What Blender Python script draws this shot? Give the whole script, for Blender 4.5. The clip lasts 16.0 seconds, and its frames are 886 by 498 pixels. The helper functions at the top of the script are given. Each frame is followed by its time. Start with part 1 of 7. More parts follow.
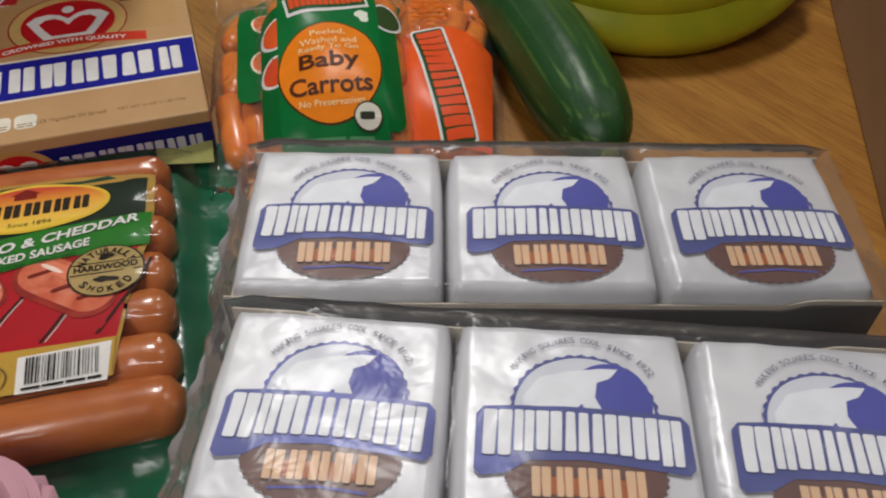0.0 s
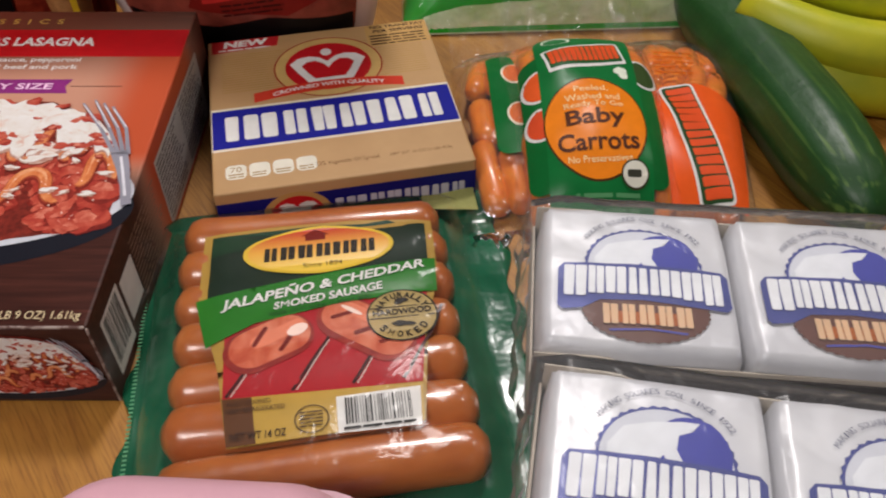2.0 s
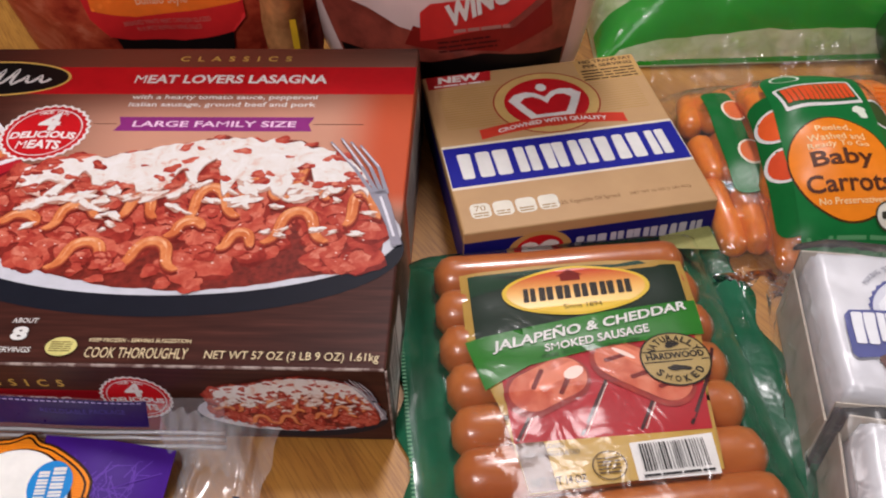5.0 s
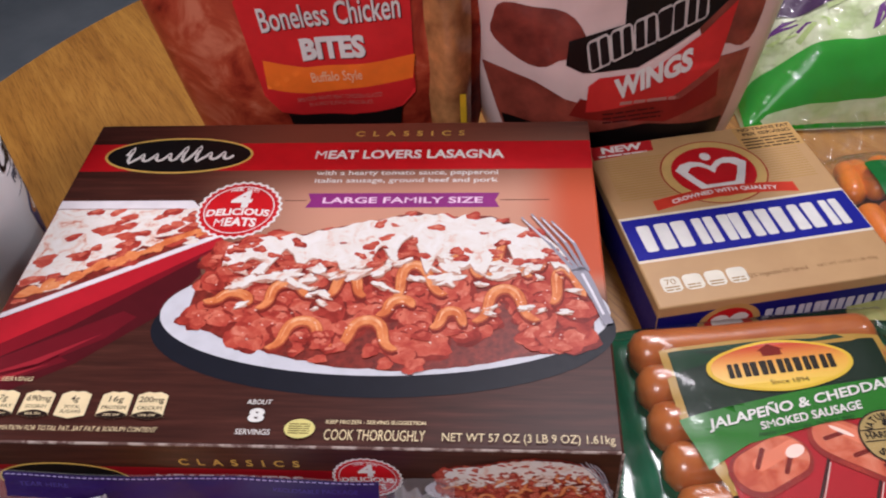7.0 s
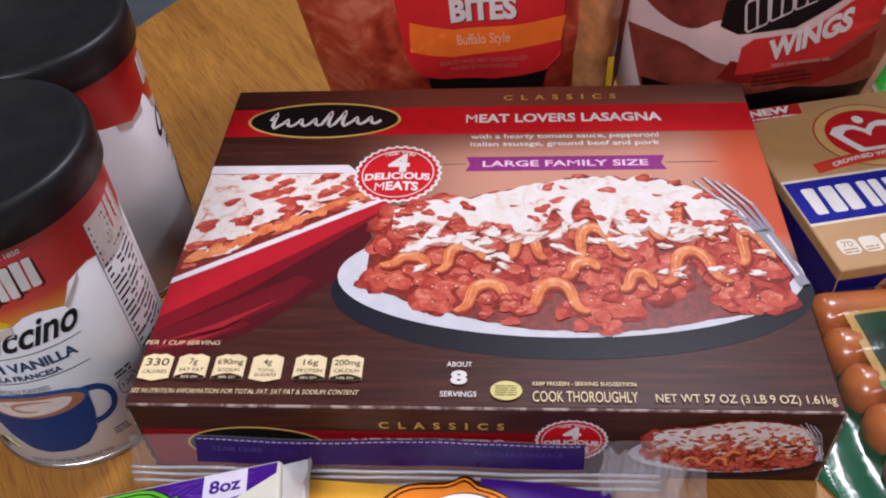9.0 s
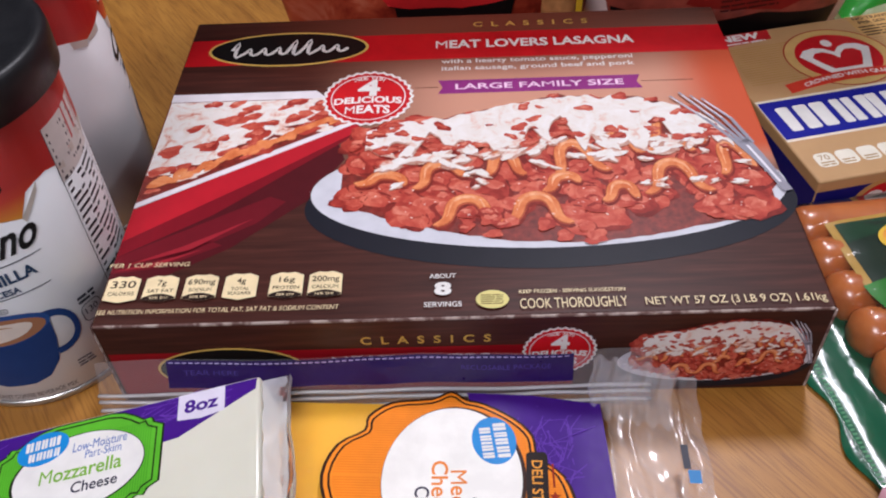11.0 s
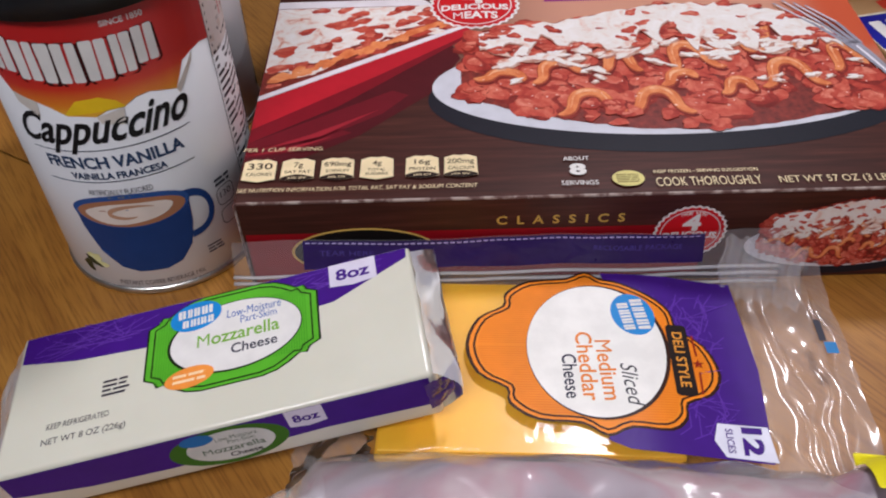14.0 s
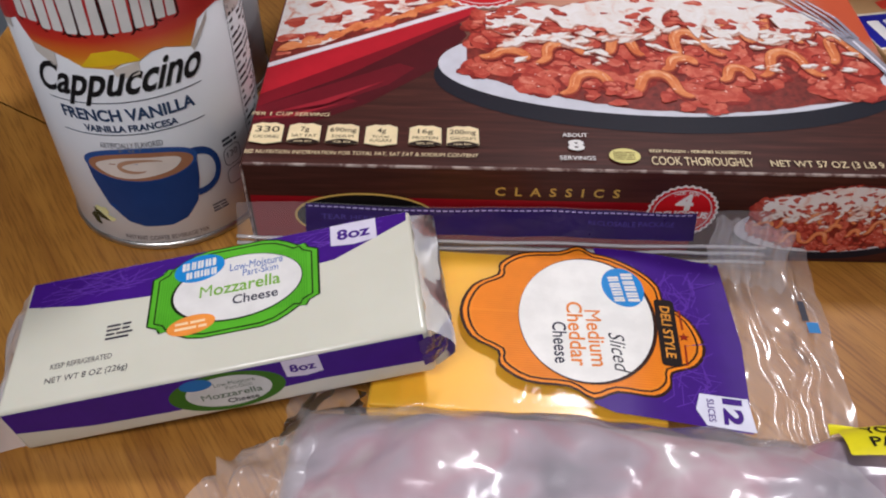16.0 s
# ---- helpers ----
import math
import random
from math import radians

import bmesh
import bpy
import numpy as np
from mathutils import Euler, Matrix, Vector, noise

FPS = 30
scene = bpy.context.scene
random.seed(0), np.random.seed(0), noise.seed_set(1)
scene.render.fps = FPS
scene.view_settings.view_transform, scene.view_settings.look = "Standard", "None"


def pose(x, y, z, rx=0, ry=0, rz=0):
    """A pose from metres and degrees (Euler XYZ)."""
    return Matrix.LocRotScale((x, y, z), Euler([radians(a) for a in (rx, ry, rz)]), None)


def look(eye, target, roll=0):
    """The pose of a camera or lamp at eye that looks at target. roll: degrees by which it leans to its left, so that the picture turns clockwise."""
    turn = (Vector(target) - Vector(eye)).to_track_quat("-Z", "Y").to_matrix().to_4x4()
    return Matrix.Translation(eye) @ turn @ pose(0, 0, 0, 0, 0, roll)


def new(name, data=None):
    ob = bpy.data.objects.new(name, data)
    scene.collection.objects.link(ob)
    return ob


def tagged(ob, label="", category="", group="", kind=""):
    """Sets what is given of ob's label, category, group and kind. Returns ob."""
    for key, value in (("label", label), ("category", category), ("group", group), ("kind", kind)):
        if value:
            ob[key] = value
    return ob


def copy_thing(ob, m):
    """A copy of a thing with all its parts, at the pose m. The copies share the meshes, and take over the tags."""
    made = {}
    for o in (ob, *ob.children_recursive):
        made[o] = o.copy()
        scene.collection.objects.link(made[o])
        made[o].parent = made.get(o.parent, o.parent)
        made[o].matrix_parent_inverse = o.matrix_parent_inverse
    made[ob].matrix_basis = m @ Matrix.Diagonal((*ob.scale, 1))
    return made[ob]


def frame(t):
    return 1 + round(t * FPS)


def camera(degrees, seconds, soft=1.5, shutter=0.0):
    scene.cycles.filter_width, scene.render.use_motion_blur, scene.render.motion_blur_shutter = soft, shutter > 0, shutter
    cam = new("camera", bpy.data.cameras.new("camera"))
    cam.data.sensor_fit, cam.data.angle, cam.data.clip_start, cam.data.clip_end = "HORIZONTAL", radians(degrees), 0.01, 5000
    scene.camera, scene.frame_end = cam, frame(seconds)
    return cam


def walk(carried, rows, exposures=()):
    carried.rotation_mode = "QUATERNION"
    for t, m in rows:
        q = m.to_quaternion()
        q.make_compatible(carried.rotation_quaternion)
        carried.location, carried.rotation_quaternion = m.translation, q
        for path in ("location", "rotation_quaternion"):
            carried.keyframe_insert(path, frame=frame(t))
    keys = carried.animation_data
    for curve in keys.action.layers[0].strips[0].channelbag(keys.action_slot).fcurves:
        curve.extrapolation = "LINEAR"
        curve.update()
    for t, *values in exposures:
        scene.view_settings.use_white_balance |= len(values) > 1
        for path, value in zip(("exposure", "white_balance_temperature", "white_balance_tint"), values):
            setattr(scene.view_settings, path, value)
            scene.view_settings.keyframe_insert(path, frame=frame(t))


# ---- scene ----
cam = camera(54.9, 16.0, 2.0, 0.2)
PATH = [
    (0, (-0.032, -0.012, 0.307), (0.126, 1.352, -1.147), 1.5),
    (0.5, (-0.069, -0.015, 0.308), (0.082, 1.362, -1.135), 1.5),
    (1, (-0.095, -0.013, 0.318), (0.032, 1.374, -1.118), 1.4),
    (1.5, (-0.108, -0.007, 0.324), (-0.014, 1.378, -1.116), 1.6),
    (2, (-0.13, -0.001, 0.331), (-0.134, 1.386, -1.11), -0.1),
    (2.5, (-0.152, 0.005, 0.334), (-0.256, 1.384, -1.11), -1.1),
    (3, (-0.172, 0.006, 0.331), (-0.271, 1.391, -1.109), -0.9),
    (3.2, (-0.177, 0.007, 0.33), (-0.271, 1.389, -1.113), -1.0),
    (5.3, (-0.255, 0.006, 0.351), (-0.362, 1.42, -1.059), -2.6),
    (5.5, (-0.267, 0.007, 0.356), (-0.386, 1.433, -1.041), -3.0),
    (6, (-0.283, 0.011, 0.363), (-0.418, 1.464, -1.005), -3.5),
    (6.5, (-0.301, 0.01, 0.366), (-0.436, 1.468, -0.996), -3.6),
    (7, (-0.328, 0.011, 0.371), (-0.481, 1.463, -0.996), -4.1),
    (7.5, (-0.351, 0.018, 0.363), (-0.578, 1.453, -1.011), -6.0),
    (8, (-0.385, 0.01, 0.364), (-0.6, 1.438, -1.019), -5.5),
    (8.2, (-0.402, 0.004, 0.368), (-0.617, 1.432, -1.016), -5.5),
    (10.3, (-0.425, 0.004, 0.337), (-0.466, 1.433, -1.062), -2.6),
    (10.5, (-0.426, 0.0, 0.334), (-0.471, 1.429, -1.065), -2.7),
    (11, (-0.433, -0.013, 0.325), (-0.479, 1.41, -1.079), -2.9),
    (11.5, (-0.443, -0.021, 0.321), (-0.494, 1.4, -1.086), -3.0),
    (12, (-0.449, -0.028, 0.314), (-0.487, 1.393, -1.093), -2.7),
    (12.5, (-0.455, -0.034, 0.31), (-0.488, 1.387, -1.097), -2.6),
    (13, (-0.463, -0.038, 0.303), (-0.479, 1.378, -1.11), -2.1),
    (13.5, (-0.477, -0.045, 0.299), (-0.484, 1.368, -1.116), -1.7),
    (14, (-0.498, -0.053, 0.295), (-0.518, 1.367, -1.113), -2.0),
    (14.5, (-0.513, -0.06, 0.294), (-0.553, 1.357, -1.116), -1.2),
    (15, (-0.515, -0.063, 0.292), (-0.553, 1.352, -1.121), -0.1),
    (15.5, (-0.51, -0.067, 0.294), (-0.542, 1.347, -1.12), 0.4),
    (16, (-0.499, -0.07, 0.293), (-0.509, 1.346, -1.119), 0.9),
]
walk(cam, [(t, look(eye, target, roll)) for t, eye, target, roll in PATH], [(0.0, -0.24, 6400, 3), (1.5, -0.1, 6500, 5), (3.0, 0.04, 6500, 9), (5.5, 0.08, 6350, 12), (7.0, 0.13, 6100, 13), (8.0, 0.15, 5900, 14), (10.5, 0.14, 5900, 12), (12.5, 0.03, 6000, 11), (14.5, -0.06, 6000, 10), (16.0, -0.06, 6050, 9)])

from mathutils import geometry

# ---- light ----
world = bpy.data.worlds.new("room_air")
scene.world = world
world.use_nodes = True
world.node_tree.nodes["Background"].inputs[0].default_value = (0.55, 0.62, 0.72, 1)
world.node_tree.nodes["Background"].inputs[1].default_value = 0.15


def lamp(name, eye, target, size, watts, colour, spread=180):
    data = bpy.data.lights.new(name, "AREA")
    data.shape, data.size, data.energy, data.color = "DISK", size, watts, colour
    data.spread = radians(spread)
    ob = new(name, data)
    ob.matrix_world = look(eye, target)
    return ob


TONE = (1.0, 0.925, 0.92)
lamp("ceiling_light", (-0.1, 1.05, 1.58), (-0.3, 0.3, 0), 0.3, 18.0, TONE)
# unseen fill added for the front faces, narrowed to leave the right side darker
lamp("fill_light_near", (-0.9, -0.75, 1.58), (-0.52, 0.3, 0), 0.7, 4.0, TONE, 64)
# weak unseen fill, added to brighten faces turned to the right
lamp("fill_light_side", (1.2, 0.6, 1.58), (-0.2, 0.3, 0), 0.3, 5, TONE)


# ---- materials ----
def nodes_of(name):
    m = bpy.data.materials.new(name)
    m.use_nodes = True
    t = m.node_tree
    return m, t, t.nodes["Principled BSDF"]


def node(t, kind, **values):
    n = t.nodes.new(kind)
    for k, v in values.items():
        n.inputs[k.replace("_", " ")].default_value = v
    return n


def rgba(c):
    return (c[0], c[1], c[2], 1)


def ramp(t, fac, stops):
    r = t.nodes.new("ShaderNodeValToRGB")
    el = r.color_ramp.elements
    while len(el) < len(stops):
        el.new(0.5)
    for e, (p, c) in zip(el, stops):
        e.position, e.color = p, rgba(c)
    t.links.new(fac, r.inputs[0])
    return r.outputs[0]


def mixed(t, fac, a, b, mode="MIX"):
    n = t.nodes.new("ShaderNodeMix")
    n.data_type, n.blend_type = "RGBA", mode
    for socket, v in ((n.inputs[0], fac), (n.inputs[6], a), (n.inputs[7], b)):
        if isinstance(v, bpy.types.NodeSocket):
            t.links.new(v, socket)
        else:
            socket.default_value = v if isinstance(v, float) else rgba(v)
    return n.outputs[2]


def bumped(t, bsdf, height, strength, distance):
    b = node(t, "ShaderNodeBump", Strength=strength, Distance=distance)
    t.links.new(height, b.inputs["Height"])
    t.links.new(b.outputs[0], bsdf.inputs["Normal"])


def coords(t, scale=(1, 1, 1), turn=0.0):
    tc, mp = t.nodes.new("ShaderNodeTexCoord"), t.nodes.new("ShaderNodeMapping")
    mp.inputs["Scale"].default_value = scale
    mp.inputs["Rotation"].default_value = (0, 0, radians(turn))
    t.links.new(tc.outputs["Object"], mp.inputs[0])
    return mp.outputs[0]


def noisy(t, vec, scale, detail=4.0, rough=0.55, distort=0.0):
    n = node(t, "ShaderNodeTexNoise", Scale=scale, Detail=detail, Roughness=rough, Distortion=distort)
    t.links.new(vec, n.inputs["Vector"])
    return n.outputs[0]


def plain(name, a, b=None, scale=60.0, rough=0.5, metal=0.0, coat=0.0, bump=0.0, bump_scale=300.0, depth=0.0005, sss=0.0, low=0.35, high=0.65, spec=0.5):
    """A surface with two tones of one colour, grain and fine relief."""
    m, t, p = nodes_of(name)
    b = b or tuple(0.82 * v for v in a)
    vec = coords(t)
    n = noisy(t, vec, scale)
    t.links.new(ramp(t, n, [(low, a), (high, b)]), p.inputs["Base Color"])
    fine = noisy(t, vec, scale * 6, 3.0)
    r = node(t, "ShaderNodeMapRange", To_Min=max(rough - 0.07, 0.02), To_Max=rough + 0.09)
    t.links.new(fine, r.inputs[0])
    t.links.new(r.outputs[0], p.inputs["Roughness"])
    p.inputs["Metallic"].default_value = metal
    p.inputs["Specular IOR Level"].default_value = spec
    p.inputs["Coat Weight"].default_value = coat
    p.inputs["Coat Roughness"].default_value = 0.12
    if sss:
        p.inputs["Subsurface Weight"].default_value = sss
        p.inputs["Subsurface Radius"].default_value = (0.01, 0.004, 0.002)
    if bump:
        bumped(t, p, noisy(t, vec, bump_scale, 3.0), bump, depth)
    return m


def islands(name, stops, rough=0.4, coat=0.0, scale=260.0, amount=0.45):
    """Printed pieces whose tone changes from piece to piece."""
    m, t, p = nodes_of(name)
    g = t.nodes.new("ShaderNodeNewGeometry")
    base = ramp(t, g.outputs["Random Per Island"], stops)
    vec = coords(t)
    n = ramp(t, noisy(t, vec, scale, 4.0), [(0.3, (0.45, 0.4, 0.4)), (0.55, (1, 1, 1)), (0.75, (1.5, 1.4, 1.3))])
    t.links.new(mixed(t, amount, base, mixed(t, 1.0, base, n, "MULTIPLY")), p.inputs["Base Color"])
    p.inputs["Roughness"].default_value = rough
    p.inputs["Specular IOR Level"].default_value = 0.3
    p.inputs["Coat Weight"].default_value = coat
    return m


def clear_film(name, tint=(1, 1, 1), haze=0.05, bump=0.5, scale=90.0, rough=0.08, depth=0.002, ior=1.42):
    """Thin clear plastic: see-through, with glossy wrinkles and a little haze."""
    m, t, p = nodes_of(name)
    t.nodes.remove(p)
    vec = coords(t)
    b = node(t, "ShaderNodeBump", Strength=bump, Distance=depth)
    t.links.new(noisy(t, vec, scale, 3.0, 0.5, 0.6), b.inputs["Height"])
    clear, gloss, white = t.nodes.new("ShaderNodeBsdfTransparent"), t.nodes.new("ShaderNodeBsdfGlossy"), t.nodes.new("ShaderNodeBsdfDiffuse")
    clear.inputs[0].default_value = rgba(tint)
    gloss.inputs["Roughness"].default_value = rough
    white.inputs[0].default_value = (0.8, 0.8, 0.82, 1)
    fr = node(t, "ShaderNodeFresnel", IOR=ior)
    for n in (gloss.inputs["Normal"], fr.inputs["Normal"], white.inputs["Normal"]):
        t.links.new(b.outputs[0], n)
    m1, m2 = t.nodes.new("ShaderNodeMixShader"), t.nodes.new("ShaderNodeMixShader")
    m1.inputs[0].default_value = haze
    t.links.new(clear.outputs[0], m1.inputs[1]), t.links.new(white.outputs[0], m1.inputs[2])
    t.links.new(fr.outputs[0], m2.inputs[0])
    t.links.new(m1.outputs[0], m2.inputs[1]), t.links.new(gloss.outputs[0], m2.inputs[2])
    t.links.new(m2.outputs[0], t.nodes["Material Output"].inputs[0])
    return m


def wood(name, a, b, c, turn, rough=0.3, coat=0.3):
    m, t, p = nodes_of(name)
    vec = coords(t, (1, 1, 1), turn)
    long = t.nodes.new("ShaderNodeMapping")
    long.inputs["Scale"].default_value = (1.2, 14, 1)
    t.links.new(vec, long.inputs[0])
    n1 = noisy(t, long.outputs[0], 4.0, 6.0, 0.6, 0.8)
    fine = t.nodes.new("ShaderNodeMapping")
    fine.inputs["Scale"].default_value = (14, 260, 1)
    t.links.new(vec, fine.inputs[0])
    n2 = noisy(t, fine.outputs[0], 3.0, 3.0)
    base = ramp(t, n1, [(0.3, a), (0.5, b), (0.72, c)])
    pores = ramp(t, n2, [(0.38, (0.62, 0.55, 0.5)), (0.52, (1, 1, 1))])
    t.links.new(mixed(t, 0.75, base, mixed(t, 1.0, base, pores, "MULTIPLY")), p.inputs["Base Color"])
    r = node(t, "ShaderNodeMapRange", To_Min=rough, To_Max=rough + 0.2)
    t.links.new(noisy(t, vec, 9.0), r.inputs[0])
    t.links.new(r.outputs[0], p.inputs["Roughness"])
    p.inputs["Coat Weight"].default_value, p.inputs["Coat Roughness"].default_value = coat, 0.25
    bumped(t, p, n2, 0.15, 0.0003)
    return m


INKS = {}


def ink(r, g, b, rough=0.42, metal=0.0):
    """A printed colour, from its 0..255 shade on the package."""
    key = (r, g, b, rough, metal)
    if key not in INKS:
        lin = [((v / 255 + 0.055) / 1.055) ** 2.4 if v > 10 else v / 3295 for v in (r, g, b)]
        INKS[key] = plain("ink", tuple(lin), tuple(0.9 * v for v in lin), 90.0, rough, metal, spec=0.16)
    return INKS[key]


# ---- building helpers ----
def thing(name, m, label, category, group="", kind=""):
    ob = new(name)
    ob.matrix_world = m
    ob.empty_display_size = 0.02
    return tagged(ob, label, category, group, kind)


def linked(name, me, material, parent=None, label=""):
    if material and not me.materials:
        me.materials.append(material)
    ob = new(name, me)
    if parent:
        ob.parent = parent
    return tagged(ob, label)


def part(name, bm, material, parent=None, label="", smooth=False):
    me = bpy.data.meshes.new(name)
    if smooth:
        for f in bm.faces:
            f.smooth = True
    bm.to_mesh(me)
    bm.free()
    return linked(name, me, material, parent, label)


def box_bm(x0, y0, z0, x1, y1, z1, bevel=0.001, segments=2):
    bm = bmesh.new()
    bmesh.ops.create_cube(bm, size=1, matrix=Matrix.Translation(((x0 + x1) / 2, (y0 + y1) / 2, (z0 + z1) / 2)) @ Matrix.Diagonal((x1 - x0, y1 - y0, z1 - z0, 1)))
    if bevel:
        bmesh.ops.bevel(bm, geom=bm.edges[:], offset=bevel, segments=segments, affect="EDGES", profile=0.5)
    return bm


def grid_bm(nu, nv, at, close_u=False):
    """A sheet of nu x nv cells; at(u, v) with u and v from 0 to 1 gives the place."""
    bm = bmesh.new()
    cols = nu if close_u else nu + 1
    vs = [[bm.verts.new(at(i / nu, j / nv)) for i in range(cols)] for j in range(nv + 1)]
    for j in range(nv):
        for i in range(nu):
            k = (i + 1) % cols
            bm.faces.new((vs[j][i], vs[j][k], vs[j + 1][k], vs[j + 1][i]))
    return bm


def lathe_bm(profile, n=64):
    """A solid turned round z; profile: (radius, height) from below to above."""
    bm = grid_bm(n, len(profile) - 1, lambda u, v: (
        profile[round(v * (len(profile) - 1))][0] * math.cos(2 * math.pi * u),
        profile[round(v * (len(profile) - 1))][0] * math.sin(2 * math.pi * u),
        profile[round(v * (len(profile) - 1))][1]), True)
    for ring in (bm.verts[:n], bm.verts[-n:]):
        bmesh.ops.contextual_create(bm, geom=list(ring))
    bmesh.ops.recalc_face_normals(bm, faces=bm.faces)
    return bm


def tube_bm(path, radii, n=16, squash=1.0, ridges=0, ridge=0.0):
    """A tapered round body along a path of points."""
    pts = [Vector(p) for p in path]
    bm, rings = bmesh.new(), []
    for i, p in enumerate(pts):
        d = (pts[min(i + 1, len(pts) - 1)] - pts[max(i - 1, 0)]).normalized()
        side = d.cross(Vector((0, 0, 1)))
        side = side.normalized() if side.length > 1e-4 else Vector((1, 0, 0))
        up = side.cross(d).normalized()
        ring = []
        for k in range(n):
            a = 2 * math.pi * k / n
            r = radii[i] * (1 + ridge * math.cos(ridges * a))
            ring.append(bm.verts.new(p + side * (r * math.cos(a)) + up * (r * squash * math.sin(a))))
        rings.append(ring)
    for a, b in zip(rings, rings[1:]):
        for k in range(n):
            bm.faces.new((a[k], a[(k + 1) % n], b[(k + 1) % n], b[k]))
    bm.faces.new(list(reversed(rings[0])))
    bm.faces.new(rings[-1])
    bmesh.ops.recalc_face_normals(bm, faces=bm.faces)
    return bm


def capsule_rings(length, r, n=7, steps=6):
    """Places along x and radii of a round-ended body."""
    xs, rs = [], []
    for k in range(n):
        a = math.pi / 2 * (1 - k / (n - 1)) if n > 1 else 0
        xs.append(-length / 2 + r - r * math.sin(a)), rs.append(max(r * math.cos(a), r * 0.05))
    for k in range(1, steps):
        xs.append(-length / 2 + r + (length - 2 * r) * k / steps), rs.append(r)
    return xs + [-x for x in reversed(xs[:n])], rs + list(reversed(rs[:n]))


# ---- print on packages: flat shapes in millimetres, laid on a face ----
def oval(cx, cy, rx, ry, n=48, turn=0.0, wave=0, amp=0.0):
    c, s, out = math.cos(radians(turn)), math.sin(radians(turn)), []
    for k in range(n):
        a = 2 * math.pi * k / n
        q = 1 + amp * math.cos(wave * a)
        x, y = rx * q * math.cos(a), ry * q * math.sin(a)
        out.append((cx + c * x - s * y, cy + s * x + c * y))
    return out


def rect(x0, y0, x1, y1):
    return [(x0, y0), (x1, y0), (x1, y1), (x0, y1)]


def slab(cx, cy, w, h, r=0.0, turn=0.0, n=4):
    """A rounded rectangle, turned about its middle."""
    c, s, out = math.cos(radians(turn)), math.sin(radians(turn)), []
    r = min(r, w / 2, h / 2)
    for qx, qy, a0 in ((1, 1, 0), (-1, 1, 90), (-1, -1, 180), (1, -1, 270)):
        for k in range(n + 1 if r else 1):
            a = radians(a0 + 90 * k / n)
            x, y = qx * (w / 2 - r) + r * math.cos(a), qy * (h / 2 - r) + r * math.sin(a)
            if not r:
                x, y = qx * w / 2, qy * h / 2
            out.append((cx + c * x - s * y, cy + s * x + c * y))
    return out


def blob(rng, cx, cy, rx, ry, turn=0.0, rough=0.25, n=14):
    c, s, out = math.cos(radians(turn)), math.sin(radians(turn)), []
    ph = [rng.uniform(0, 6.28) for _ in range(3)]
    for k in range(n):
        a = 2 * math.pi * k / n
        q = 1 + rough * (0.6 * math.sin(2 * a + ph[0]) + 0.5 * math.sin(3 * a + ph[1]) + 0.35 * math.sin(5 * a + ph[2]))
        x, y = rx * q * math.cos(a), ry * q * math.sin(a)
        out.append((cx + c * x - s * y, cy + s * x + c * y))
    return out


def ribbon(pts, w):
    """A band of width w along points."""
    a, b = [], []
    for i, p in enumerate(pts):
        q0, q1 = pts[max(i - 1, 0)], pts[min(i + 1, len(pts) - 1)]
        dx, dy = q1[0] - q0[0], q1[1] - q0[1]
        l = math.hypot(dx, dy) or 1
        k = w(i / (len(pts) - 1)) if callable(w) else w
        a.append((p[0] - dy / l * k / 2, p[1] + dx / l * k / 2)), b.append((p[0] + dy / l * k / 2, p[1] - dx / l * k / 2))
    return b + a[::-1]


def strip(pts, w):
    """A band along points, cut into short cells."""
    rim = ribbon(pts, w)
    n = len(pts)
    return [[rim[i], rim[i + 1], rim[2 * n - 2 - i], rim[2 * n - 1 - i]] for i in range(n - 1)]


def edge_of(poly, w):
    """The outline of a closed shape as a band."""
    out = []
    n = len(poly)
    for i in range(n):
        p, q = Vector(poly[i]), Vector(poly[(i + 1) % n])
        d = (q - p)
        if d.length < 1e-6:
            continue
        d = d.normalized() * w / 2
        m = Vector((-d.y, d.x))
        out.append([tuple(p - d * 0.6 - m), tuple(q + d * 0.6 - m), tuple(q + d * 0.6 + m), tuple(p - d * 0.6 + m)])
    return out


def moved(polys, dx=0.0, dy=0.0, turn=0.0, k=1.0):
    c, s = math.cos(radians(turn)) * k, math.sin(radians(turn)) * k
    return [[(dx + c * x - s * y, dy + s * x + c * y) for x, y in p] for p in polys]


LETTERS = {}


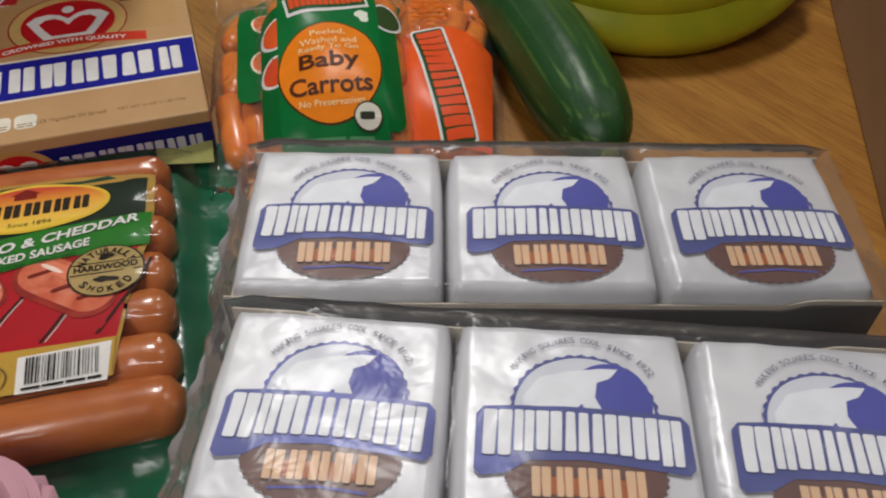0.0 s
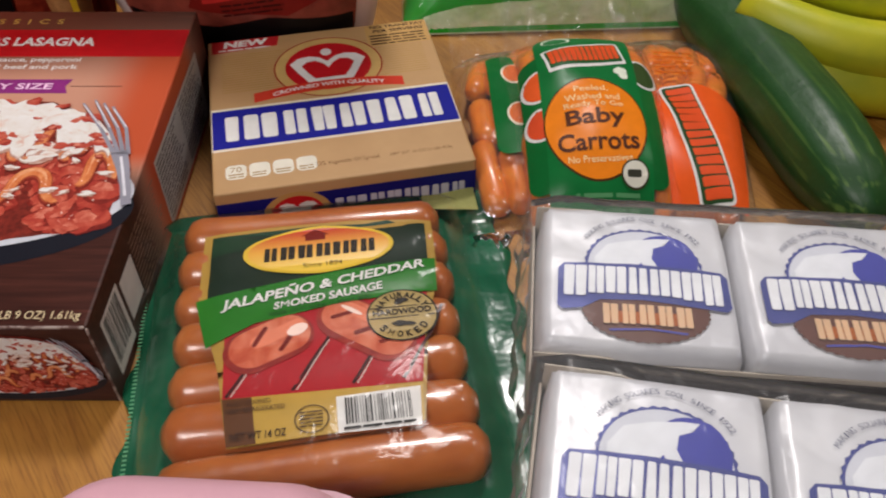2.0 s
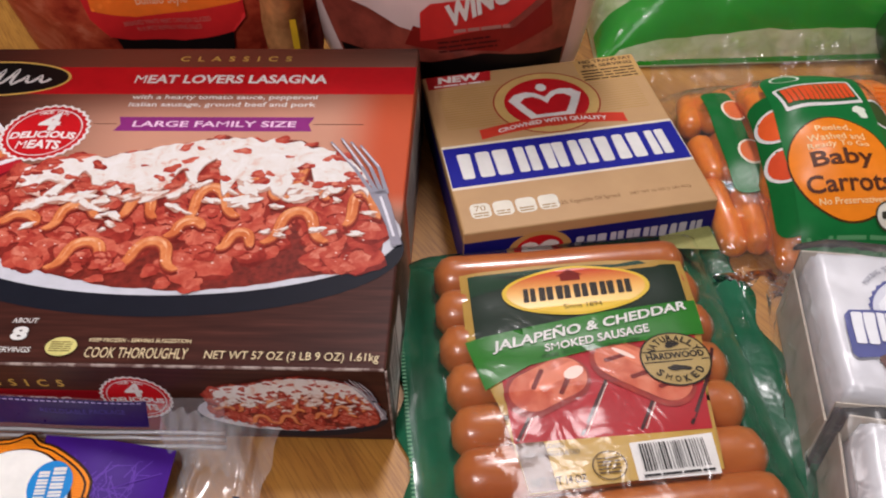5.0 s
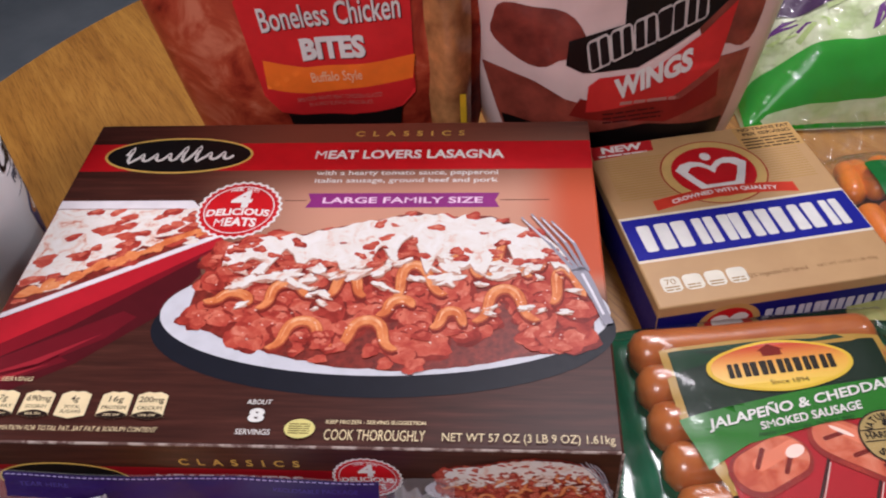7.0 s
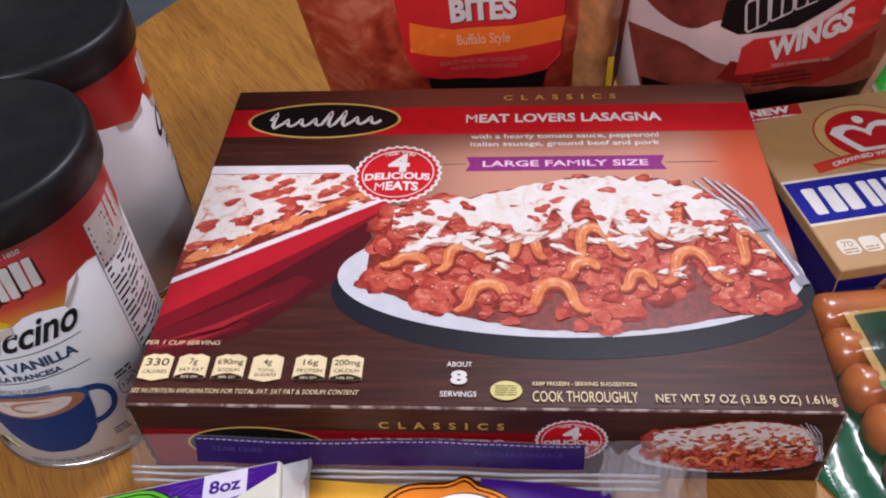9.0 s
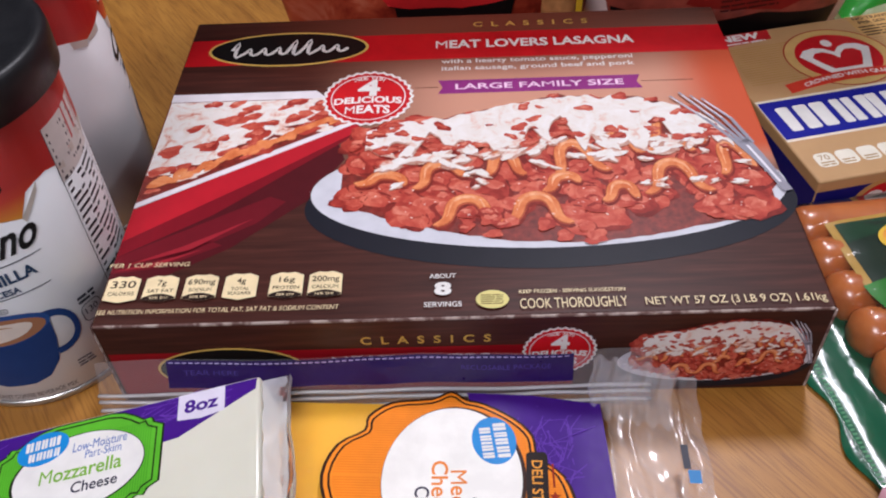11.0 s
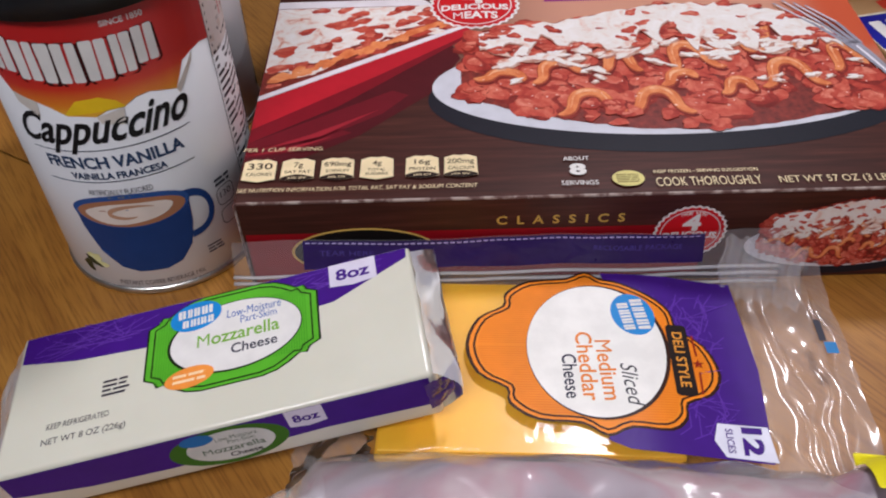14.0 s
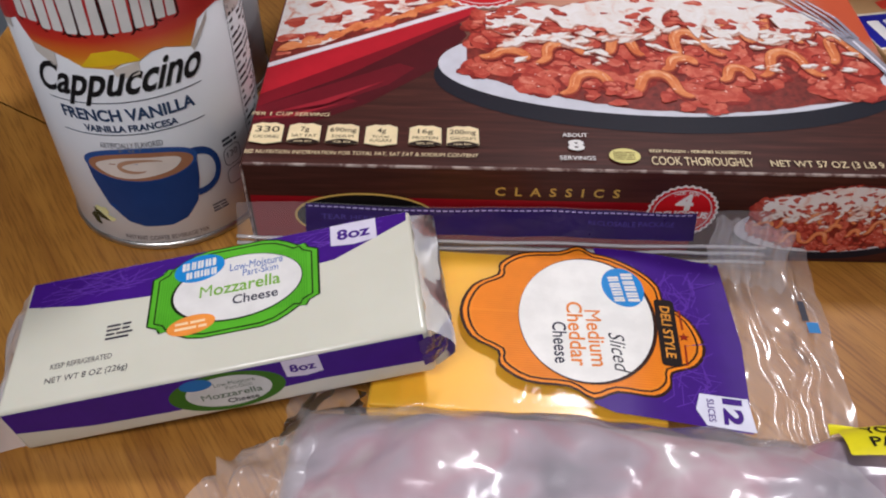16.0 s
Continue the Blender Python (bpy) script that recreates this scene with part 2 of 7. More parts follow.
def letters(body, bold=0.0, shear=0.0):
    """The outlines of a line of writing, one unit high, as (points, faces) with its width."""
    key = (body, bold, shear)
    if key not in LETTERS:
        def outline(text, offset, lean):
            cu = bpy.data.curves.new("line", "FONT")
            cu.body, cu.size, cu.offset, cu.shear, cu.resolution_u, cu.fill_mode = text, 1.0, offset, lean, 3, "FRONT"
            ob = bpy.data.objects.new("line", cu)
            scene.collection.objects.link(ob)
            bpy.context.view_layer.update()
            me = bpy.data.meshes.new_from_object(ob.evaluated_get(bpy.context.evaluated_depsgraph_get()))
            pts = [(v.co.x, v.co.y) for v in me.vertices]
            faces = [tuple(p.vertices) for p in me.polygons]
            bpy.data.objects.remove(ob), bpy.data.curves.remove(cu), bpy.data.meshes.remove(me)
            return pts, faces
        pts, faces = outline(body, bold, 0.0)
        if bold and "M" in body:
            # a thickened M closes on itself: it keeps its plain outline
            wide = max(p[0] for p in outline("M", 0.0, 0.0)[0]) - min(p[0] for p in outline("M", 0.0, 0.0)[0])
            spans = []
            for i, ch in enumerate(body):
                if ch == "M":
                    right = max(p[0] for p in outline(body[:i + 1], 0.0, 0.0)[0])
                    spans.append((right - wide - bold, right + bold))
            mid = lambda f, q: sum(q[k][0] for k in f) / len(f)
            within = lambda x: any(a < x < b for a, b in spans)
            thin, tf = outline(body, 0.0, 0.0)
            faces = [f for f in faces if not within(mid(f, pts))] + [tuple(k + len(pts) for k in f) for f in tf if within(mid(f, thin))]
            pts = pts + thin
        LETTERS[key] = ([(x + shear * y, y) for x, y in pts], faces)
    return LETTERS[key]


def line(body, cx, cy, w, h, bold=0.0, shear=0.0, turn=0.0, arch=0.0):
    """A line of writing fitted into w x h about its middle; arch lifts its middle."""
    pts, faces = letters(body, bold, shear)
    x0, x1 = min(p[0] for p in pts), max(p[0] for p in pts)
    y0, y1 = min(p[1] for p in pts), max(p[1] for p in pts)
    c, s, out = math.cos(radians(turn)), math.sin(radians(turn)), []
    for x, y in pts:
        u, v = (x - x0) / (x1 - x0) - 0.5, (y - y0) / (y1 - y0) - 0.5
        x, y = u * w, v * h + arch * (1 - 4 * u * u)
        out.append((cx + c * x - s * y, cy + s * x + c * y))
    return [[out[i] for i in f] for f in faces]


def arc_line(body, cx, cy, r, h, start, end, bold=0.0):
    """Writing set round a circle, from one angle to another."""
    out, n = [], len(body)
    for i, ch in enumerate(body):
        if ch == " ":
            continue
        a = start + (end - start) * (i + 0.5) / n
        w = h * (0.28 if ch in "I1'" else 0.72)
        inward = end > start
        turn = a + 90 if inward else a - 90
        out += line(ch, cx + r * math.cos(radians(a)), cy + r * math.sin(radians(a)), w, h, bold, 0, turn)
    return out


def plaques(widths, cx, cy, w, h, turn=0.0, lean=0.0, gap=0.14, ends=0.0, arch=0.0, seed=1, grow=0.0):
    """A brand's name as a row of plain upright bars, two to a place; ends: extra drop of the outer ones; grow: a rim all round."""
    rng = random.Random(seed)
    total, x, out = sum(widths), -w / 2, []
    for k, q in enumerate(widths):
        bw = q / total * w
        mid, half = x + bw / 2, bw * (1 - gap) / 2 + grow
        u = mid / w
        far = abs(2 * u) ** 3
        y1 = h / 2 + arch * (1 - 4 * u * u) + grow
        y0 = -h / 2 + arch * (1 - 4 * u * u) - ends * far - grow
        pair = ((mid - half, mid - half * 0.1), (mid + half * 0.1, mid + half)) if q > 0.6 and not grow else ((mid - half, mid + half),)
        for a, b in pair:
            c, e = min(b - a, h) * 0.14, rng.uniform(-0.1, 0.1) * (b - a)
            p = [(a + c, y0), (b - c, y0), (b, y0 + c), (b - e, y1 - c), (b - c - e, y1), (a + c + e, y1), (a + e, y1 - c), (a, y0 + c)]
            out.append([(x1 + lean * y, y) for x1, y in p])
        x += bw
    return moved(out, cx, cy, turn)


def script(n, cx, cy, w, h, thick, turn=0.0, lean=0.3, tall=(0,), seed=1):
    """A brand's handwriting as one plain looping band."""
    rng = random.Random(seed)
    pts = []
    for k in range(n * 8 + 1):
        q = k / 8
        amp = h / 2 * (2.0 if int(q) in tall else 1.0)
        y = amp * math.sin(q * 2 * math.pi) * (1 if int(q) in tall else 0.9)
        pts.append((-w / 2 + w * k / (n * 8) + lean * y + 0.12 * h * math.cos(q * 2 * math.pi), y + (h * 0.35 if int(q) in tall else 0)))
    segs = [ribbon(pts[i:i + 5], thick) for i in range(0, len(pts) - 4, 4)]
    return moved(segs, cx, cy, turn)


def bars(rng, x0, y0, x1, y1, rows, fill=0.6, ragged=0.25):
    """Small print that cannot be read, as plain bars, line by line."""
    out, step = [], (y1 - y0) / rows
    for r in range(rows):
        y, x = y1 - (r + 0.5) * step, x0
        end = x1 - rng.uniform(0, ragged) * (x1 - x0)
        while x < end:
            w = min(rng.uniform(1.4, 4.5) * step, end - x)
            out.append(rect(x, y - step * fill / 2, x + w, y + step * fill / 2))
            x += w + step * 0.35
    return out


def flat_face(z, x0=0.0, y0=0.0, turn=0.0):
    c, s = math.cos(radians(turn)), math.sin(radians(turn))
    return lambda u, v, h: (x0 + (c * u - s * v) / 1000, y0 + (s * u + c * v) / 1000, z + h)


def front_face(y, x0=0.0, z0=0.0):
    return lambda u, v, h: (x0 + u / 1000, y - h, z0 + v / 1000)


def printed(name, polys, material, parent, face, layer, label="", fine=0.0, step=0.0):
    """Lays flat shapes on a face, a hair above it; fine: the longest cell in mm on a bent face; step: lift from shape to shape."""
    verts, faces = [], []
    lift = 0.00004 * layer
    for i, p in enumerate(polys):
        h = lift + step * i
        base = len(verts)
        if len(p) <= 4 and not fine:
            verts += [face(x, y, h) for x, y in p]
            faces.append(tuple(range(base, base + len(p))))
            continue
        if not fine:
            verts += [face(x, y, h) for x, y in p]
            for tri in geometry.tessellate_polygon([[Vector((x, y, 0)) for x, y in p]]):
                faces.append(tuple(base + k for k in tri))
            continue
        bm = bmesh.new()
        vs = [bm.verts.new((x, y, 0)) for x, y in p]
        if len(p) > 4:
            for tri in geometry.tessellate_polygon([[v.co for v in vs]]):
                try:
                    bm.faces.new([vs[k] for k in tri])
                except ValueError:
                    pass
        else:
            bm.faces.new(vs)
        for axis in (0, 1):
            lo, hi = min(q[axis] for q in p), max(q[axis] for q in p)
            k = math.floor(lo / fine) + 1
            while k * fine < hi:
                co, no = [0, 0, 0], [0, 0, 0]
                co[axis], no[axis] = k * fine, 1
                bmesh.ops.bisect_plane(bm, geom=bm.verts[:] + bm.edges[:] + bm.faces[:], plane_co=co, plane_no=no)
                k += 1
        bm.verts.index_update()
        verts += [face(v.co.x, v.co.y, h) for v in bm.verts]
        faces += [tuple(base + v.index for v in f.verts) for f in bm.faces]
        bm.free()
    me = bpy.data.meshes.new(name)
    me.from_pydata(verts, [], faces)
    if fine:
        me.shade_smooth()
    bm = bmesh.new()
    bm.from_mesh(me)
    up = Vector(face(0, 0, 0.001)) - Vector(face(0, 0, 0))
    for f in bm.faces:
        if not fine and f.normal.dot(up) < 0:
            f.normal_flip()
    bm.to_mesh(me), bm.free()
    ob = linked(name, me, material, parent, label)
    if len(polys) > 1 and not name.endswith("text"):
        tagged(ob, kind="stuff")
    return ob



# ---- materials of the place ----
OAK = wood("honey_oak", (0.46, 0.222, 0.038), (0.37, 0.164, 0.025), (0.25, 0.099, 0.014), 25.0, 0.36, 0.12)
FLOOR = plain("floor_vinyl", (0.36, 0.40, 0.44), (0.28, 0.32, 0.36), 6.0, 0.5)
WALL = plain("wall_paint", (0.38, 0.41, 0.45), (0.34, 0.37, 0.41), 3.0, 0.7)
CEIL = plain("ceiling_paint", (0.6, 0.58, 0.56), (0.56, 0.54, 0.52), 3.0, 0.8)

# ---- structure: a room round the table ----
RX0, RX1, RY0, RY1, RZ0, RZ1 = -2.6, 2.2, -2.2, 2.9, -0.75, 1.65
for nm, b, mt in (
        ("floor", (RX0, RY0, RZ0 - 0.1, RX1, RY1, RZ0), FLOOR),
        ("ceiling", (RX0, RY0, RZ1, RX1, RY1, RZ1 + 0.1), CEIL),
        ("wall_west", (RX0 - 0.1, RY0, RZ0, RX0, RY1, RZ1), WALL),
        ("wall_east", (RX1, RY0, RZ0, RX1 + 0.1, RY1, RZ1), WALL),
        ("wall_north", (RX0 - 0.1, RY1, RZ0 - 0.1, RX1 + 0.1, RY1 + 0.1, RZ1 + 0.1), WALL),
        ("wall_south", (RX0 - 0.1, RY0 - 0.1, RZ0 - 0.1, RX1 + 0.1, RY0, RZ1 + 0.1), WALL)):
    tagged(part(nm, box_bm(*b, bevel=0), mt), nm.split("_")[0] + " of the room in plain matte finish", nm.split("_")[0], kind="structure")


# ---- the table: a round-ended top, long axis turned ----
def table():
    ob = thing("dining_table", pose(-0.227, 0.425, 0, 0, 0, -30), "honey oak dining table with rounded ends and a leaf seam", "table")
    R, L = 0.562, 0.6

    def leaf(y0, y1):
        ring = []
        for k in range(121):
            a = radians(90 + 180 * k / 120)
            ring.append((R * math.cos(a), R * math.sin(a)))
        for k in range(121):
            a = radians(-90 + 180 * k / 120)
            ring.append((L + R * math.cos(a), R * math.sin(a)))
        inner = []
        for x, y in ring:
            inner.append((x, min(max(y, y0), y1)))
        bm = bmesh.new()
        vs = []
        for q in inner:
            if not vs or (Vector(q) - Vector(vs[-1])).length > 1e-5:
                vs.append(q)
        f = bm.faces.new([bm.verts.new((x, y, -0.024)) for x, y in vs])
        top = bmesh.ops.extrude_face_region(bm, geom=[f])
        tv = [v for v in top["geom"] if isinstance(v, bmesh.types.BMVert)]
        bmesh.ops.translate(bm, verts=tv, vec=(0, 0, 0.024))
        te = [e for e in bm.edges if all(abs(v.co.z) < 1e-6 for v in e.verts)]
        bmesh.ops.bevel(bm, geom=te, offset=0.0004, segments=2, affect="EDGES")
        bmesh.ops.recalc_face_normals(bm, faces=bm.faces)
        return bm
    part("leaf", leaf(-2, -0.3431), OAK, ob)
    part("leaf", leaf(-0.34295, 2), OAK, ob)
    part("apron", box_bm(-0.18, -0.26, -0.11, L + 0.18, 0.26, -0.0245, 0.004), OAK, ob)
    for x in (-0.12, L + 0.12):
        for y in (-0.2, 0.2):
            bm = lathe_bm([(0.022, -0.75), (0.026, -0.72), (0.024, -0.5), (0.034, -0.3), (0.036, -0.112)], 20)
            bmesh.ops.translate(bm, verts=bm.verts, vec=(x, y, 0))
            part("leg", bm, OAK, ob)


table()

# ---- shared inks ----
WHITE, BLACK = ink(226, 224, 220), ink(22, 19, 19)
CREAM, GOLD = ink(233, 214, 170), ink(196, 160, 76, 0.35)
RED, DKRED = ink(196, 22, 30), ink(140, 16, 26)
BOARD = plain("grey_board_edge", (0.5, 0.44, 0.38), (0.4, 0.34, 0.28), 150.0, 0.8)


# ---- lasagne carton ----
def photo_backdrop():
    """The printed background: dark timber below, a warm glow behind the plate."""
    m, t, p = nodes_of("carton_photo_print")
    vec = coords(t)
    streak = t.nodes.new("ShaderNodeMapping")
    streak.inputs["Scale"].default_value = (6, 90, 90)
    t.links.new(vec, streak.inputs[0])
    timber = ramp(t, noisy(t, streak.outputs[0], 4.0, 4.0), [(0.3, (0.034, 0.010, 0.007)), (0.55, (0.056, 0.016, 0.011)), (0.75, (0.084, 0.025, 0.017))])
    sep = t.nodes.new("ShaderNodeSeparateXYZ")
    t.links.new(vec, sep.inputs[0])

    def fade(sock, a, b):
        n = node(t, "ShaderNodeMapRange", From_Min=a, From_Max=b)
        n.interpolation_type = "SMOOTHSTEP"
        t.links.new(sock, n.inputs[0])
        return n.outputs[0]

    def times(a, b):
        n = t.nodes.new("ShaderNodeMath")
        n.operation = "MULTIPLY"
        t.links.new(a, n.inputs[0]), t.links.new(b, n.inputs[1])
        return n.outputs[0]
    X, Y = sep.outputs[0], sep.outputs[1]
    glow = times(times(fade(X, 0.07, 0.17), fade(Y, 0.075, 0.11)), fade(Y, 0.245, 0.165))
    col = mixed(t, glow, timber, (0.56, 0.28, 0.19))
    ember = times(times(fade(X, 0.265, 0.30), fade(Y, 0.09, 0.11)), fade(Y, 0.215, 0.19))
    col = mixed(t, ember, col, (0.52, 0.085, 0.03))
    brown = times(fade(Y, 0.16, 0.21), fade(X, 0.02, 0.14))
    col = mixed(t, times(brown, fade(X, 0.34, 0.18)), col, (0.17, 0.045, 0.026))
    t.links.new(col, p.inputs["Base Color"])
    p.inputs["Roughness"].default_value = 0.42
    p.inputs["Specular IOR Level"].default_value = 0.18
    bumped(t, p, noisy(t, vec, 14.0), 0.06, 0.002)
    return m


def mottled(name, stops, scale=150.0, distort=0.6, shift=0.25, rough=0.42):
    """Printed food: tones that flow within a piece and change from piece to piece."""
    m, t, p = nodes_of(name)
    vec = coords(t)
    n = noisy(t, vec, scale, 4.0, 0.6, distort)
    g, ma = t.nodes.new("ShaderNodeNewGeometry"), t.nodes.new("ShaderNodeMath")
    ma.operation = "MULTIPLY_ADD"
    ma.inputs[1].default_value = shift
    t.links.new(g.outputs["Random Per Island"], ma.inputs[0]), t.links.new(n, ma.inputs[2])
    t.links.new(ramp(t, ma.outputs[0], [(q + shift / 2, c) for q, c in stops]), p.inputs["Base Color"])
    p.inputs["Roughness"].default_value = rough
    p.inputs["Specular IOR Level"].default_value = 0.16
    return m


SAUCE = islands("print_sauce", [(0.0, (0.20, 0.022, 0.014)), (1.0, (0.20, 0.022, 0.014))], scale=330.0, amount=0.8)
MEAT = mottled("print_meat", [(0.30, (0.26, 0.024, 0.017)), (0.44, (0.40, 0.046, 0.031)), (0.56, (0.50, 0.080, 0.050)), (0.72, (0.62, 0.16, 0.10))], 95.0, 0.6, 0.22)
MEAT_LIT = mottled("print_meat_light", [(0.34, (0.46, 0.070, 0.046)), (0.50, (0.54, 0.11, 0.07)), (0.66, (0.66, 0.22, 0.15))], 150.0, 0.8, 0.2)
MEAT_DIM = mottled("print_meat_dark", [(0.35, (0.16, 0.015, 0.012)), (0.65, (0.28, 0.03, 0.021))], 120.0, 0.5, 0.2)
PASTA = mottled("print_pasta", [(0.34, (0.58, 0.14, 0.045)), (0.52, (0.70, 0.23, 0.08)), (0.70, (0.78, 0.33, 0.14))], 110.0, 0.4, 0.0)
PASTA_DIM = mottled("print_pasta_shade", [(0.35, (0.30, 0.045, 0.02)), (0.65, (0.46, 0.09, 0.04))], 110.0, 0.4, 0.0)
PASTA_LIT = mottled("print_pasta_light", [(0.38, (0.70, 0.25, 0.10)), (0.62, (0.82, 0.46, 0.26))], 160.0, 0.4, 0.0)
CHEESE = mottled("print_cheese", [(0.27, (0.52, 0.16, 0.10)), (0.36, (0.72, 0.50, 0.42)), (0.46, (0.74, 0.69, 0.64)), (0.7, (0.79, 0.77, 0.75))], 120.0, 1.2, 0.08)
CHEESE_DIM = mottled("print_cheese_shade", [(0.35, (0.40, 0.16, 0.11)), (0.65, (0.62, 0.42, 0.34))], 200.0, 0.6, 0.1)
NOODLE_SHADE = mottled("print_noodle_shade", [(0.35, (0.16, 0.015, 0.011)), (0.65, (0.26, 0.03, 0.02))], 200.0, 0.5, 0.0)
SPARK = ink(250, 226, 212, 0.3)


def noodle(x, y, length, amp, turn, waves):
    """The middle line of a ruffled noodle, from trough to trough."""
    c, s, out = math.cos(radians(turn)), math.sin(radians(turn)), []
    n = int(26 * waves)
    for k in range(n + 1):
        a = k / n * waves * 2 * math.pi
        px, py = (k / n - 0.5) * length + 0.05 * length / waves * math.sin(2 * a), -1.2 * amp * math.cos(a)
        out.append((x + c * px - s * py, y + s * px + c * py))
    return out


def plate_of_lasagne(ob, face, seed, k, ox, oy):
    """The printed plate of lasagne, about 230 mm wide at k = 1; ox, oy: its lower left."""
    rng = random.Random(seed)
    put = lambda polys: moved(polys, ox, oy, 0, k)
    up = lambda u: float(np.interp(u, (0, 0.04, 0.12, 0.27, 0.4, 0.55, 0.75, 0.88, 0.95, 1), (72, 98, 106, 110, 119, 126, 122, 111, 92, 62)))
    low = lambda u: 46 - 8 * u - 27 * math.sin(math.pi * u) ** 0.8

    def inside(a=0.0, b=1.0):
        u = rng.uniform(0.02, 0.98)
        lo, hi = low(u), up(u)
        return u, 14 + u * 208, lo + (hi - lo) * rng.uniform(a, b)
    dish = oval(115, 52, 115.5, 40.5, 72)
    printed("printed_plate", put([oval(115, 42, 117.5, 43, 72)]), ink(26, 28, 38), ob, face, 4)
    printed("printed_plate", put([dish]), ink(205, 206, 214), ob, face, 5)
    n = 40
    mound = [(14 + 208 * i / n, low(i / n) + rng.uniform(-0.8, 0.8)) for i in range(n + 1)] + [(14 + 208 * i / n, up(i / n) + rng.uniform(-1.5, 1.5)) for i in range(n, -1, -1)]
    printed("printed_sauce", put([mound]), SAUCE, ob, face, 6)
    dark, mid, lit, spark = [], [], [], []
    for _ in range(230):
        u, x, y = inside(0.03, 0.95)
        r = rng.uniform(4.5, 10.5)
        t = rng.uniform(-40, 40)
        dark.append(blob(rng, x + 0.3, y - 0.8, r * 1.06, r * 0.78, t, 0.24, 18))
        mid.append(blob(rng, x, y, r, r * 0.74, t, 0.26, 18))
        lit.append(blob(rng, x - 0.5, y + r * 0.22, r * 0.6, r * 0.34, t, 0.3, 14))
        if rng.random() < 0.6:
            spark.append(blob(rng, x + rng.uniform(-2, 2), y + rng.uniform(0, 2), rng.uniform(0.25, 0.8), rng.uniform(0.2, 0.45), t, 0.4, 7))
    # pieces lie over one another from the back of the plate to its front
    order = sorted(range(len(mid)), key=lambda i: -mid[i][0][1])
    pile = 6e-7
    for src, mt, l in ((dark, MEAT_DIM, 0.0), (mid, MEAT, 2e-7), (lit, MEAT_LIT, 4e-7)):
        printed("printed_meat", put([src[i] for i in order]), mt, ob, face, 7 + l / 4e-5, step=pile)
    shade, band, shine, edge = [], [], [], []
    for x, y, ln, am, t, w in ((76, 37, 34, 7, 3, 1.0), (109, 37, 34, 7.5, -2, 1.0), (150, 47, 19, 4.5, 0, 0.9), (178, 57, 34, 9, 2, 1.0), (209, 70, 20, 9, 8, 0.9),
                               (180, 91, 24, 12, 0, 1.0), (201, 89, 17, 5, 8, 0.9), (131, 73, 31, 10, 10, 1.0), (155, 87, 23, 9, 0, 1.0), (62, 64, 30, 6, 14, 0.9), (95, 70, 22, 6.5, 0, 1.0), (34, 60, 26, 4, -14, 0.8), (122, 55, 20, 4, 6, 0.8)):
        c = noodle(x, y, ln, am, t, w)
        taper = lambda q: math.sin(math.pi * min(1, max(0, q))) ** 0.35
        shade += strip([(a + 0.5, b - 2.6) for a, b in c], lambda q: 0.4 + 7.0 * taper(q))
        edge += strip([(a + 0.1, b - 0.7) for a, b in c], lambda q: 0.5 + 6.6 * taper(q))
        band += strip(c, lambda q: 0.4 + 5.4 * taper(q))
        shine += strip([(a - 0.2, b + 1.0) for a, b in c[4:-4]], lambda q: 0.2 + 1.8 * math.sin(math.pi * q) ** 2)
    printed("printed_pasta", put(shade), NOODLE_SHADE, ob, face, 14.2, step=2e-7)
    printed("printed_pasta", put(edge), PASTA_DIM, ob, face, 16.0, step=2e-7)
    printed("printed_pasta", put(band), PASTA, ob, face, 18.0, step=2e-7)
    printed("printed_pasta", put(shine), PASTA_LIT, ob, face, 20.0, step=2e-7)
    front, fm = [], []
    for _ in range(24):
        u, x, y = inside(0.0, 0.2)
        r = rng.uniform(2.6, 5.2)
        front.append(blob(rng, x, y, r, r * 0.72, 0, 0.3, 16)), fm.append(blob(rng, x - 0.4, y + r * 0.22, r * 0.55, r * 0.3, 10, 0.35, 12))
    printed("printed_meat", put(front), MEAT, ob, face, 22.0, step=4e-7)
    printed("printed_meat", put(fm), MEAT_LIT, ob, face, 22.8, step=4e-7)
    # melted cheese: a ragged sheet over the top with drips, and loose threads below it
    cs, cw = [], []
    q = 150

    def melt(u):
        n = noise.noise((u * 9, seed, 0.5)) * 0.16 + noise.noise((u * 26, seed, 2.5)) * 0.15 + noise.noise((u * 60, seed, 4.5)) * 0.05
        return low(u) + (up(u) - low(u)) * min(0.9, 0.74 - 0.08 * math.sin(math.pi * u) + n)
    top_c = lambda u: low(u) + (up(u) - low(u)) * (0.985 + 0.03 * noise.noise((u * 30, seed, 7)))
    us = [0.05 + 0.9 * i / q for i in range(q + 1)]
    sheet = [(14 + 208 * u, melt(u)) for u in us] + [(14 + 208 * u, top_c(u)) for u in reversed(us)]
    cs.append([(x, y - 1.5) for x, y in sheet]), cw.append(sheet)
    for i in range(64):
        u, x, y = inside(0.5, 0.7) if i < 50 else inside(0.3, 0.5)
        r = rng.uniform(2.5, 8) if i < 46 else rng.uniform(1.6, 4)
        t = rng.uniform(-40, 60)
        cs.append(blob(rng, x + 0.3, y - 1.0, r * 1.04, r * 0.42, t, 0.42, 20)), cw.append(blob(rng, x, y, r, r * 0.36, t, 0.45, 20))
    printed("printed_cheese", put(cs), CHEESE_DIM, ob, face, 24, step=4e-7)
    printed("printed_cheese", put(cw), CHEESE, ob, face, 25, step=4e-7)
    chips, cl = [], []
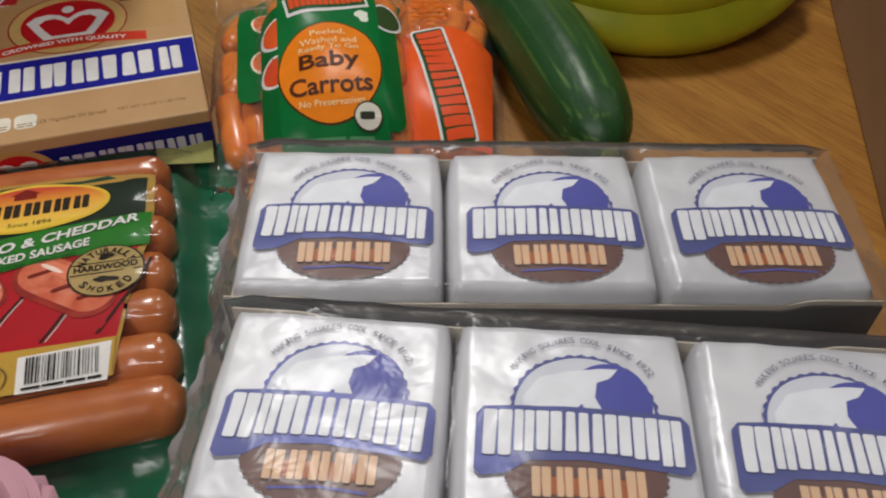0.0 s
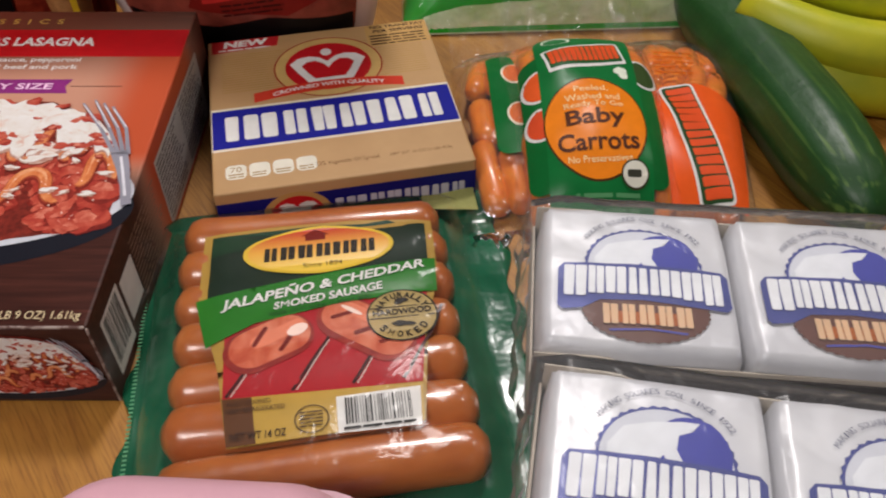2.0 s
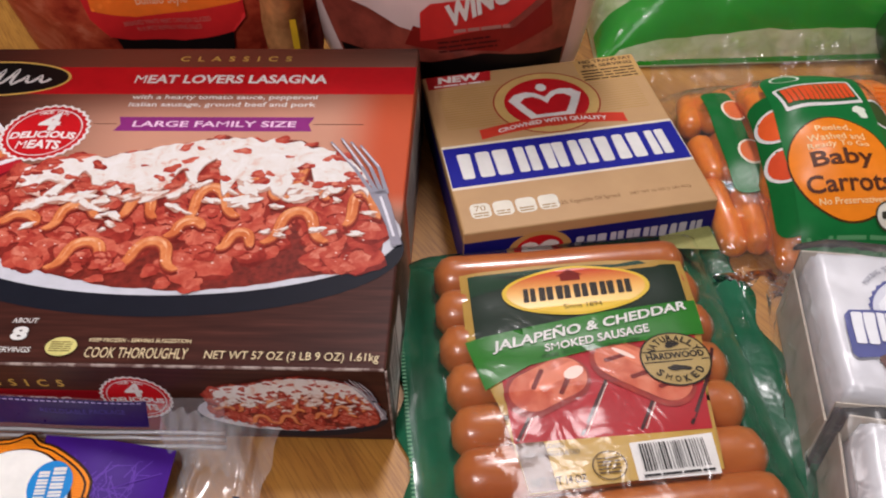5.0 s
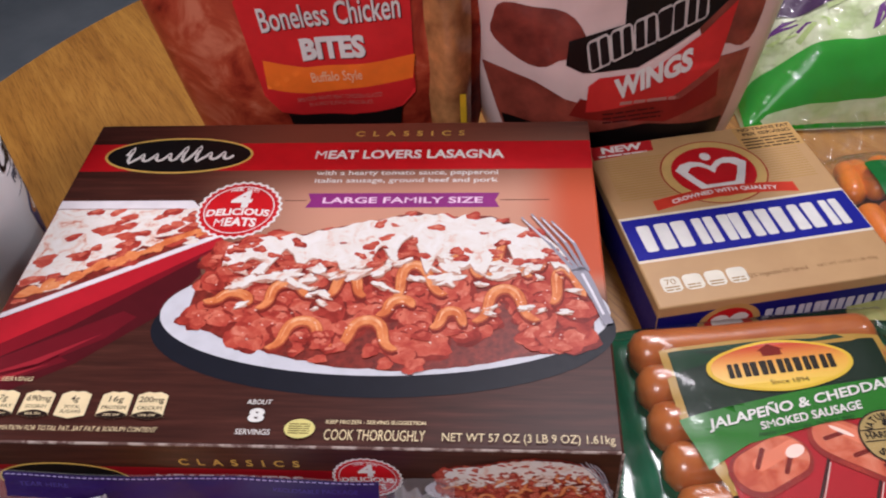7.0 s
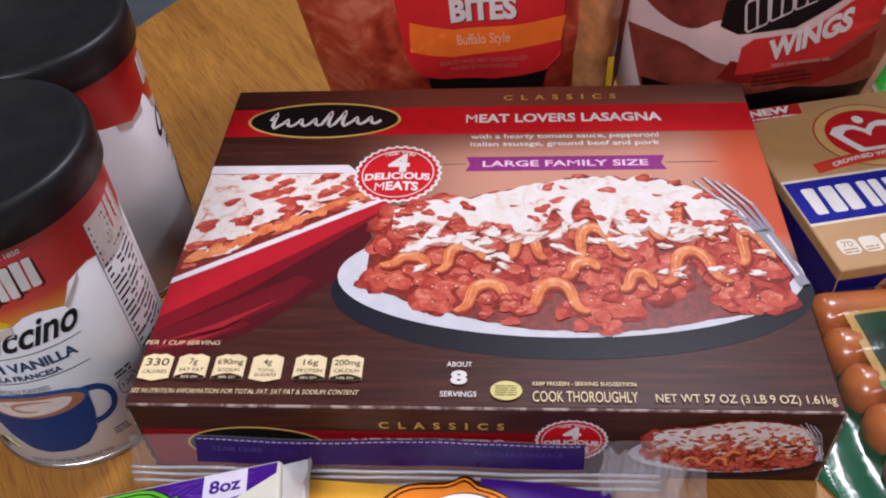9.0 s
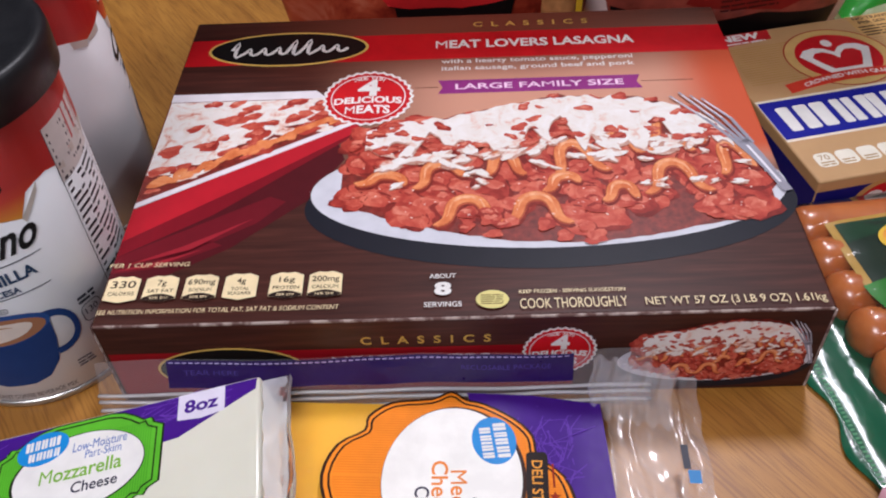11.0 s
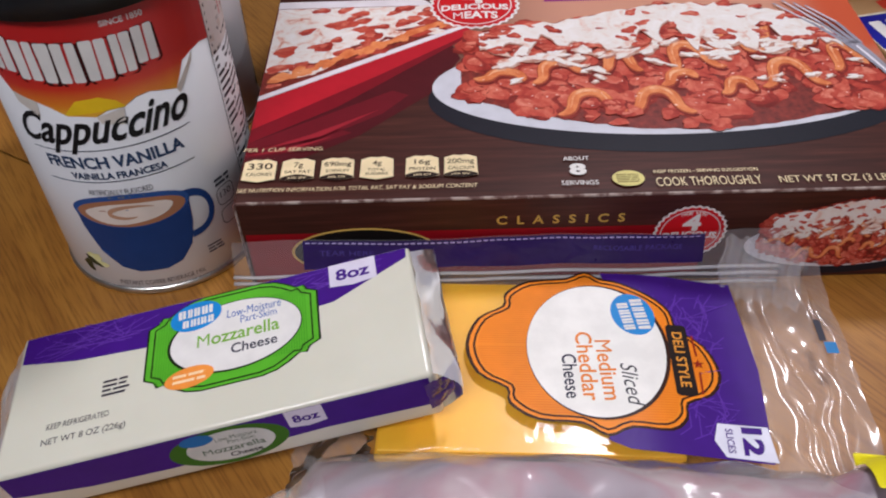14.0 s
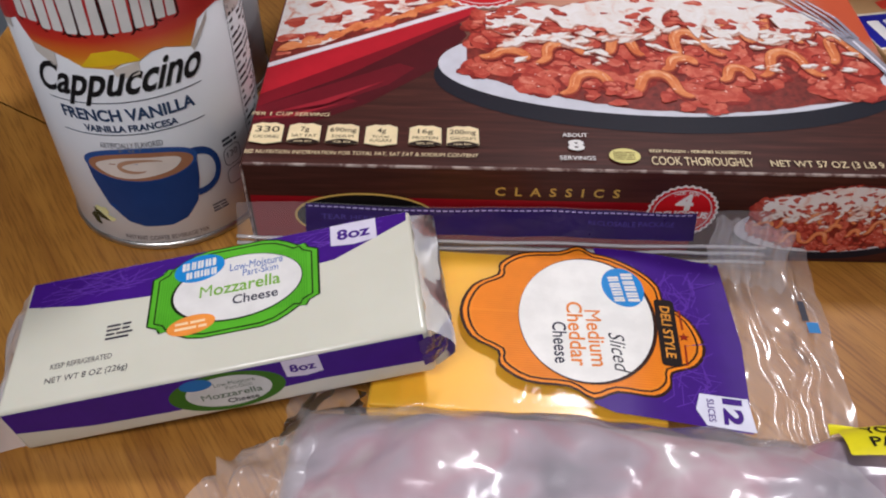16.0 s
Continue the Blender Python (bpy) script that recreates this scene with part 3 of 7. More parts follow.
    for _ in range(60):
        u, x, y = inside(0.66, 1.0)
        r = rng.uniform(1.8, 5.2)
        t = rng.uniform(-30, 30)
        chips.append(blob(rng, x, y, r, r * 0.55, t, 0.35, 14)), cl.append(blob(rng, x, y + 0.4, r * 0.6, r * 0.26, t, 0.4, 10))
    printed("printed_meat", put(chips), MEAT, ob, face, 26.4, step=4e-7)
    printed("printed_meat", put(cl), MEAT_LIT, ob, face, 27.4, step=4e-7)
    printed("printed_highlight", put(spark), SPARK, ob, face, 23.6)
    # fork
    tine = [ribbon([(187 + 5.5 * i, 124 - 3 * abs(i - 1)), (202 + 4.4 * i, 100), (214 + 2.4 * i, 80)], lambda q: 1.3 + 1.1 * q) for i in range(4)]
    neck = ribbon([(216, 82), (221, 70), (225, 58), (229, 44)], lambda q: 8.5 - 3.5 * min(q * 1.6, 1))
    printed("printed_fork", put(tine + [neck]), ink(150, 148, 160), ob, face, 29)
    printed("printed_fork", put([ribbon([(188 + 5.5 * i, 122 - 3 * abs(i - 1)), (202 + 4.4 * i, 101)], 0.6) for i in range(4)] + [ribbon([(218, 78), (222, 66), (227, 50)], 1.4)]), ink(226, 224, 232), ob, face, 29.6)


def seal_art(ob, face, x, y, r, layer, k=1.0):
    printed("printed_seal", [oval(x, y, r, r * 0.98, 120, 0, 30, 0.03)], WHITE, ob, face, layer)
    printed("printed_seal", [oval(x, y, r * 0.93, r * 0.91, 120, 0, 30, 0.03)], RED, ob, face, layer + 0.4)
    printed("printed_seal", [p for p in edge_of(oval(x, y, r * 0.82, r * 0.8, 60), r * 0.03)], WHITE, ob, face, layer + 0.8)
    printed("printed_text", line("4", x, y + r * 0.36, r * 0.5, r * 0.62, 0.04) + line("DELICIOUS", x, y - r * 0.14, r * 1.5, r * 0.24, 0.04, 0, 0, r * 0.06)
            + line("MEATS", x, y - r * 0.46, r * 1.0, r * 0.3, 0.04, 0, 0, r * 0.04) + arc_line("MADE WITH", x, y, r * 0.72, r * 0.12, 118, 62, 0.02), WHITE, ob, face, layer + 1)


def lasagne_carton():
    W, D, H, RISE = 0.3125, 0.2365, 0.0545, 0.03
    ob = thing("lasagne_carton", pose(-0.591, 0.22, 0), "large dark brown frozen lasagne carton with printed food photo", "carton")
    bm = box_bm(0, 0, 0, W, D, H, 0.0012, 2)
    bmesh.ops.subdivide_edges(bm, edges=[e for e in bm.edges if e.calc_length() > 0.1], cuts=10, use_grid_fill=True)
    for v in bm.verts:
        # the lid stands a little higher at the back
        if v.co.z > H - 0.002:
            v.co.z += RISE * v.co.y
    part("carton_body", bm, photo_backdrop(), ob)
    # worn white creases along the lid's edges
    crease = plain("worn_board_crease", (0.42, 0.34, 0.3), (0.12, 0.06, 0.05), 160.0, 0.7, low=0.42, high=0.55)
    for a in ((0.001, -0.0002, H - 0.0012, W - 0.001, 0.0009, H + 0.0002), 
              (-0.0003, -0.0003, 0.001, 0.0008, 0.0008, H - 0.001), (W - 0.0008, -0.0003, 0.001, W + 0.0003, 0.0008, H - 0.001)):
        part("worn_edge", box_bm(*a, bevel=0.0003, segments=1), crease, ob)
    top, frt = (lambda u, v, h: (u / 1000, v / 1000, H + RISE * v / 1000 + h)), front_face(0.0)
    foot = lambda u, v, h: top(u, v * 0.84 - 4.6, h)
    rng = random.Random(4)
    # red band and maker's oval
    printed("printed_band", [rect(1, 190, 312, 216.5)], RED, ob, top, 1)
    printed("printed_logo", [oval(59.5, 205, 47, 17.5, 64)], ink(214, 178, 92), ob, top, 2)
    printed("printed_logo", [oval(59.5, 205, 45.3, 15.9, 64)], BLACK, ob, top, 2.5)
    printed("printed_logo", script(8, 59.5, 203.5, 68, 7.5, 2.2, 2, 0.3, (0, 4, 5)), WHITE, ob, top, 3)
    printed("printed_text", line("C  L  A  S  S  I  C  S", 202, 225, 68, 5, 0.02), GOLD, ob, top, 2)
    printed("printed_text", line("MEAT LOVERS LASAGNA", 203, 204.5, 115, 8.4, 0.03), WHITE, ob, top, 2.2)
    printed("printed_text", line("with a hearty tomato sauce, pepperoni", 203, 186.6, 108, 5.4, 0.015) + line("italian sausage, ground beef and pork", 203, 179.8, 108, 5.4, 0.015), WHITE, ob, top, 2)
    ban = [(147, 156.5), (258, 156.5), (255.5, 162.5), (258, 168.8), (147, 168.8), (149.5, 162.5)]
    printed("printed_banner", [ban], ink(138, 46, 122), ob, top, 2)
    printed("printed_text", line("LARGE FAMILY SIZE", 202.5, 162.7, 92, 5.2, 0.02), ink(232, 200, 224), ob, top, 2.5)
    printed("printed_rule", [rect(258, 162.4, 286, 162.9), rect(134, 162.4, 147, 162.9)], ink(70, 30, 26), ob, top, 2)
    # red casserole dish, cut off by the carton's edge
    printed("printed_dish", [[(0.8, 72), (105, 133), (106, 136), (80, 163), (0.8, 163)]], ink(226, 222, 226), ob, top, 3)
    printed("printed_dish", [[(0.8, 76), (99, 134), (78, 156), (0.8, 156)]], SAUCE, ob, top, 3.5)
    a, b, c, d = [], [], [], []
    sheet = [(1.2, 96), (14, 96), (24, 104), (36, 108), (44, 118), (58, 122), (66, 132), (80, 135), (88, 142), (78, 155.5), (1.2, 155.5)]
    for _ in range(90):
        u, w = rng.random(), rng.random()
        x = 2 + 94 * u
        lo, hi = 78 + 0.58 * x, 155
        y = lo + (hi - lo) * w
        r = rng.uniform(2.8, 6)
        if rng.random() < 0.72 - 0.3 * w:
            a.append(blob(rng, x, y, r * 1.2, r * 0.7, 20, 0.3)), b.append(blob(rng, x - 0.5, y + r * 0.3, r * 0.6, r * 0.3, 20, 0.4, 9))
        else:
            c.append(blob(rng, x, y, r * 1.7, r * 0.6, rng.uniform(-25, 25), 0.4, 16))
    for k in range(26):
        x = 4 + 3.7 * k + rng.uniform(-1, 1)
        d.append(blob(rng, x, 82 + 0.585 * x + rng.uniform(0, 6), rng.uniform(2.6, 5.5), rng.uniform(1.8, 3.2), rng.uniform(10, 50), 0.22, 18))
    keep = lambda ps: [p for p in ps if all(0.9 < x < 104 and y < 157 and y > 73 + 0.585 * x for x, y in p)]
    printed("printed_cheese", [sheet], CHEESE, ob, top, 3.8)
    printed("printed_pasta", keep(d), PASTA, ob, top, 6.4, step=4e-7)
    printed("printed_meat", keep(a), MEAT, ob, top, 5.0, step=4e-7)
    printed("printed_meat", keep(b), MEAT_LIT, ob, top, 6, step=4e-7)
    printed("printed_cheese", keep(c), CHEESE, ob, top, 4.2, step=4e-7)
    printed("printed_dish", [[(0.8, 40), (62, 88), (106, 127), (105, 133.5), (0.8, 71.5)]], ink(178, 28, 42), ob, top, 3.2)
    printed("printed_dish", [[(0.8, 40), (40, 66), (105, 124), (106, 127), (60, 92), (0.8, 50)]], ink(120, 16, 30), ob, top, 3.6)
    printed("printed_napkin", [[(0.8, 22), (24, 27), (52, 44), (84, 74), (100, 104), (96, 116), (50, 78), (0.8, 44)]], ink(78, 16, 24), ob, top, 2.2)
    printed("printed_napkin", [[(0.8, 34), (30, 40), (62, 60), (74, 74), (66, 78), (0.8, 40)], [(0.8, 30), (22, 33), (48, 46), (40, 50), (0.8, 34)]], ink(104, 18, 30), ob, top, 2.5)
    printed("printed_napkin", [[(4, 34), (34, 44), (60, 63), (30, 46)], [(2, 31.5), (20, 34), (40, 44), (18, 36)]], ink(150, 34, 46), ob, top, 2.9)
    plate_of_lasagne(ob, top, 8, 0.985, 86, 27.5)
    seal_art(ob, top, 109, 155, 24.5, 8)
    # nutrition tabs
    tabs, txt, dv, dvt = [], [], [], []
    for x, big, small, pc in ((9, "330", "CALORIES", ""), (26, "7g", "SAT FAT", "35% DV"), (43.5, "690mg", "SODIUM", "30% DV"), (61, "4g", "TOTAL SUGARS", ""), (81, "16g", "PROTEIN", "28% DV"), (98, "200mg", "CALCIUM", "15% DV")):
        outline = [(x - 7.4, 22), (x, 20), (x + 7.4, 22), (x + 7.2, 36), (x + 3, 38.2), (x, 37.6), (x - 3, 38.2), (x - 7.2, 36)]
        tabs.append(outline)
        wide = {2: 4, 3: 11, 5: 12}[len(big)] if big != "16g" else 7
        txt += line(big, x, 32.5, wide, 5, 0.01)
        if small == "TOTAL SUGARS":
            txt += line("TOTAL", x, 27.6, 8, 2.2, 0.01) + line("SUGARS", x, 24.6, 10, 2.2, 0.01)
        else:
            txt += line(small, x, 27.6 if pc else 26.2, 11.5 if len(small) > 6 else 10, 2.4, 0.01)
        if pc:
            dv.append([(x - 7.2, 22), (x, 20), (x + 7.2, 22)] + [(x + 7.2 - 14.4 * k / 10, 23.2 + 2.3 * math.sin(math.pi * k / 10)) for k in range(11)])
            dvt += line(pc, x, 22.9, 8, 1.6, 0.01)
    printed("printed_tab", tabs, CREAM, ob, foot, 26)
    printed("printed_tab", dv, ink(40, 26, 22), ob, foot, 26.5)
    printed("printed_text", txt, ink(40, 26, 22), ob, foot, 27)
    printed("printed_text", dvt + line("PER 1 CUP SERVING", 18, 46, 36, 3, 0.0, 0.15) + line("SEE NUTRITION INFORMATION FOR TOTAL FAT, SAT FAT & SODIUM CONTENT", 53, 13.5, 104, 3.4, 0.0, 0.15), CREAM, ob, foot, 27)
    printed("printed_text", line("ABOUT", 149, 32.5, 11.5, 3.2, 0.01) + line("8", 149, 24, 7.5, 9, 0.05) + line("SERVINGS", 149, 13.5, 16, 3.4, 0.01), WHITE, ob, foot, 27)
    printed("printed_stamp", [oval(170, 16, 7, 6, 32)], ink(216, 206, 130), ob, foot, 27)
    printed("printed_stamp", bars(rng, 165, 12.5, 175, 19.5, 5, 0.5, 0.1), ink(110, 96, 50), ob, foot, 27.5)
    printed("printed_text", line("KEEP FROZEN - SERVING SUGGESTION", 204, 20.5, 45, 2.4, 0.01) + line("COOK THOROUGHLY", 204, 12.6, 45, 6.6, 0.0), CREAM, ob, foot, 27)
    printed("printed_text", line("NET WT 57 OZ (3 LB 9 OZ) 1.61kg", 271.5, 11.5, 75, 6.6, 0.0), CREAM, ob, foot, 27)
    # front flap
    printed("printed_band", [rect(2, 5, 206, 36)], DKRED, ob, frt, 1)
    printed("printed_logo", [oval(54, 24, 33, 14.5, 48)], ink(214, 178, 92), ob, frt, 1.6)
    printed("printed_logo", [oval(54, 24, 31.8, 13.4, 48)], BLACK, ob, frt, 2)
    printed("printed_text", line("C  L  A  S  S  I  C  S", 141, 41, 56, 5, 0.02), GOLD, ob, frt, 1.6)
    printed("printed_text", line("MEAT LOVERS", 134, 28, 70, 5.6, 0.03), ink(206, 180, 178), ob, frt, 1.6)
    seal_art(ob, frt, 199, 31, 16, 2)
    plate_of_lasagne(ob, frt, 21, 0.37, 225, 3)
    # side panel: nutrition table, code panels and small print
    side = lambda u, v, h: (W + h, u / 1000, v / 1000)
    printed("printed_panel", [rect(112, 4, 214, 48)], ink(196, 190, 184), ob, side, 1)
    printed("printed_text", bars(rng, 114, 6, 160, 46, 13, 0.4) + bars(rng, 164, 6, 212, 46, 13, 0.4), ink(90, 82, 80), ob, side, 1.5)
    printed("printed_panel", [rect(10, 7, 34, 44), rect(37, 14, 56, 40)], WHITE, ob, side, 1)
    x, code = 12.0, []
    while x < 31:
        w = rng.choice((0.35, 0.5, 0.8, 1.0))
        code.append(rect(x, 13, x + w, 42))
        x += w + rng.choice((0.35, 0.5, 0.8))
    printed("printed_barcode", code, BLACK, ob, side, 1.5)
    printed("printed_text", bars(rng, 58, 8, 108, 46, 12, 0.35), ink(150, 118, 100), ob, side, 1.5)
    left = lambda u, v, h: (-h, u / 1000, v / 1000)
    printed("printed_band", [rect(4, 5, 234, 36)], DKRED, ob, left, 1)


lasagne_carton()


# ---- margarine carton ----
def margarine_carton():
    W, D, H = 0.139, 0.145, 0.035
    ob = thing("margarine_carton", pose(-0.196, 0.407, 0, 0, 0, 12), "tan and blue margarine carton with a red crown emblem", "carton")
    tan = plain("tan_board_print", (0.50, 0.30, 0.13), (0.46, 0.27, 0.115), 40.0, 0.42, coat=0.15)
    navy = ink(20, 22, 110)
    bm = box_bm(-W / 2, -D / 2, 0, W / 2, D / 2, H, 0.0012)
    part("carton_body", bm, tan, ob)
    top, frt = flat_face(H), front_face(-D / 2)
    left = lambda u, v, h: (-W / 2 - h, -u / 1000, v / 1000)
    rng = random.Random(5)
    printed("printed_stripes", [rect(-62, y, 62, y + 0.5) for y in (16 + 2.4 * i for i in range(17))], ink(176, 140, 70), ob, top, 0.6)
    printed("printed_panel", [rect(29, 47, 68.5, 71.5)], ink(198, 158, 98), ob, top, 1)
    printed("printed_text", line("NO TRANS FAT", 50, 68.5, 35, 3.4, 0.03) + line("PER SERVING", 50, 63.5, 32, 3.4, 0.03) + bars(rng, 31, 47.5, 68, 60, 4, 0.45, 0.1), ink(64, 44, 30), ob, top, 1.4)
    printed("printed_flag", [[(-67, 58), (-27, 61), (-25, 71.5), (-67, 71.5)]], ink(186, 36, 40), ob, top, 1)
    printed("printed_text", line("NEW", -46, 67, 28, 7, 0.05, 0.1), WHITE, ob, top, 1.4)
    printed("printed_text", bars(rng, -63, 59.5, -30, 62, 1, 0.6, 0.05), WHITE, ob, top, 1.4)
    # emblem
    printed("printed_emblem", [oval(2, 32, 33, 31, 64)], ink(160, 60, 40), ob, top, 1.2)
    printed("printed_emblem", [oval(2, 32, 32, 30, 64)], ink(205, 170, 105), ob, top, 1.5)
    printed("printed_emblem", [oval(2, 32, 26, 24.5, 64)], ink(192, 26, 34), ob, top, 1.8)
    crown = [(-11, 16), (15, 16), (20, 26), (25, 37), (20, 42.5), (13, 44), (7, 42), (2, 37), (-3, 42), (-9, 44), (-16, 42.5), (-21, 37), (-16, 26)]
    printed("printed_emblem", [crown, oval(2, 47, 3.4, 4, 16)], WHITE, ob, top, 2.1)
    heart = [(-7, 20), (11, 20), (15, 27), (18, 34), (14.5, 38), (9.5, 38.5), (5, 35), (2, 30), (-1, 35), (-5.5, 38.5), (-10.5, 38), (-14, 34), (-11, 27)]
    printed("printed_emblem", [heart], ink(192, 26, 34), ob, top, 2.4)
    rib = [(-44 + 88 * k / 16, 3 + 5 * (1 - (k / 8 - 1) ** 2)) for k in range(17)] + [(44 - 88 * k / 16, 12 + 5 * (1 - (k / 8 - 1) ** 2)) for k in range(17)]
    printed("printed_ribbon", [rib], ink(206, 60, 40), ob, top, 2.6)
    printed("printed_text", line("CROWNED WITH QUALITY", 0, 8.6, 66, 4.4, 0.03, 0, 0, 4.4), WHITE, ob, top, 3)
    # blue name band
    printed("printed_band", [rect(-69, -38, 69, 0.5)], ink(226, 216, 196), ob, top, 0.9)
    printed("printed_band", [rect(-68.5, -36, 68.5, -1.6)], ink(22, 27, 142), ob, top, 2.2)
    printed("printed_logo", plaques((0.5, 1.35, 0.95, 0.9, 1.0, 0.5, 1.2, 0.85), 0, -19, 124, 22, 0, 0, 0.2, 0, 0, 3), WHITE, ob, top, 2.7)
    tabs = [slab(-57 + 12.4 * i, -56.5, 11, 11.5, 3) for i in range(4)]
    printed("printed_tab", tabs, ink(228, 222, 206), ob, top, 1)
    printed("printed_text", line("70", -57, -54.5, 6, 4.2) + sum([bars(rng, -61 + 12.4 * i, -61.5, -53 + 12.4 * i, -57.5, 2, 0.5, 0.1) for i in range(4)], []), ink(170, 140, 96), ob, top, 1.4)
    printed("printed_text", line("52% Vegetable Oil Spread", 2, -59, 34, 4) + line("NET WT 16 OZ (1 LB) 453g", 42, -59, 34, 3), ink(110, 74, 40), ob, top, 1)
    # navy front and sides
    for fc, w in ((frt, 69.2), (left, 71.8), (lambda u, v, h: (W / 2 + h, u / 1000, v / 1000), 71.8), (lambda u, v, h: (-u / 1000, D / 2 + h, v / 1000), 69.2)):
        printed("printed_band", [rect(-w, 1.5, w, 28)], navy, ob, fc, 1)
    printed("printed_emblem", [oval(-28, 15, 18, 15, 40)], ink(190, 150, 90), ob, frt, 1.5)
    printed("printed_emblem", [oval(-28, 15, 14, 12, 40)], ink(192, 26, 34), ob, frt, 1.8)
    printed("printed_emblem", [moved([crown], -29, 1.5, 0, 0.48)[0]], WHITE, ob, frt, 2.1)
    printed("printed_logo", plaques((0.5, 1.35, 0.95, 0.9, 1.0, 0.5, 1.2, 0.85), 28, 15, 72, 13, 0, 0, 0.2, 0, 0, 3), ink(196, 196, 210), ob, frt, 1.5)


margarine_carton()

# ---- sausage pack ----
SAUSAGE = plain("smoked_sausage_skin", (0.47, 0.142, 0.034), (0.38, 0.10, 0.023), 55.0, 0.3, coat=0.5, bump=0.25, bump_scale=160.0, depth=0.0008, sss=0.06)
GREENFILM = plain("green_plastic_film", (0.012, 0.115, 0.055), (0.008, 0.085, 0.04), 30.0, 0.22, coat=0.6, bump=0.5, bump_scale=45.0, depth=0.003)


def sausage_pack():
    ob = thing("sausage_pack", pose(-0.19, 0.254, 0, 0, 0, 8), "vacuum pack of smoked sausages with green film and printed label", "sausages")
    rng = random.Random(9)

    def sheet(u, v):
        x, y = -0.089 + 0.188 * u, -0.118 + 0.206 * v
        edge = min(u, 1 - u, v, 1 - v)
        x += 0.003 * math.sin(31 * v + 2) * (edge < 0.02) + 0.004 * (v - 0.5) * (u - 0.5)
        y += 0.002 * math.sin(37 * u) * (edge < 0.02)
        inside = max(0.0, 1 - max(abs(x) / 0.078, abs(y + 0.008) / 0.094))
        z = 0.0022 + min(inside * 0.05, 0.006) + 0.0022 * noise.noise((x * 55, y * 40, 2)) * (edge > 0.01)
        if v > 0.93 and u > 0.8:
            z += 0.012 * (u - 0.8) * 5 * (v - 0.93) / 0.07
        return x, y, max(z, 0.0008)
    part("film_back", grid_bm(48, 56, sheet), GREENFILM, ob, smooth=True).modifiers.new("thick", "SOLIDIFY").thickness = 0.0006
    # gold corner of the film
    printed("film_corner", [[(58, 74), (88, 66), (88, 84), (62, 88)]], ink(150, 150, 92, 0.25), ob, lambda u, v, h: (u / 1000, v / 1000, 0.013 + (u - 58) * 0.0001), 0)
    crimp = [rect(-86.5, -112 + 2.2 * i, -84.5, -111 + 2.2 * i) for i in range(78)]
    printed("film_crimp", crimp, ink(90, 150, 110, 0.3), ob, lambda u, v, h: (u / 1000, v / 1000, 0.0062), 0)
    ys = (63, 40.5, 17.5, -6, -29.5, -53.5, -79)
    for i, y in enumerate(ys):
        ln = 0.131 + rng.uniform(-0.003, 0.004) + (0.006 if i > 4 else 0)
        r = 0.0124 if i < 5 else 0.0131
        xs = [-ln / 2 + ln * k / 30 for k in range(31)]
        rs = [r * max(0.12, 1 - max(0.0, 1 - (ln / 2 - abs(x)) / (0.85 * r)) ** 2.6) ** (1 / 2.6) for x in xs]
        bend, tilt = rng.uniform(-0.0016, 0.0016), radians(rng.uniform(-1.2, 1.2)) + (radians(1.5) if i == 6 else 0)
        path = [(x, y / 1000 + bend * math.cos(x / ln * 3.1) + x * tilt, 0.0135) for x in xs]
        rs = [q * (1 + 0.02 * math.sin(90 * x + i)) for q, x in zip(rs, xs)]
        part("sausage", tube_bm(path, rs, 22), SAUSAGE, ob, smooth=True)

    # clear front film, drawn tight over the sausages

    def front(u, v):
        x, y = -0.082 + 0.164 * u, -0.104 + 0.186 * v
        e = min(min(u, 1 - u) / 0.13, min(v, 1 - v) / 0.1, 1)
        near = min(abs(y * 1000 - q) for q in ys)
        flap = min(max((abs(x) - 0.045) / 0.02, 0), 1)
        return x, y, 0.0055 + 0.0245 * math.sin(e * math.pi / 2) ** 0.8 - 0.0035 * flap * min(near / 11.5, 1) ** 2 * e + 0.0007 * noise.noise((x * 50, y * 50, 5))
    part("film_front", grid_bm(70, 80, front), clear_film("sausage_front_film", haze=0.006, bump=0.35, scale=45.0, depth=0.003, rough=0.12, ior=1.2), ob, "clear glossy front film", True)

    # the label lies over the sausages and dips a little between them
    def lab(u, v, h):
        z = 0.0266 + 0.0006 * (v < -40)
        near = min(abs(v - y) for y in ys)
        z -= 0.0007 * min(near / 11.5, 1) ** 2 + max(0, abs(u) - 48) * 0.00012
        return (u + 2.5) / 1000, (v - 1) / 1000, z + 3 * h
    F = 6.0
    outline = [(-56, 56), (-20, 57.5), (20, 57), (58, 53), (57, 20), (46, -30), (41, -66), (0, -67.5), (-41, -69), (-46, -30), (-57, 15)]
    printed("label", [outline], ink(176, 140, 66, 0.3), ob, lab, 0, "gold-edged printed label", F)
    printed("label_panel", [[(-52, 54), (0, 55.5), (54.5, 51), (53, 22), (0, 10), (-53, 6)]], ink(20, 40, 26), ob, lab, 1, "", F)
    printed("label_panel", [[(-52, 54), (0, 55.5), (40, 52.5), (36, 55), (-10, 50), (-52, 40)]], ink(22, 58, 36), ob, lab, 2, "", F)
    printed("label_photo", [[(-44, 5), (52, 16), (42, -47), (-43.5, -45)]], ink(170, 24, 34), ob, lab, 1.4, "", F)
    grill = [ribbon([(x, -44), (x + 16, -18), (x + 22, -4)], 1.6) for x in (-42, -14, 12, 34)]
    printed("label_photo", grill, ink(60, 20, 20), ob, lab, 3, "", F)
    printed("label_photo", [ribbon([(x + 2, -44), (x + 17, -18)], 0.5) for x in (-42, -14, 12)], ink(220, 200, 190), ob, lab, 3.6, "", F)
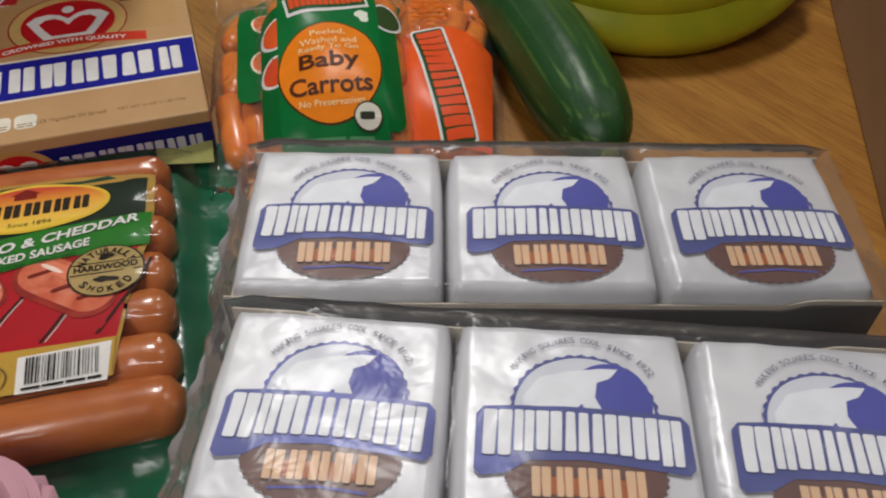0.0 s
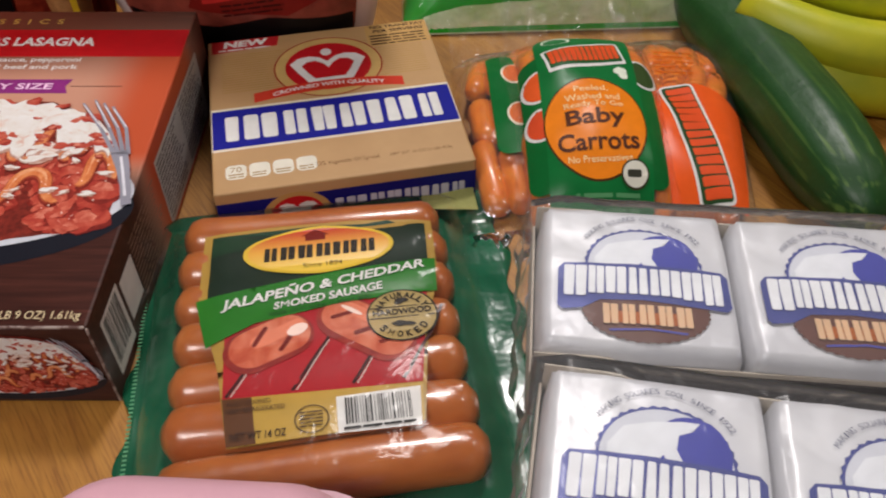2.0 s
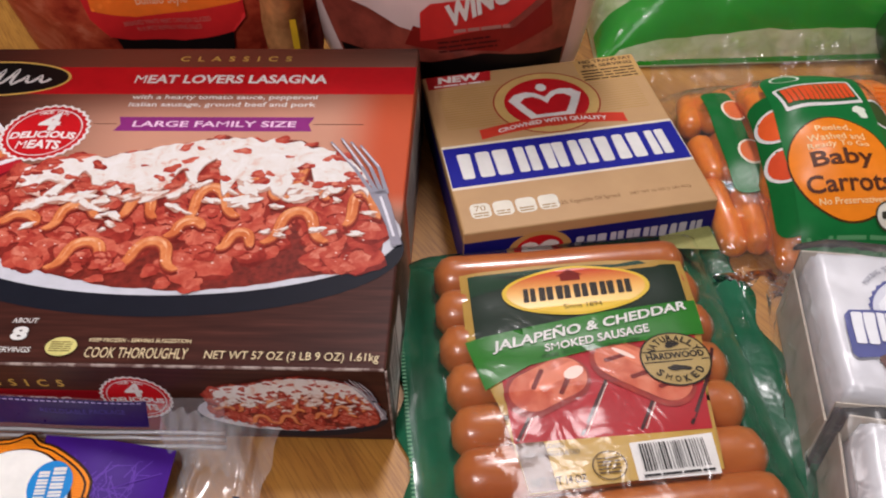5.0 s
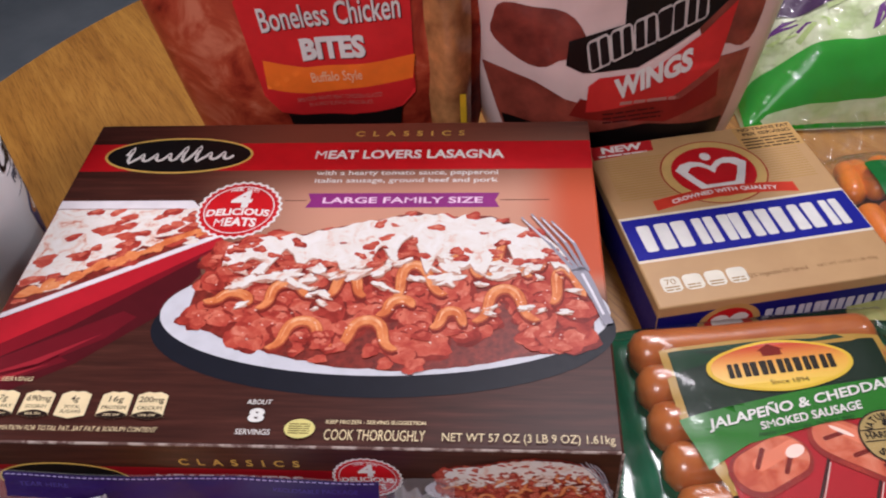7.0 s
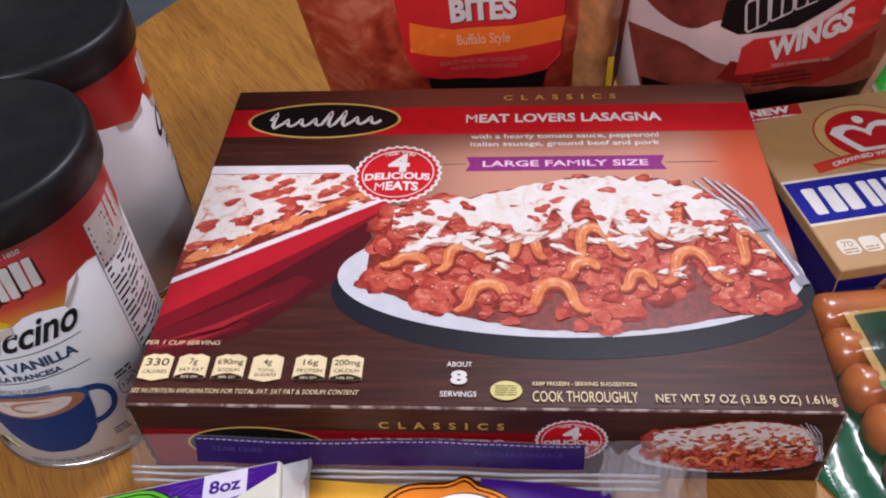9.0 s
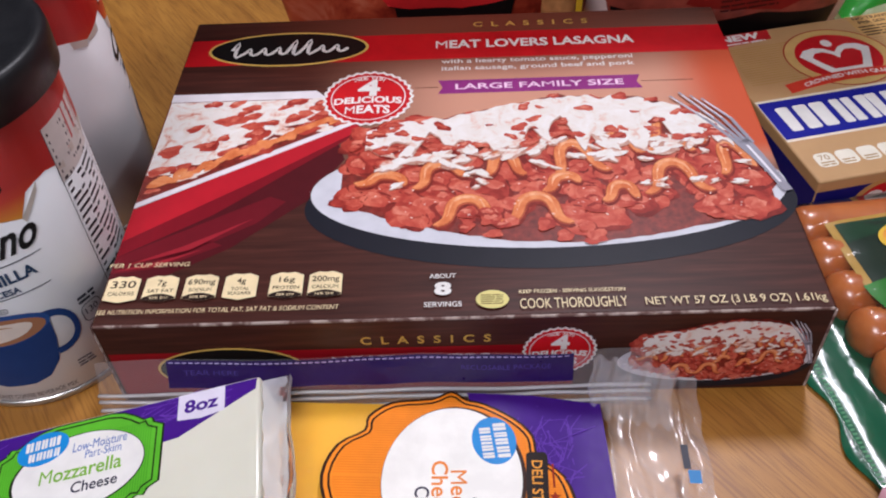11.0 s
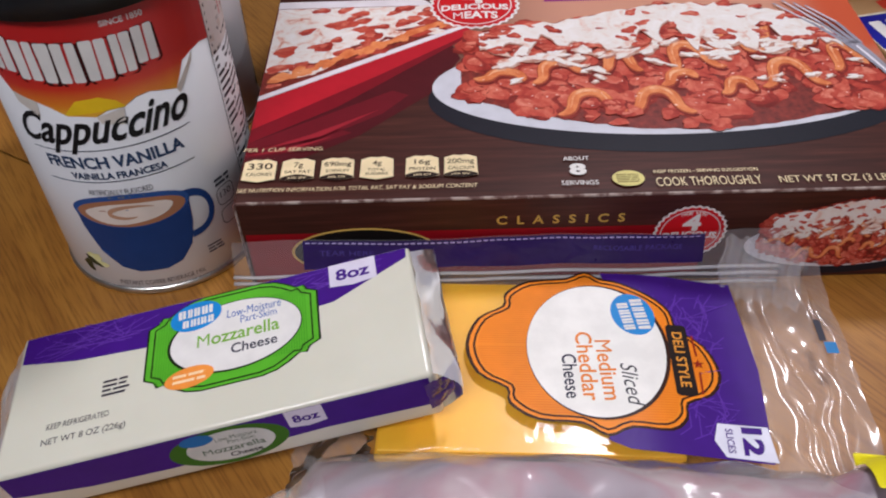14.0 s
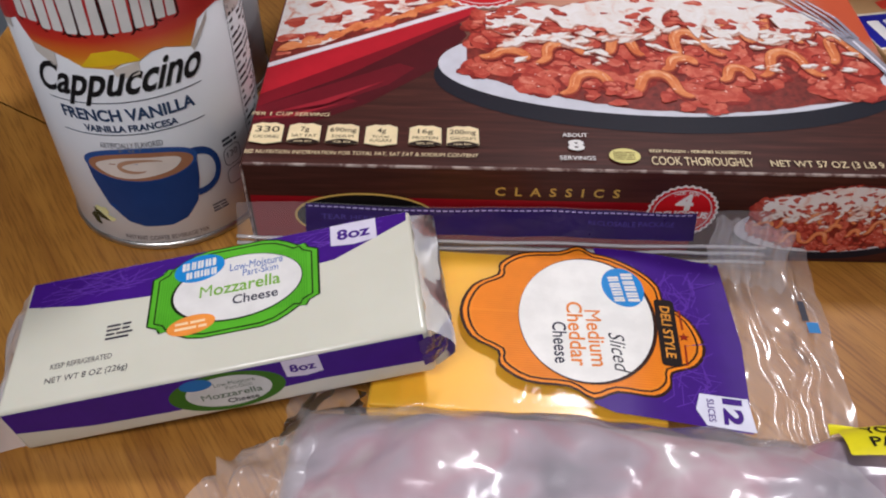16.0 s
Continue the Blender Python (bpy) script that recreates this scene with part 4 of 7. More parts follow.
    link = lambda x, y, l, w, t: slab(x, y, l, w, w * 0.49, t, 8)
    printed("label_photo", [link(-24, -17, 42, 25, 24), link(20, -14, 50, 25, -38)], mottled("print_grilled_sausage_rim", [(0.35, (0.24, 0.02, 0.015)), (0.65, (0.40, 0.045, 0.025))], 90.0), ob, lab, 4, "", F)
    printed("label_photo", [link(-23.5, -16, 38, 21, 24), link(20.5, -13, 46, 21, -38)], mottled("print_grilled_sausage", [(0.34, (0.46, 0.075, 0.035)), (0.5, (0.58, 0.14, 0.07)), (0.66, (0.66, 0.22, 0.13))], 80.0, 0.6, 0.1), ob, lab, 5, "", F)
    printed("label_photo", [link(-20, -12, 26, 6.5, 24), link(23, -9, 32, 6.5, -38)], ink(226, 132, 100), ob, lab, 6, "", F)
    printed("label_photo", [slab(-28, -13, 12, 2.2, 1, 60), slab(-16, -17, 12, 2.2, 1, 60), slab(10, -5, 12, 2.2, 1, 14), slab(20, -15, 12, 2.2, 1, 14), slab(30, -22, 10, 2.2, 1, 14)], ink(116, 30, 20), ob, lab, 6.5, "", F)
    printed("label_photo", [oval(-11, -11, 5, 3, 20, 24), oval(33, -17, 6, 3, 20, -38), oval(14, -3, 6, 1.2, 20, -38)], ink(250, 222, 208), ob, lab, 6.7, "", F)
    # maker's oval
    ov = [(0.5 + 37 * math.copysign(abs(math.cos(a)) ** 1.25, math.cos(a)), 38.5 + 16.2 * math.copysign(abs(math.sin(a)) ** 0.95, math.sin(a))) for a in (2 * math.pi * k / 60 for k in range(60))]
    printed("label_logo", [ov], ink(226, 190, 60), ob, lab, 7, "", F)
    inner = [(0.5 + (x - 0.5) * 0.94, 38.5 + (y - 38.5) * 0.9) for x, y in ov]
    m, t, p = nodes_of("logo_sunrise_print")
    sp = t.nodes.new("ShaderNodeSeparateXYZ")
    t.links.new(coords(t), sp.inputs[0])
    mr = node(t, "ShaderNodeMapRange", From_Min=0.026, From_Max=0.05)
    t.links.new(sp.outputs[1], mr.inputs[0])
    t.links.new(ramp(t, mr.outputs[0], [(0.0, (0.80, 0.55, 0.06)), (0.5, (0.75, 0.36, 0.03)), (1.0, (0.55, 0.06, 0.02))]), p.inputs["Base Color"])
    p.inputs["Roughness"].default_value = 0.35
    printed("label_logo", [inner], m, ob, lab, 8, "", F)
    printed("label_logo", plaques((0.9, 1, 1, 1, 0.5, 1, 1), 1, 37.5, 56, 8.6, 1, 0.08, 0.2, 0, 0, 6), ink(34, 26, 14), ob, lab, 9)
    printed("label_logo", [[(-6, 44.5), (4, 44.5), (4, 48), (6, 48), (-1, 52.5), (-8, 48), (-6, 48)]], ink(120, 26, 16), ob, lab, 9)
    printed("label_text", line("Since 1894", 2, 28.4, 19, 3), ink(60, 44, 20), ob, lab, 9)
    # green ribbon
    band = [(-58, 12.5), (-30, 17), (10, 22.5), (56.5, 25.5), (55, 4.5), (10, 2.5), (-30, -5), (-52, -16)]
    printed("label_band", [band], ink(44, 118, 36, 0.3), ob, lab, 6.8, "", F)
    printed("label_text", line("JALAPE\u00d1O & CHEDDAR", 2, 14.2, 98, 8.4, 0.025, 0.25, 8.5) + line("SMOKED SAUSAGE", 4, 7.0, 52, 4.6, 0.025, 0.2, 7), WHITE, ob, lab, 13)
    printed("label_text", line("MADE WITH PORK, TURKEY, BEEF", 0, 1.4, 48, 2.6, 0, 0.2, 6), ink(20, 60, 20), ob, lab, 12)
    # round seal
    printed("label_seal", [oval(37, -9, 16.5, 15.5, 48)], ink(40, 30, 20), ob, lab, 9.4, "", F)
    printed("label_seal", [oval(37, -9, 15.6, 14.6, 48)], ink(176, 152, 96, 0.4), ob, lab, 10, "", F)
    printed("label_text", [rect(22, -10.9, 52, -10.3), rect(22, -4.9, 52, -4.3)] + line("HARDWOOD", 37, -7.6, 27, 3.6, 0.03) + arc_line("NATURALLY", 37, -9, 11.6, 3.8, 165, 15, 0.03) + arc_line("SMOKED", 37, -9, 11.6, 3.8, 208, 332, 0.03)
            + [blob(rng, 37, -1.2, 4, 1.6, 10, 0.3), blob(rng, 37, -14.5, 5, 1.6, -10, 0.3)], ink(34, 26, 18), ob, lab, 13)
    # foot strip and bar code
    printed("label_panel", [[(-43.5, -45), (42, -47.5), (40.5, -66.5), (-41, -68.5)]], ink(186, 150, 62, 0.32), ob, lab, 5.2, "", F)
    printed("label_panel", [[(-43.5, -45), (-31, -45.5), (-29, -68.2), (-41, -68.5)]], ink(96, 58, 30, 0.32), ob, lab, 5.8, "", F)
    printed("label_panel", [[(4.5, -50.5), (40.5, -49.5), (39, -68.5), (4.5, -68)]], WHITE, ob, lab, 6.4, "", F)
    x, code = 8.0, []
    while x < 36:
        w = rng.choice((0.3, 0.4, 0.6, 0.8))
        code.append(rect(x, -64.5, x + w, -51.8))
        x += w + rng.choice((0.5, 0.7, 1.0))
    printed("label_barcode", code + bars(rng, 7, -67.4, 37, -65.4, 1, 0.6, 0.02), BLACK, ob, lab, 12, "", 3.0)
    printed("label_text", line("FULLY COOKED", -32, -48.5, 18, 2.4) + line("KEEP REFRIGERATED", -29, -52.2, 24, 2.4) + line("NET WT 14 OZ", -28, -64.5, 23, 3.6, 0.01), ink(50, 30, 16), ob, lab, 11)
    printed("label_stamp", edge_of(oval(-6, -60, 7, 6.4, 30), 0.5) + bars(rng, -11, -64, -1, -56, 5, 0.4, 0.1), ink(70, 48, 22), ob, lab, 11)


sausage_pack()

# ---- ice cream packs ----
FOIL = plain("silver_white_wrapper", (0.70, 0.70, 0.72), (0.60, 0.60, 0.63), 30.0, 0.42, metal=0.15, coat=0.1, bump=0.6, bump_scale=34.0, depth=0.0034)
TRAY = plain("printed_tray_board", (0.05, 0.042, 0.04), (0.035, 0.028, 0.027), 60.0, 0.6)
TRAY_IN = plain("raw_tray_board", (0.50, 0.44, 0.36), (0.43, 0.37, 0.30), 90.0, 0.75)
WRAP = clear_film("shrink_wrap", haze=0.06, bump=0.4, scale=40.0, depth=0.004, rough=0.2, ior=1.22)
WRAP_END = clear_film("shrink_wrap_end", haze=0.1, bump=0.25, scale=40.0, depth=0.003, rough=0.25, ior=1.2)
NAVY, BROWN = ink(78, 84, 146, 0.34, 0.1), ink(106, 72, 64, 0.34)


def bar_mesh():
    """A wrapped square bar, 80 mm, soft-edged and slightly puffed."""
    def at(u, v):
        x, y = 2 * u - 1, 2 * v - 1
        r = max(abs(x), abs(y))
        k = 1 - 0.035 * (abs(x) * abs(y)) ** 4
        z = 0.0258 - 0.0215 * max(0, (r - 0.89) / 0.11) ** 2.4 - 0.0012 * r * r
        z += 0.0007 * noise.noise((x * 3.3, y * 3.3, 1.0)) * (r < 0.97)
        return x * 0.0424 * k, y * 0.0424 * k, z
    bm = grid_bm(36, 36, at)
    rim = [e for e in bm.edges if e.is_boundary]
    ext = bmesh.ops.extrude_edge_only(bm, edges=rim)
    vs = [g for g in ext["geom"] if isinstance(g, bmesh.types.BMVert)]
    for v in vs:
        v.co = (v.co.x * 0.97, v.co.y * 0.97, 0.0)
    bmesh.ops.contextual_create(bm, geom=[e for e in bm.edges if e.is_boundary])
    bmesh.ops.recalc_face_normals(bm, faces=bm.faces)
    return bm


def bar_top(u, v, h):
    x, y = u / 42.4, v / 42.4
    r = max(abs(x), abs(y))
    return u / 1000, v / 1000, 0.0263 - 0.0215 * max(0, (r - 0.89) / 0.11) ** 2.4 - 0.0012 * r * r + 0.0007 * noise.noise((x * 3.3, y * 3.3, 1.0)) + 2.5 * h


def wrapped_bar(parent):
    bar = part("wrapped_bar", bar_mesh(), FOIL, parent, "silver-white wrapped ice cream bar with blue emblem", True)
    pr = lambda nm, ps, mt, l, fine=5.0: printed(nm, ps, mt, bar, lambda u, v, h: bar_top(u * 0.94 + 1, v * 0.98 - 3.2, h), l, "", fine)
    pr("emblem", [oval(2, 6, 26.5, 24, 144, 0, 36, 0.018)], NAVY, 1)
    pr("emblem", [oval(2, 6, 25, 22.6, 96)], ink(214, 216, 224), 2)
    pr("emblem", [oval(11, 10, 15.5, 16.5, 40, -16)], ink(70, 74, 164), 3)
    # plain pale shape in place of the pictured mascot
    pr("emblem", [[(-20, 3), (-20, 11), (-14, 19), (-3, 22.5), (8, 24), (15, 24), (12, 20), (7, 18), (6, 12), (10, 3), (4, 3), (1, 9), (-4, 3), (-9, 3), (-9, 8), (-14, 3)]], ink(232, 234, 238), 4)
    pr("emblem", [oval(1, -18, 27.5, 17, 144, 0, 40, 0.02)], BROWN, 5)
    name = [(-35, -20), (-37, -18), (-36.5, 3), (-34, 6), (-18, 7), (0, 7.2), (18, 7), (36, 6), (38.5, 3), (38.5, -14), (36, -16.5), (27, -15.5), (0, -13), (-18, -14), (-26, -19)]
    pr("emblem", [name], NAVY, 8)
    pr("brand_name", plaques((1.15, 0.8, 1.05, 1, 1, 0.5, 1, 0.9), 0.5, -3.4, 70, 15, -0.5, 0.03, 0.12, 4, 0.6, 4), ink(236, 237, 240), 14, 3.0)
    pr("emblem", [slab(1.5, -22.5, 35, 6, 2)], ink(176, 96, 44), 8, 3.0)
    pr("brand_name", plaques((1, 0.85, 1, 0.9, 1), 1.5, -21.8, 40, 10.4, 0, 0.0, 0.26, 0, 0.6, 7), ink(226, 188, 150), 14, 3.0)
    pr("emblem", [ribbon([(-15, -29.6), (2, -28.2), (18, -29.6)], 1.0)], ink(84, 84, 170), 9, 3.0)
    pr("slogan", arc_line("MAKING SQUARES COOL SINCE 1922", 2, 6, 30.5, 2.6, 148, 32), ink(120, 122, 140), 6, 0.0)
    return bar


def ice_cream_pack(m, label, seed):
    ob = thing("ice_cream_pack", m, label, "ice cream", "packs of ice cream bars")
    rng = random.Random(seed)
    W, D = 0.2530, 0.0850
    first = wrapped_bar(ob)
    first.location = (-0.084, 0, 0.0262)
    for k, x in enumerate((0.0, 0.084)):
        c = copy_thing(first, pose(x, rng.uniform(-0.001, 0.001), 0.0262, 0, 0, rng.uniform(-1.2, 1.2)))
    bm0 = bar_mesh()
    low = part("wrapped_bar", bm0, FOIL, ob, "", True)
    low.location = (-0.084, 0, 0.001)
    for x in (0.0, 0.084):
        c = new("wrapped_bar", low.data)
        c.parent, c.location = ob, (x, 0, 0.001)
    # open card tray: floor, long walls with dipped rims, end walls
    part("tray_floor", box_bm(-W / 2, -D / 2, 0.0002, W / 2, D / 2, 0.0012, 0), TRAY_IN, ob)
    for sgn in (-1, 1):
        def wall(u, v, s=sgn):
            x = -W / 2 + W * u
            dip = min(max((abs(x) - 0.088) / 0.012, 0), 1)
            dip = dip * dip * (3 - 2 * dip)
            return x, s * (D / 2 + 0.0008), 0.0005 + (0.0405 + 0.0035 * dip) * v
        w = part("tray_wall", grid_bm(60, 6, wall), TRAY, ob, "dark printed card wall of the tray")
        w.modifiers.new("thick", "SOLIDIFY").thickness = 0.0008
        part("tray_liner", grid_bm(60, 6, lambda u, v, s=sgn: (lambda q: (q[0], q[1] - s * 0.0011, q[2] + 0.0022 * v))(wall(u, v, s))), TRAY_IN, ob, "raw card inner wall").modifiers.new("thick", "SOLIDIFY").thickness = 0.0007
        part("tray_end", box_bm(sgn * (W / 2 + 0.0004) - 0.0006, -D / 2, 0.0005, sgn * (W / 2 + 0.0004) + 0.0006, D / 2, 0.034, 0.0004), TRAY_IN, ob)
    frt = front_face(-D / 2 - 0.0018)
    printed("tray_print", [oval(-50, 22, 26, 15, 90, 0, 30, 0.02)], ink(50, 34, 34), ob, frt, 1)
    printed("tray_print", [[(-8, 21), (24, 23), (24, 35), (-6, 34)]], ink(96, 90, 92), ob, frt, 1)
    printed("tray_print", bars(rng, -4, 24, 22, 33, 2, 0.6, 0.1) + bars(rng, 40, 6, 110, 30, 5, 0.3), ink(44, 36, 38), ob, frt, 1.6)

    # shrink film drawn over the whole pack
    def skin(u, v):
        x = (-W / 2 - 0.003) + (W + 0.006) * u
        a = (v - 0.5) * 2
        y = max(-1, min(1, a * 1.55)) * (D / 2 + 0.0035)
        z = 0.0548 if abs(a) < 0.6 else 0.0548 - (abs(a) - 0.6) / 0.4 * 0.053
        ex = max(0, abs(x) - 0.118) / 0.012
        z -= 0.004 * ex
        z += 0.0009 * noise.noise((x * 60, y * 60, seed)) - 0.0022 * math.exp(-((abs(x) - 0.042) / 0.004) ** 2) * (abs(a) < 0.55)
        return x, y, max(z, 0.0012)
    ob.scale = (1.045, 1.04, 1.0)
    part("shrink_film", grid_bm(110, 60, skin), WRAP, ob, "clear wrinkled shrink film", True)
    for sgn in (-1, 1):
        def tail(u, v, s=sgn):
            y = (u - 0.5) * 2 * (D / 2 + 0.0035)
            return s * (W / 2 + 0.003 + 0.004 * math.sin(v * 2.6) + 0.003 * noise.noise((u * 9, v * 5, s))), y * (1 - 0.1 * v), 0.0515 * (1 - v) + 0.001
        part("film_end", grid_bm(30, 14, tail), WRAP_END, ob, "", True)
    return ob


ice_cream_pack(pose(-0.093, 0.2125, 0, 0, 0, -5.2) @ pose(0.132, 0.0445, 0), "shrink-wrapped card tray of silver ice cream bars beside carrots", 3)
ice_cream_pack(pose(-0.101, 0.1255, 0, 0, 0, -9.4) @ pose(0.1305, 0.0385, 0), "shrink-wrapped card tray of silver ice cream bars beside sausages", 6)


# ---- mozzarella block ----
PURPLE, GREEN = ink(66, 24, 128), ink(92, 178, 42)
CURD = plain("white_cheese", (0.68, 0.67, 0.56), (0.64, 0.63, 0.52), 20.0, 0.32, coat=0.35, sss=0.05)


def badge(k=1.0, w=38.0, h=21.0):
    """The scooped-corner label outline."""
    out = []
    for sx, sy in ((1, 1), (-1, 1), (-1, -1), (1, -1)):
        pts = [(w - 0.0, h - 9), (w - 4.5, h - 7), (w - 6, h - 4.5)] + [(w - 9 - 16 * q, h - 5 + 6.5 * math.sin(q * math.pi / 2)) for q in (0, 0.3, 0.6, 1)]
        pts = [(sx * a, sy * b) for a, b in pts]
        out += pts if sx * sy > 0 else pts[::-1]
    return [(x * k, y * k) for x, y in out]


def mozzarella():
    W, D, H = 0.163, 0.0665, 0.0255
    ob = thing("mozzarella_block", pose(-0.661, 0.107, 0.0004, 0, 0, 8.5) @ pose(0, 0, 0, 0, -9, 0), "white mozzarella block in purple, green and clear wrapper", "cheese")
    bm = box_bm(0, 0, 0, W, D, H, 0.0022, 3)
    part("cheese_block", bm, CURD, ob, "", True)
    top, frt = flat_face(H), front_face(0.0)
    rng = random.Random(2)
    sweep = [(2, 52), (25, 47.5), (60, 45), (100, 43), (130, 45.5), (161, 60), (161.5, 65), (2, 65)]
    printed("wrapper_print", [sweep], PURPLE, ob, top, 1, "purple printed sweep")
    printed("wrapper_print", [ribbon([(rng.uniform(6, 45), rng.uniform(50, 66)), (rng.uniform(10, 60), rng.uniform(52, 66))], 0.3) for _ in range(30)]
            + [ribbon([(x0, rng.uniform(52, 64)), (x0 + rng.uniform(5, 16), rng.uniform(54, 66))], 0.3) for x0 in (rng.uniform(108, 140) for _ in range(24))], ink(104, 62, 168), ob, top, 1.5)
    at = lambda ps, turn=0.0: [[(89 + 0.92 * x, 41.2 + 1.06 * y) for x, y in p] for p in ps]
    printed("wrapper_badge", at([badge(1.0)]), ink(26, 40, 18), ob, top, 2)
    printed("wrapper_badge", at([badge(0.975)]), GREEN, ob, top, 2.5)
    printed("wrapper_badge", at(edge_of(badge(0.91), 0.7)), ink(26, 40, 18), ob, top, 3)
    printed("wrapper_badge", at([rect(x, -15, x + 0.4, 15) for x in (-33 + 1.1 * i for i in range(60))]), ink(74, 156, 34), ob, top, 2.8)
    printed("wrapper_badge", at([oval(1, 0, 29.5, 16.6, 60)]), ink(26, 40, 18), ob, top, 3.4)
    printed("wrapper_badge", at([oval(1.4, 0.2, 28.6, 16, 60)]), WHITE, ob, top, 3.8)
    printed("wrapper_logo", at([oval(-16.5, 13.5, 11.5, 7, 40, 4)]), ink(38, 134, 206), ob, top, 4.2)
    printed("wrapper_logo", at(plaques((1.1, 0.7, 0.9, 0.9, 0.5), -17, 15.6, 16, 4.2, 2, 0, 0.24) + plaques((1, 0.9, 0.4, 0.9, 0.9), -15.5, 10.6, 14.5, 3.6, 2, 0, 0.24)), WHITE, ob, top, 4.8)
    printed("wrapper_text", at(line("Low-Moisture", 9.5, 10.6, 24, 4) + line("Part-Skim", 11.5, 6.6, 16, 3.6)), ink(40, 92, 170), ob, top, 4.4)
    printed("wrapper_text", at(line("Mozzarella", 2.5, 0.4, 36, 6, 0.015)), ink(120, 172, 50), ob, top, 4.4)
    printed("wrapper_text", at(line("Cheese", 9.5, -6.6, 20, 4.6, 0.015)), ink(40, 40, 60), ob, top, 4.4)
    printed("wrapper_badge", at([oval(-18, -15, 10.5, 4.6, 36, 4)]), ink(240, 150, 64), ob, top, 4.6)
    printed("wrapper_text", at(bars(rng, -25, -17.5, -11, -12.5, 2, 0.5, 0.1)), ink(252, 216, 170), ob, top, 5)
    printed("wrapper_badge", [[(129, 53.4), (138.5, 52.2), (148.3, 53.4), (148.3, 65.2), (129, 65.2)]], ink(214, 208, 224), ob, top, 2)
    printed("wrapper_text", line("8oz", 138.7, 58.9, 14, 6.2, 0.03), PURPLE, ob, top, 2.5)
    printed("wrapper_text", line("KEEP REFRIGERATED", 30, 17.8, 24, 2.6) + line("NET WT 8 OZ (226g)", 33, 10.8, 32, 3.6) + bars(rng, 38, 25.5, 49, 34, 4, 0.5, 0.2), ink(70, 66, 74), ob, top, 4)
    # front face: purple band, small badge
    printed("wrapper_print", [[(1.5, 12), (1.5, 24.2), (161, 24.2), (161, 8), (120, 9.5), (60, 7), (30, 8)]], PURPLE, ob, frt, 1, "purple printed band")
    small = lambda ps: moved(ps, 84, 13, 0, 0.56)
    printed("wrapper_badge", small([oval(0, 0, 40, 20, 40)]), ink(60, 108, 30), ob, frt, 1.5)
    printed("wrapper_badge", small([oval(1, 0, 29.5, 16.2, 50)]), ink(206, 208, 204), ob, frt, 2)
    printed("wrapper_logo", small([oval(-18, 12, 11, 6, 30)]), ink(38, 110, 176), ob, frt, 2.5)
    printed("wrapper_text", small(line("Low-Moisture", 7, 8.5, 28, 4.4) + line("Part-Skim", 9, 3.8, 18, 4) + line("Mozzarella", 2, -3, 42, 6.4, 0.015)), ink(90, 110, 90), ob, frt, 2.5)
    printed("wrapper_text", small(line("Cheese", 8, -10.6, 22, 5, 0.02)), BLACK, ob, frt, 2.5)
    printed("wrapper_badge", [[(107.5, 14.5), (114.5, 13.4), (121.5, 14.5), (121.5, 24.1), (107.5, 24.1)]], ink(214, 208, 224), ob, frt, 1.6)
    printed("wrapper_text", line("8oz", 114.5, 18.8, 10, 4.6, 0.03), PURPLE, ob, frt, 2)
    film = clear_film("end_fin_film", ior=1.25, haze=0.4, bump=0.2, scale=60.0, depth=0.002, rough=0.3)
    for x0, sgn, ln in ((0.0, -1, 0.013), (W, 1, 0.009)):
        def fin(u, v, s=sgn, x0=x0, ln=ln):
            y = 0.002 + (D - 0.004) * u
            spread = 0.5 + 0.5 * v
            z = H * (1 - v) * 0.92 + v * (0.006 if s < 0 else 0.018) + 0.004 * math.sin(11 * u) * v
            return x0 + s * ln * (math.sin(v * 1.7) + 0.12 * noise.noise((u * 8, v * 4, s + 3))), y + (u - 0.5) * 0.014 * v, max(z, 0.001)
        part("end_fin", grid_bm(34, 16, fin), film, ob, "crumpled clear wrapper end", True)

        def low(u, v, s=sgn, x0=x0, ln=ln):
            y = 0.002 + (D - 0.004) * u
            return x0 + s * ln * (math.sin(v * 1.7) + 0.1 * noise.noise((u * 7, v * 4, s))), y + (u - 0.5) * 0.014 * v, max(0.001 + v * (0.004 if s < 0 else 0.016) + 0.003 * math.sin(9 * u + 1) * v, 0.0008)
        part("end_fin", grid_bm(34, 12, low), film, ob, "", True)

    fold = plain("purple_wrapper_fold", (0.045, 0.010, 0.17), (0.03, 0.006, 0.12), 60.0, 0.25, coat=0.4, bump=0.6, bump_scale=90.0, depth=0.003)
    part("end_fold", grid_bm(22, 12, lambda u, v: (W - 0.004 + 0.013 * u + 0.0015 * noise.noise((u * 5, v * 6, 1)), -0.0016 - 0.003 * math.sin(math.pi * u) + 0.012 * u, 0.0075 + 0.0155 * v * (1 - 0.25 * u) + 0.0022 * noise.noise((u * 6, v * 5, 8)))), fold, ob, "crumpled purple wrapper corner", True)


mozzarella()


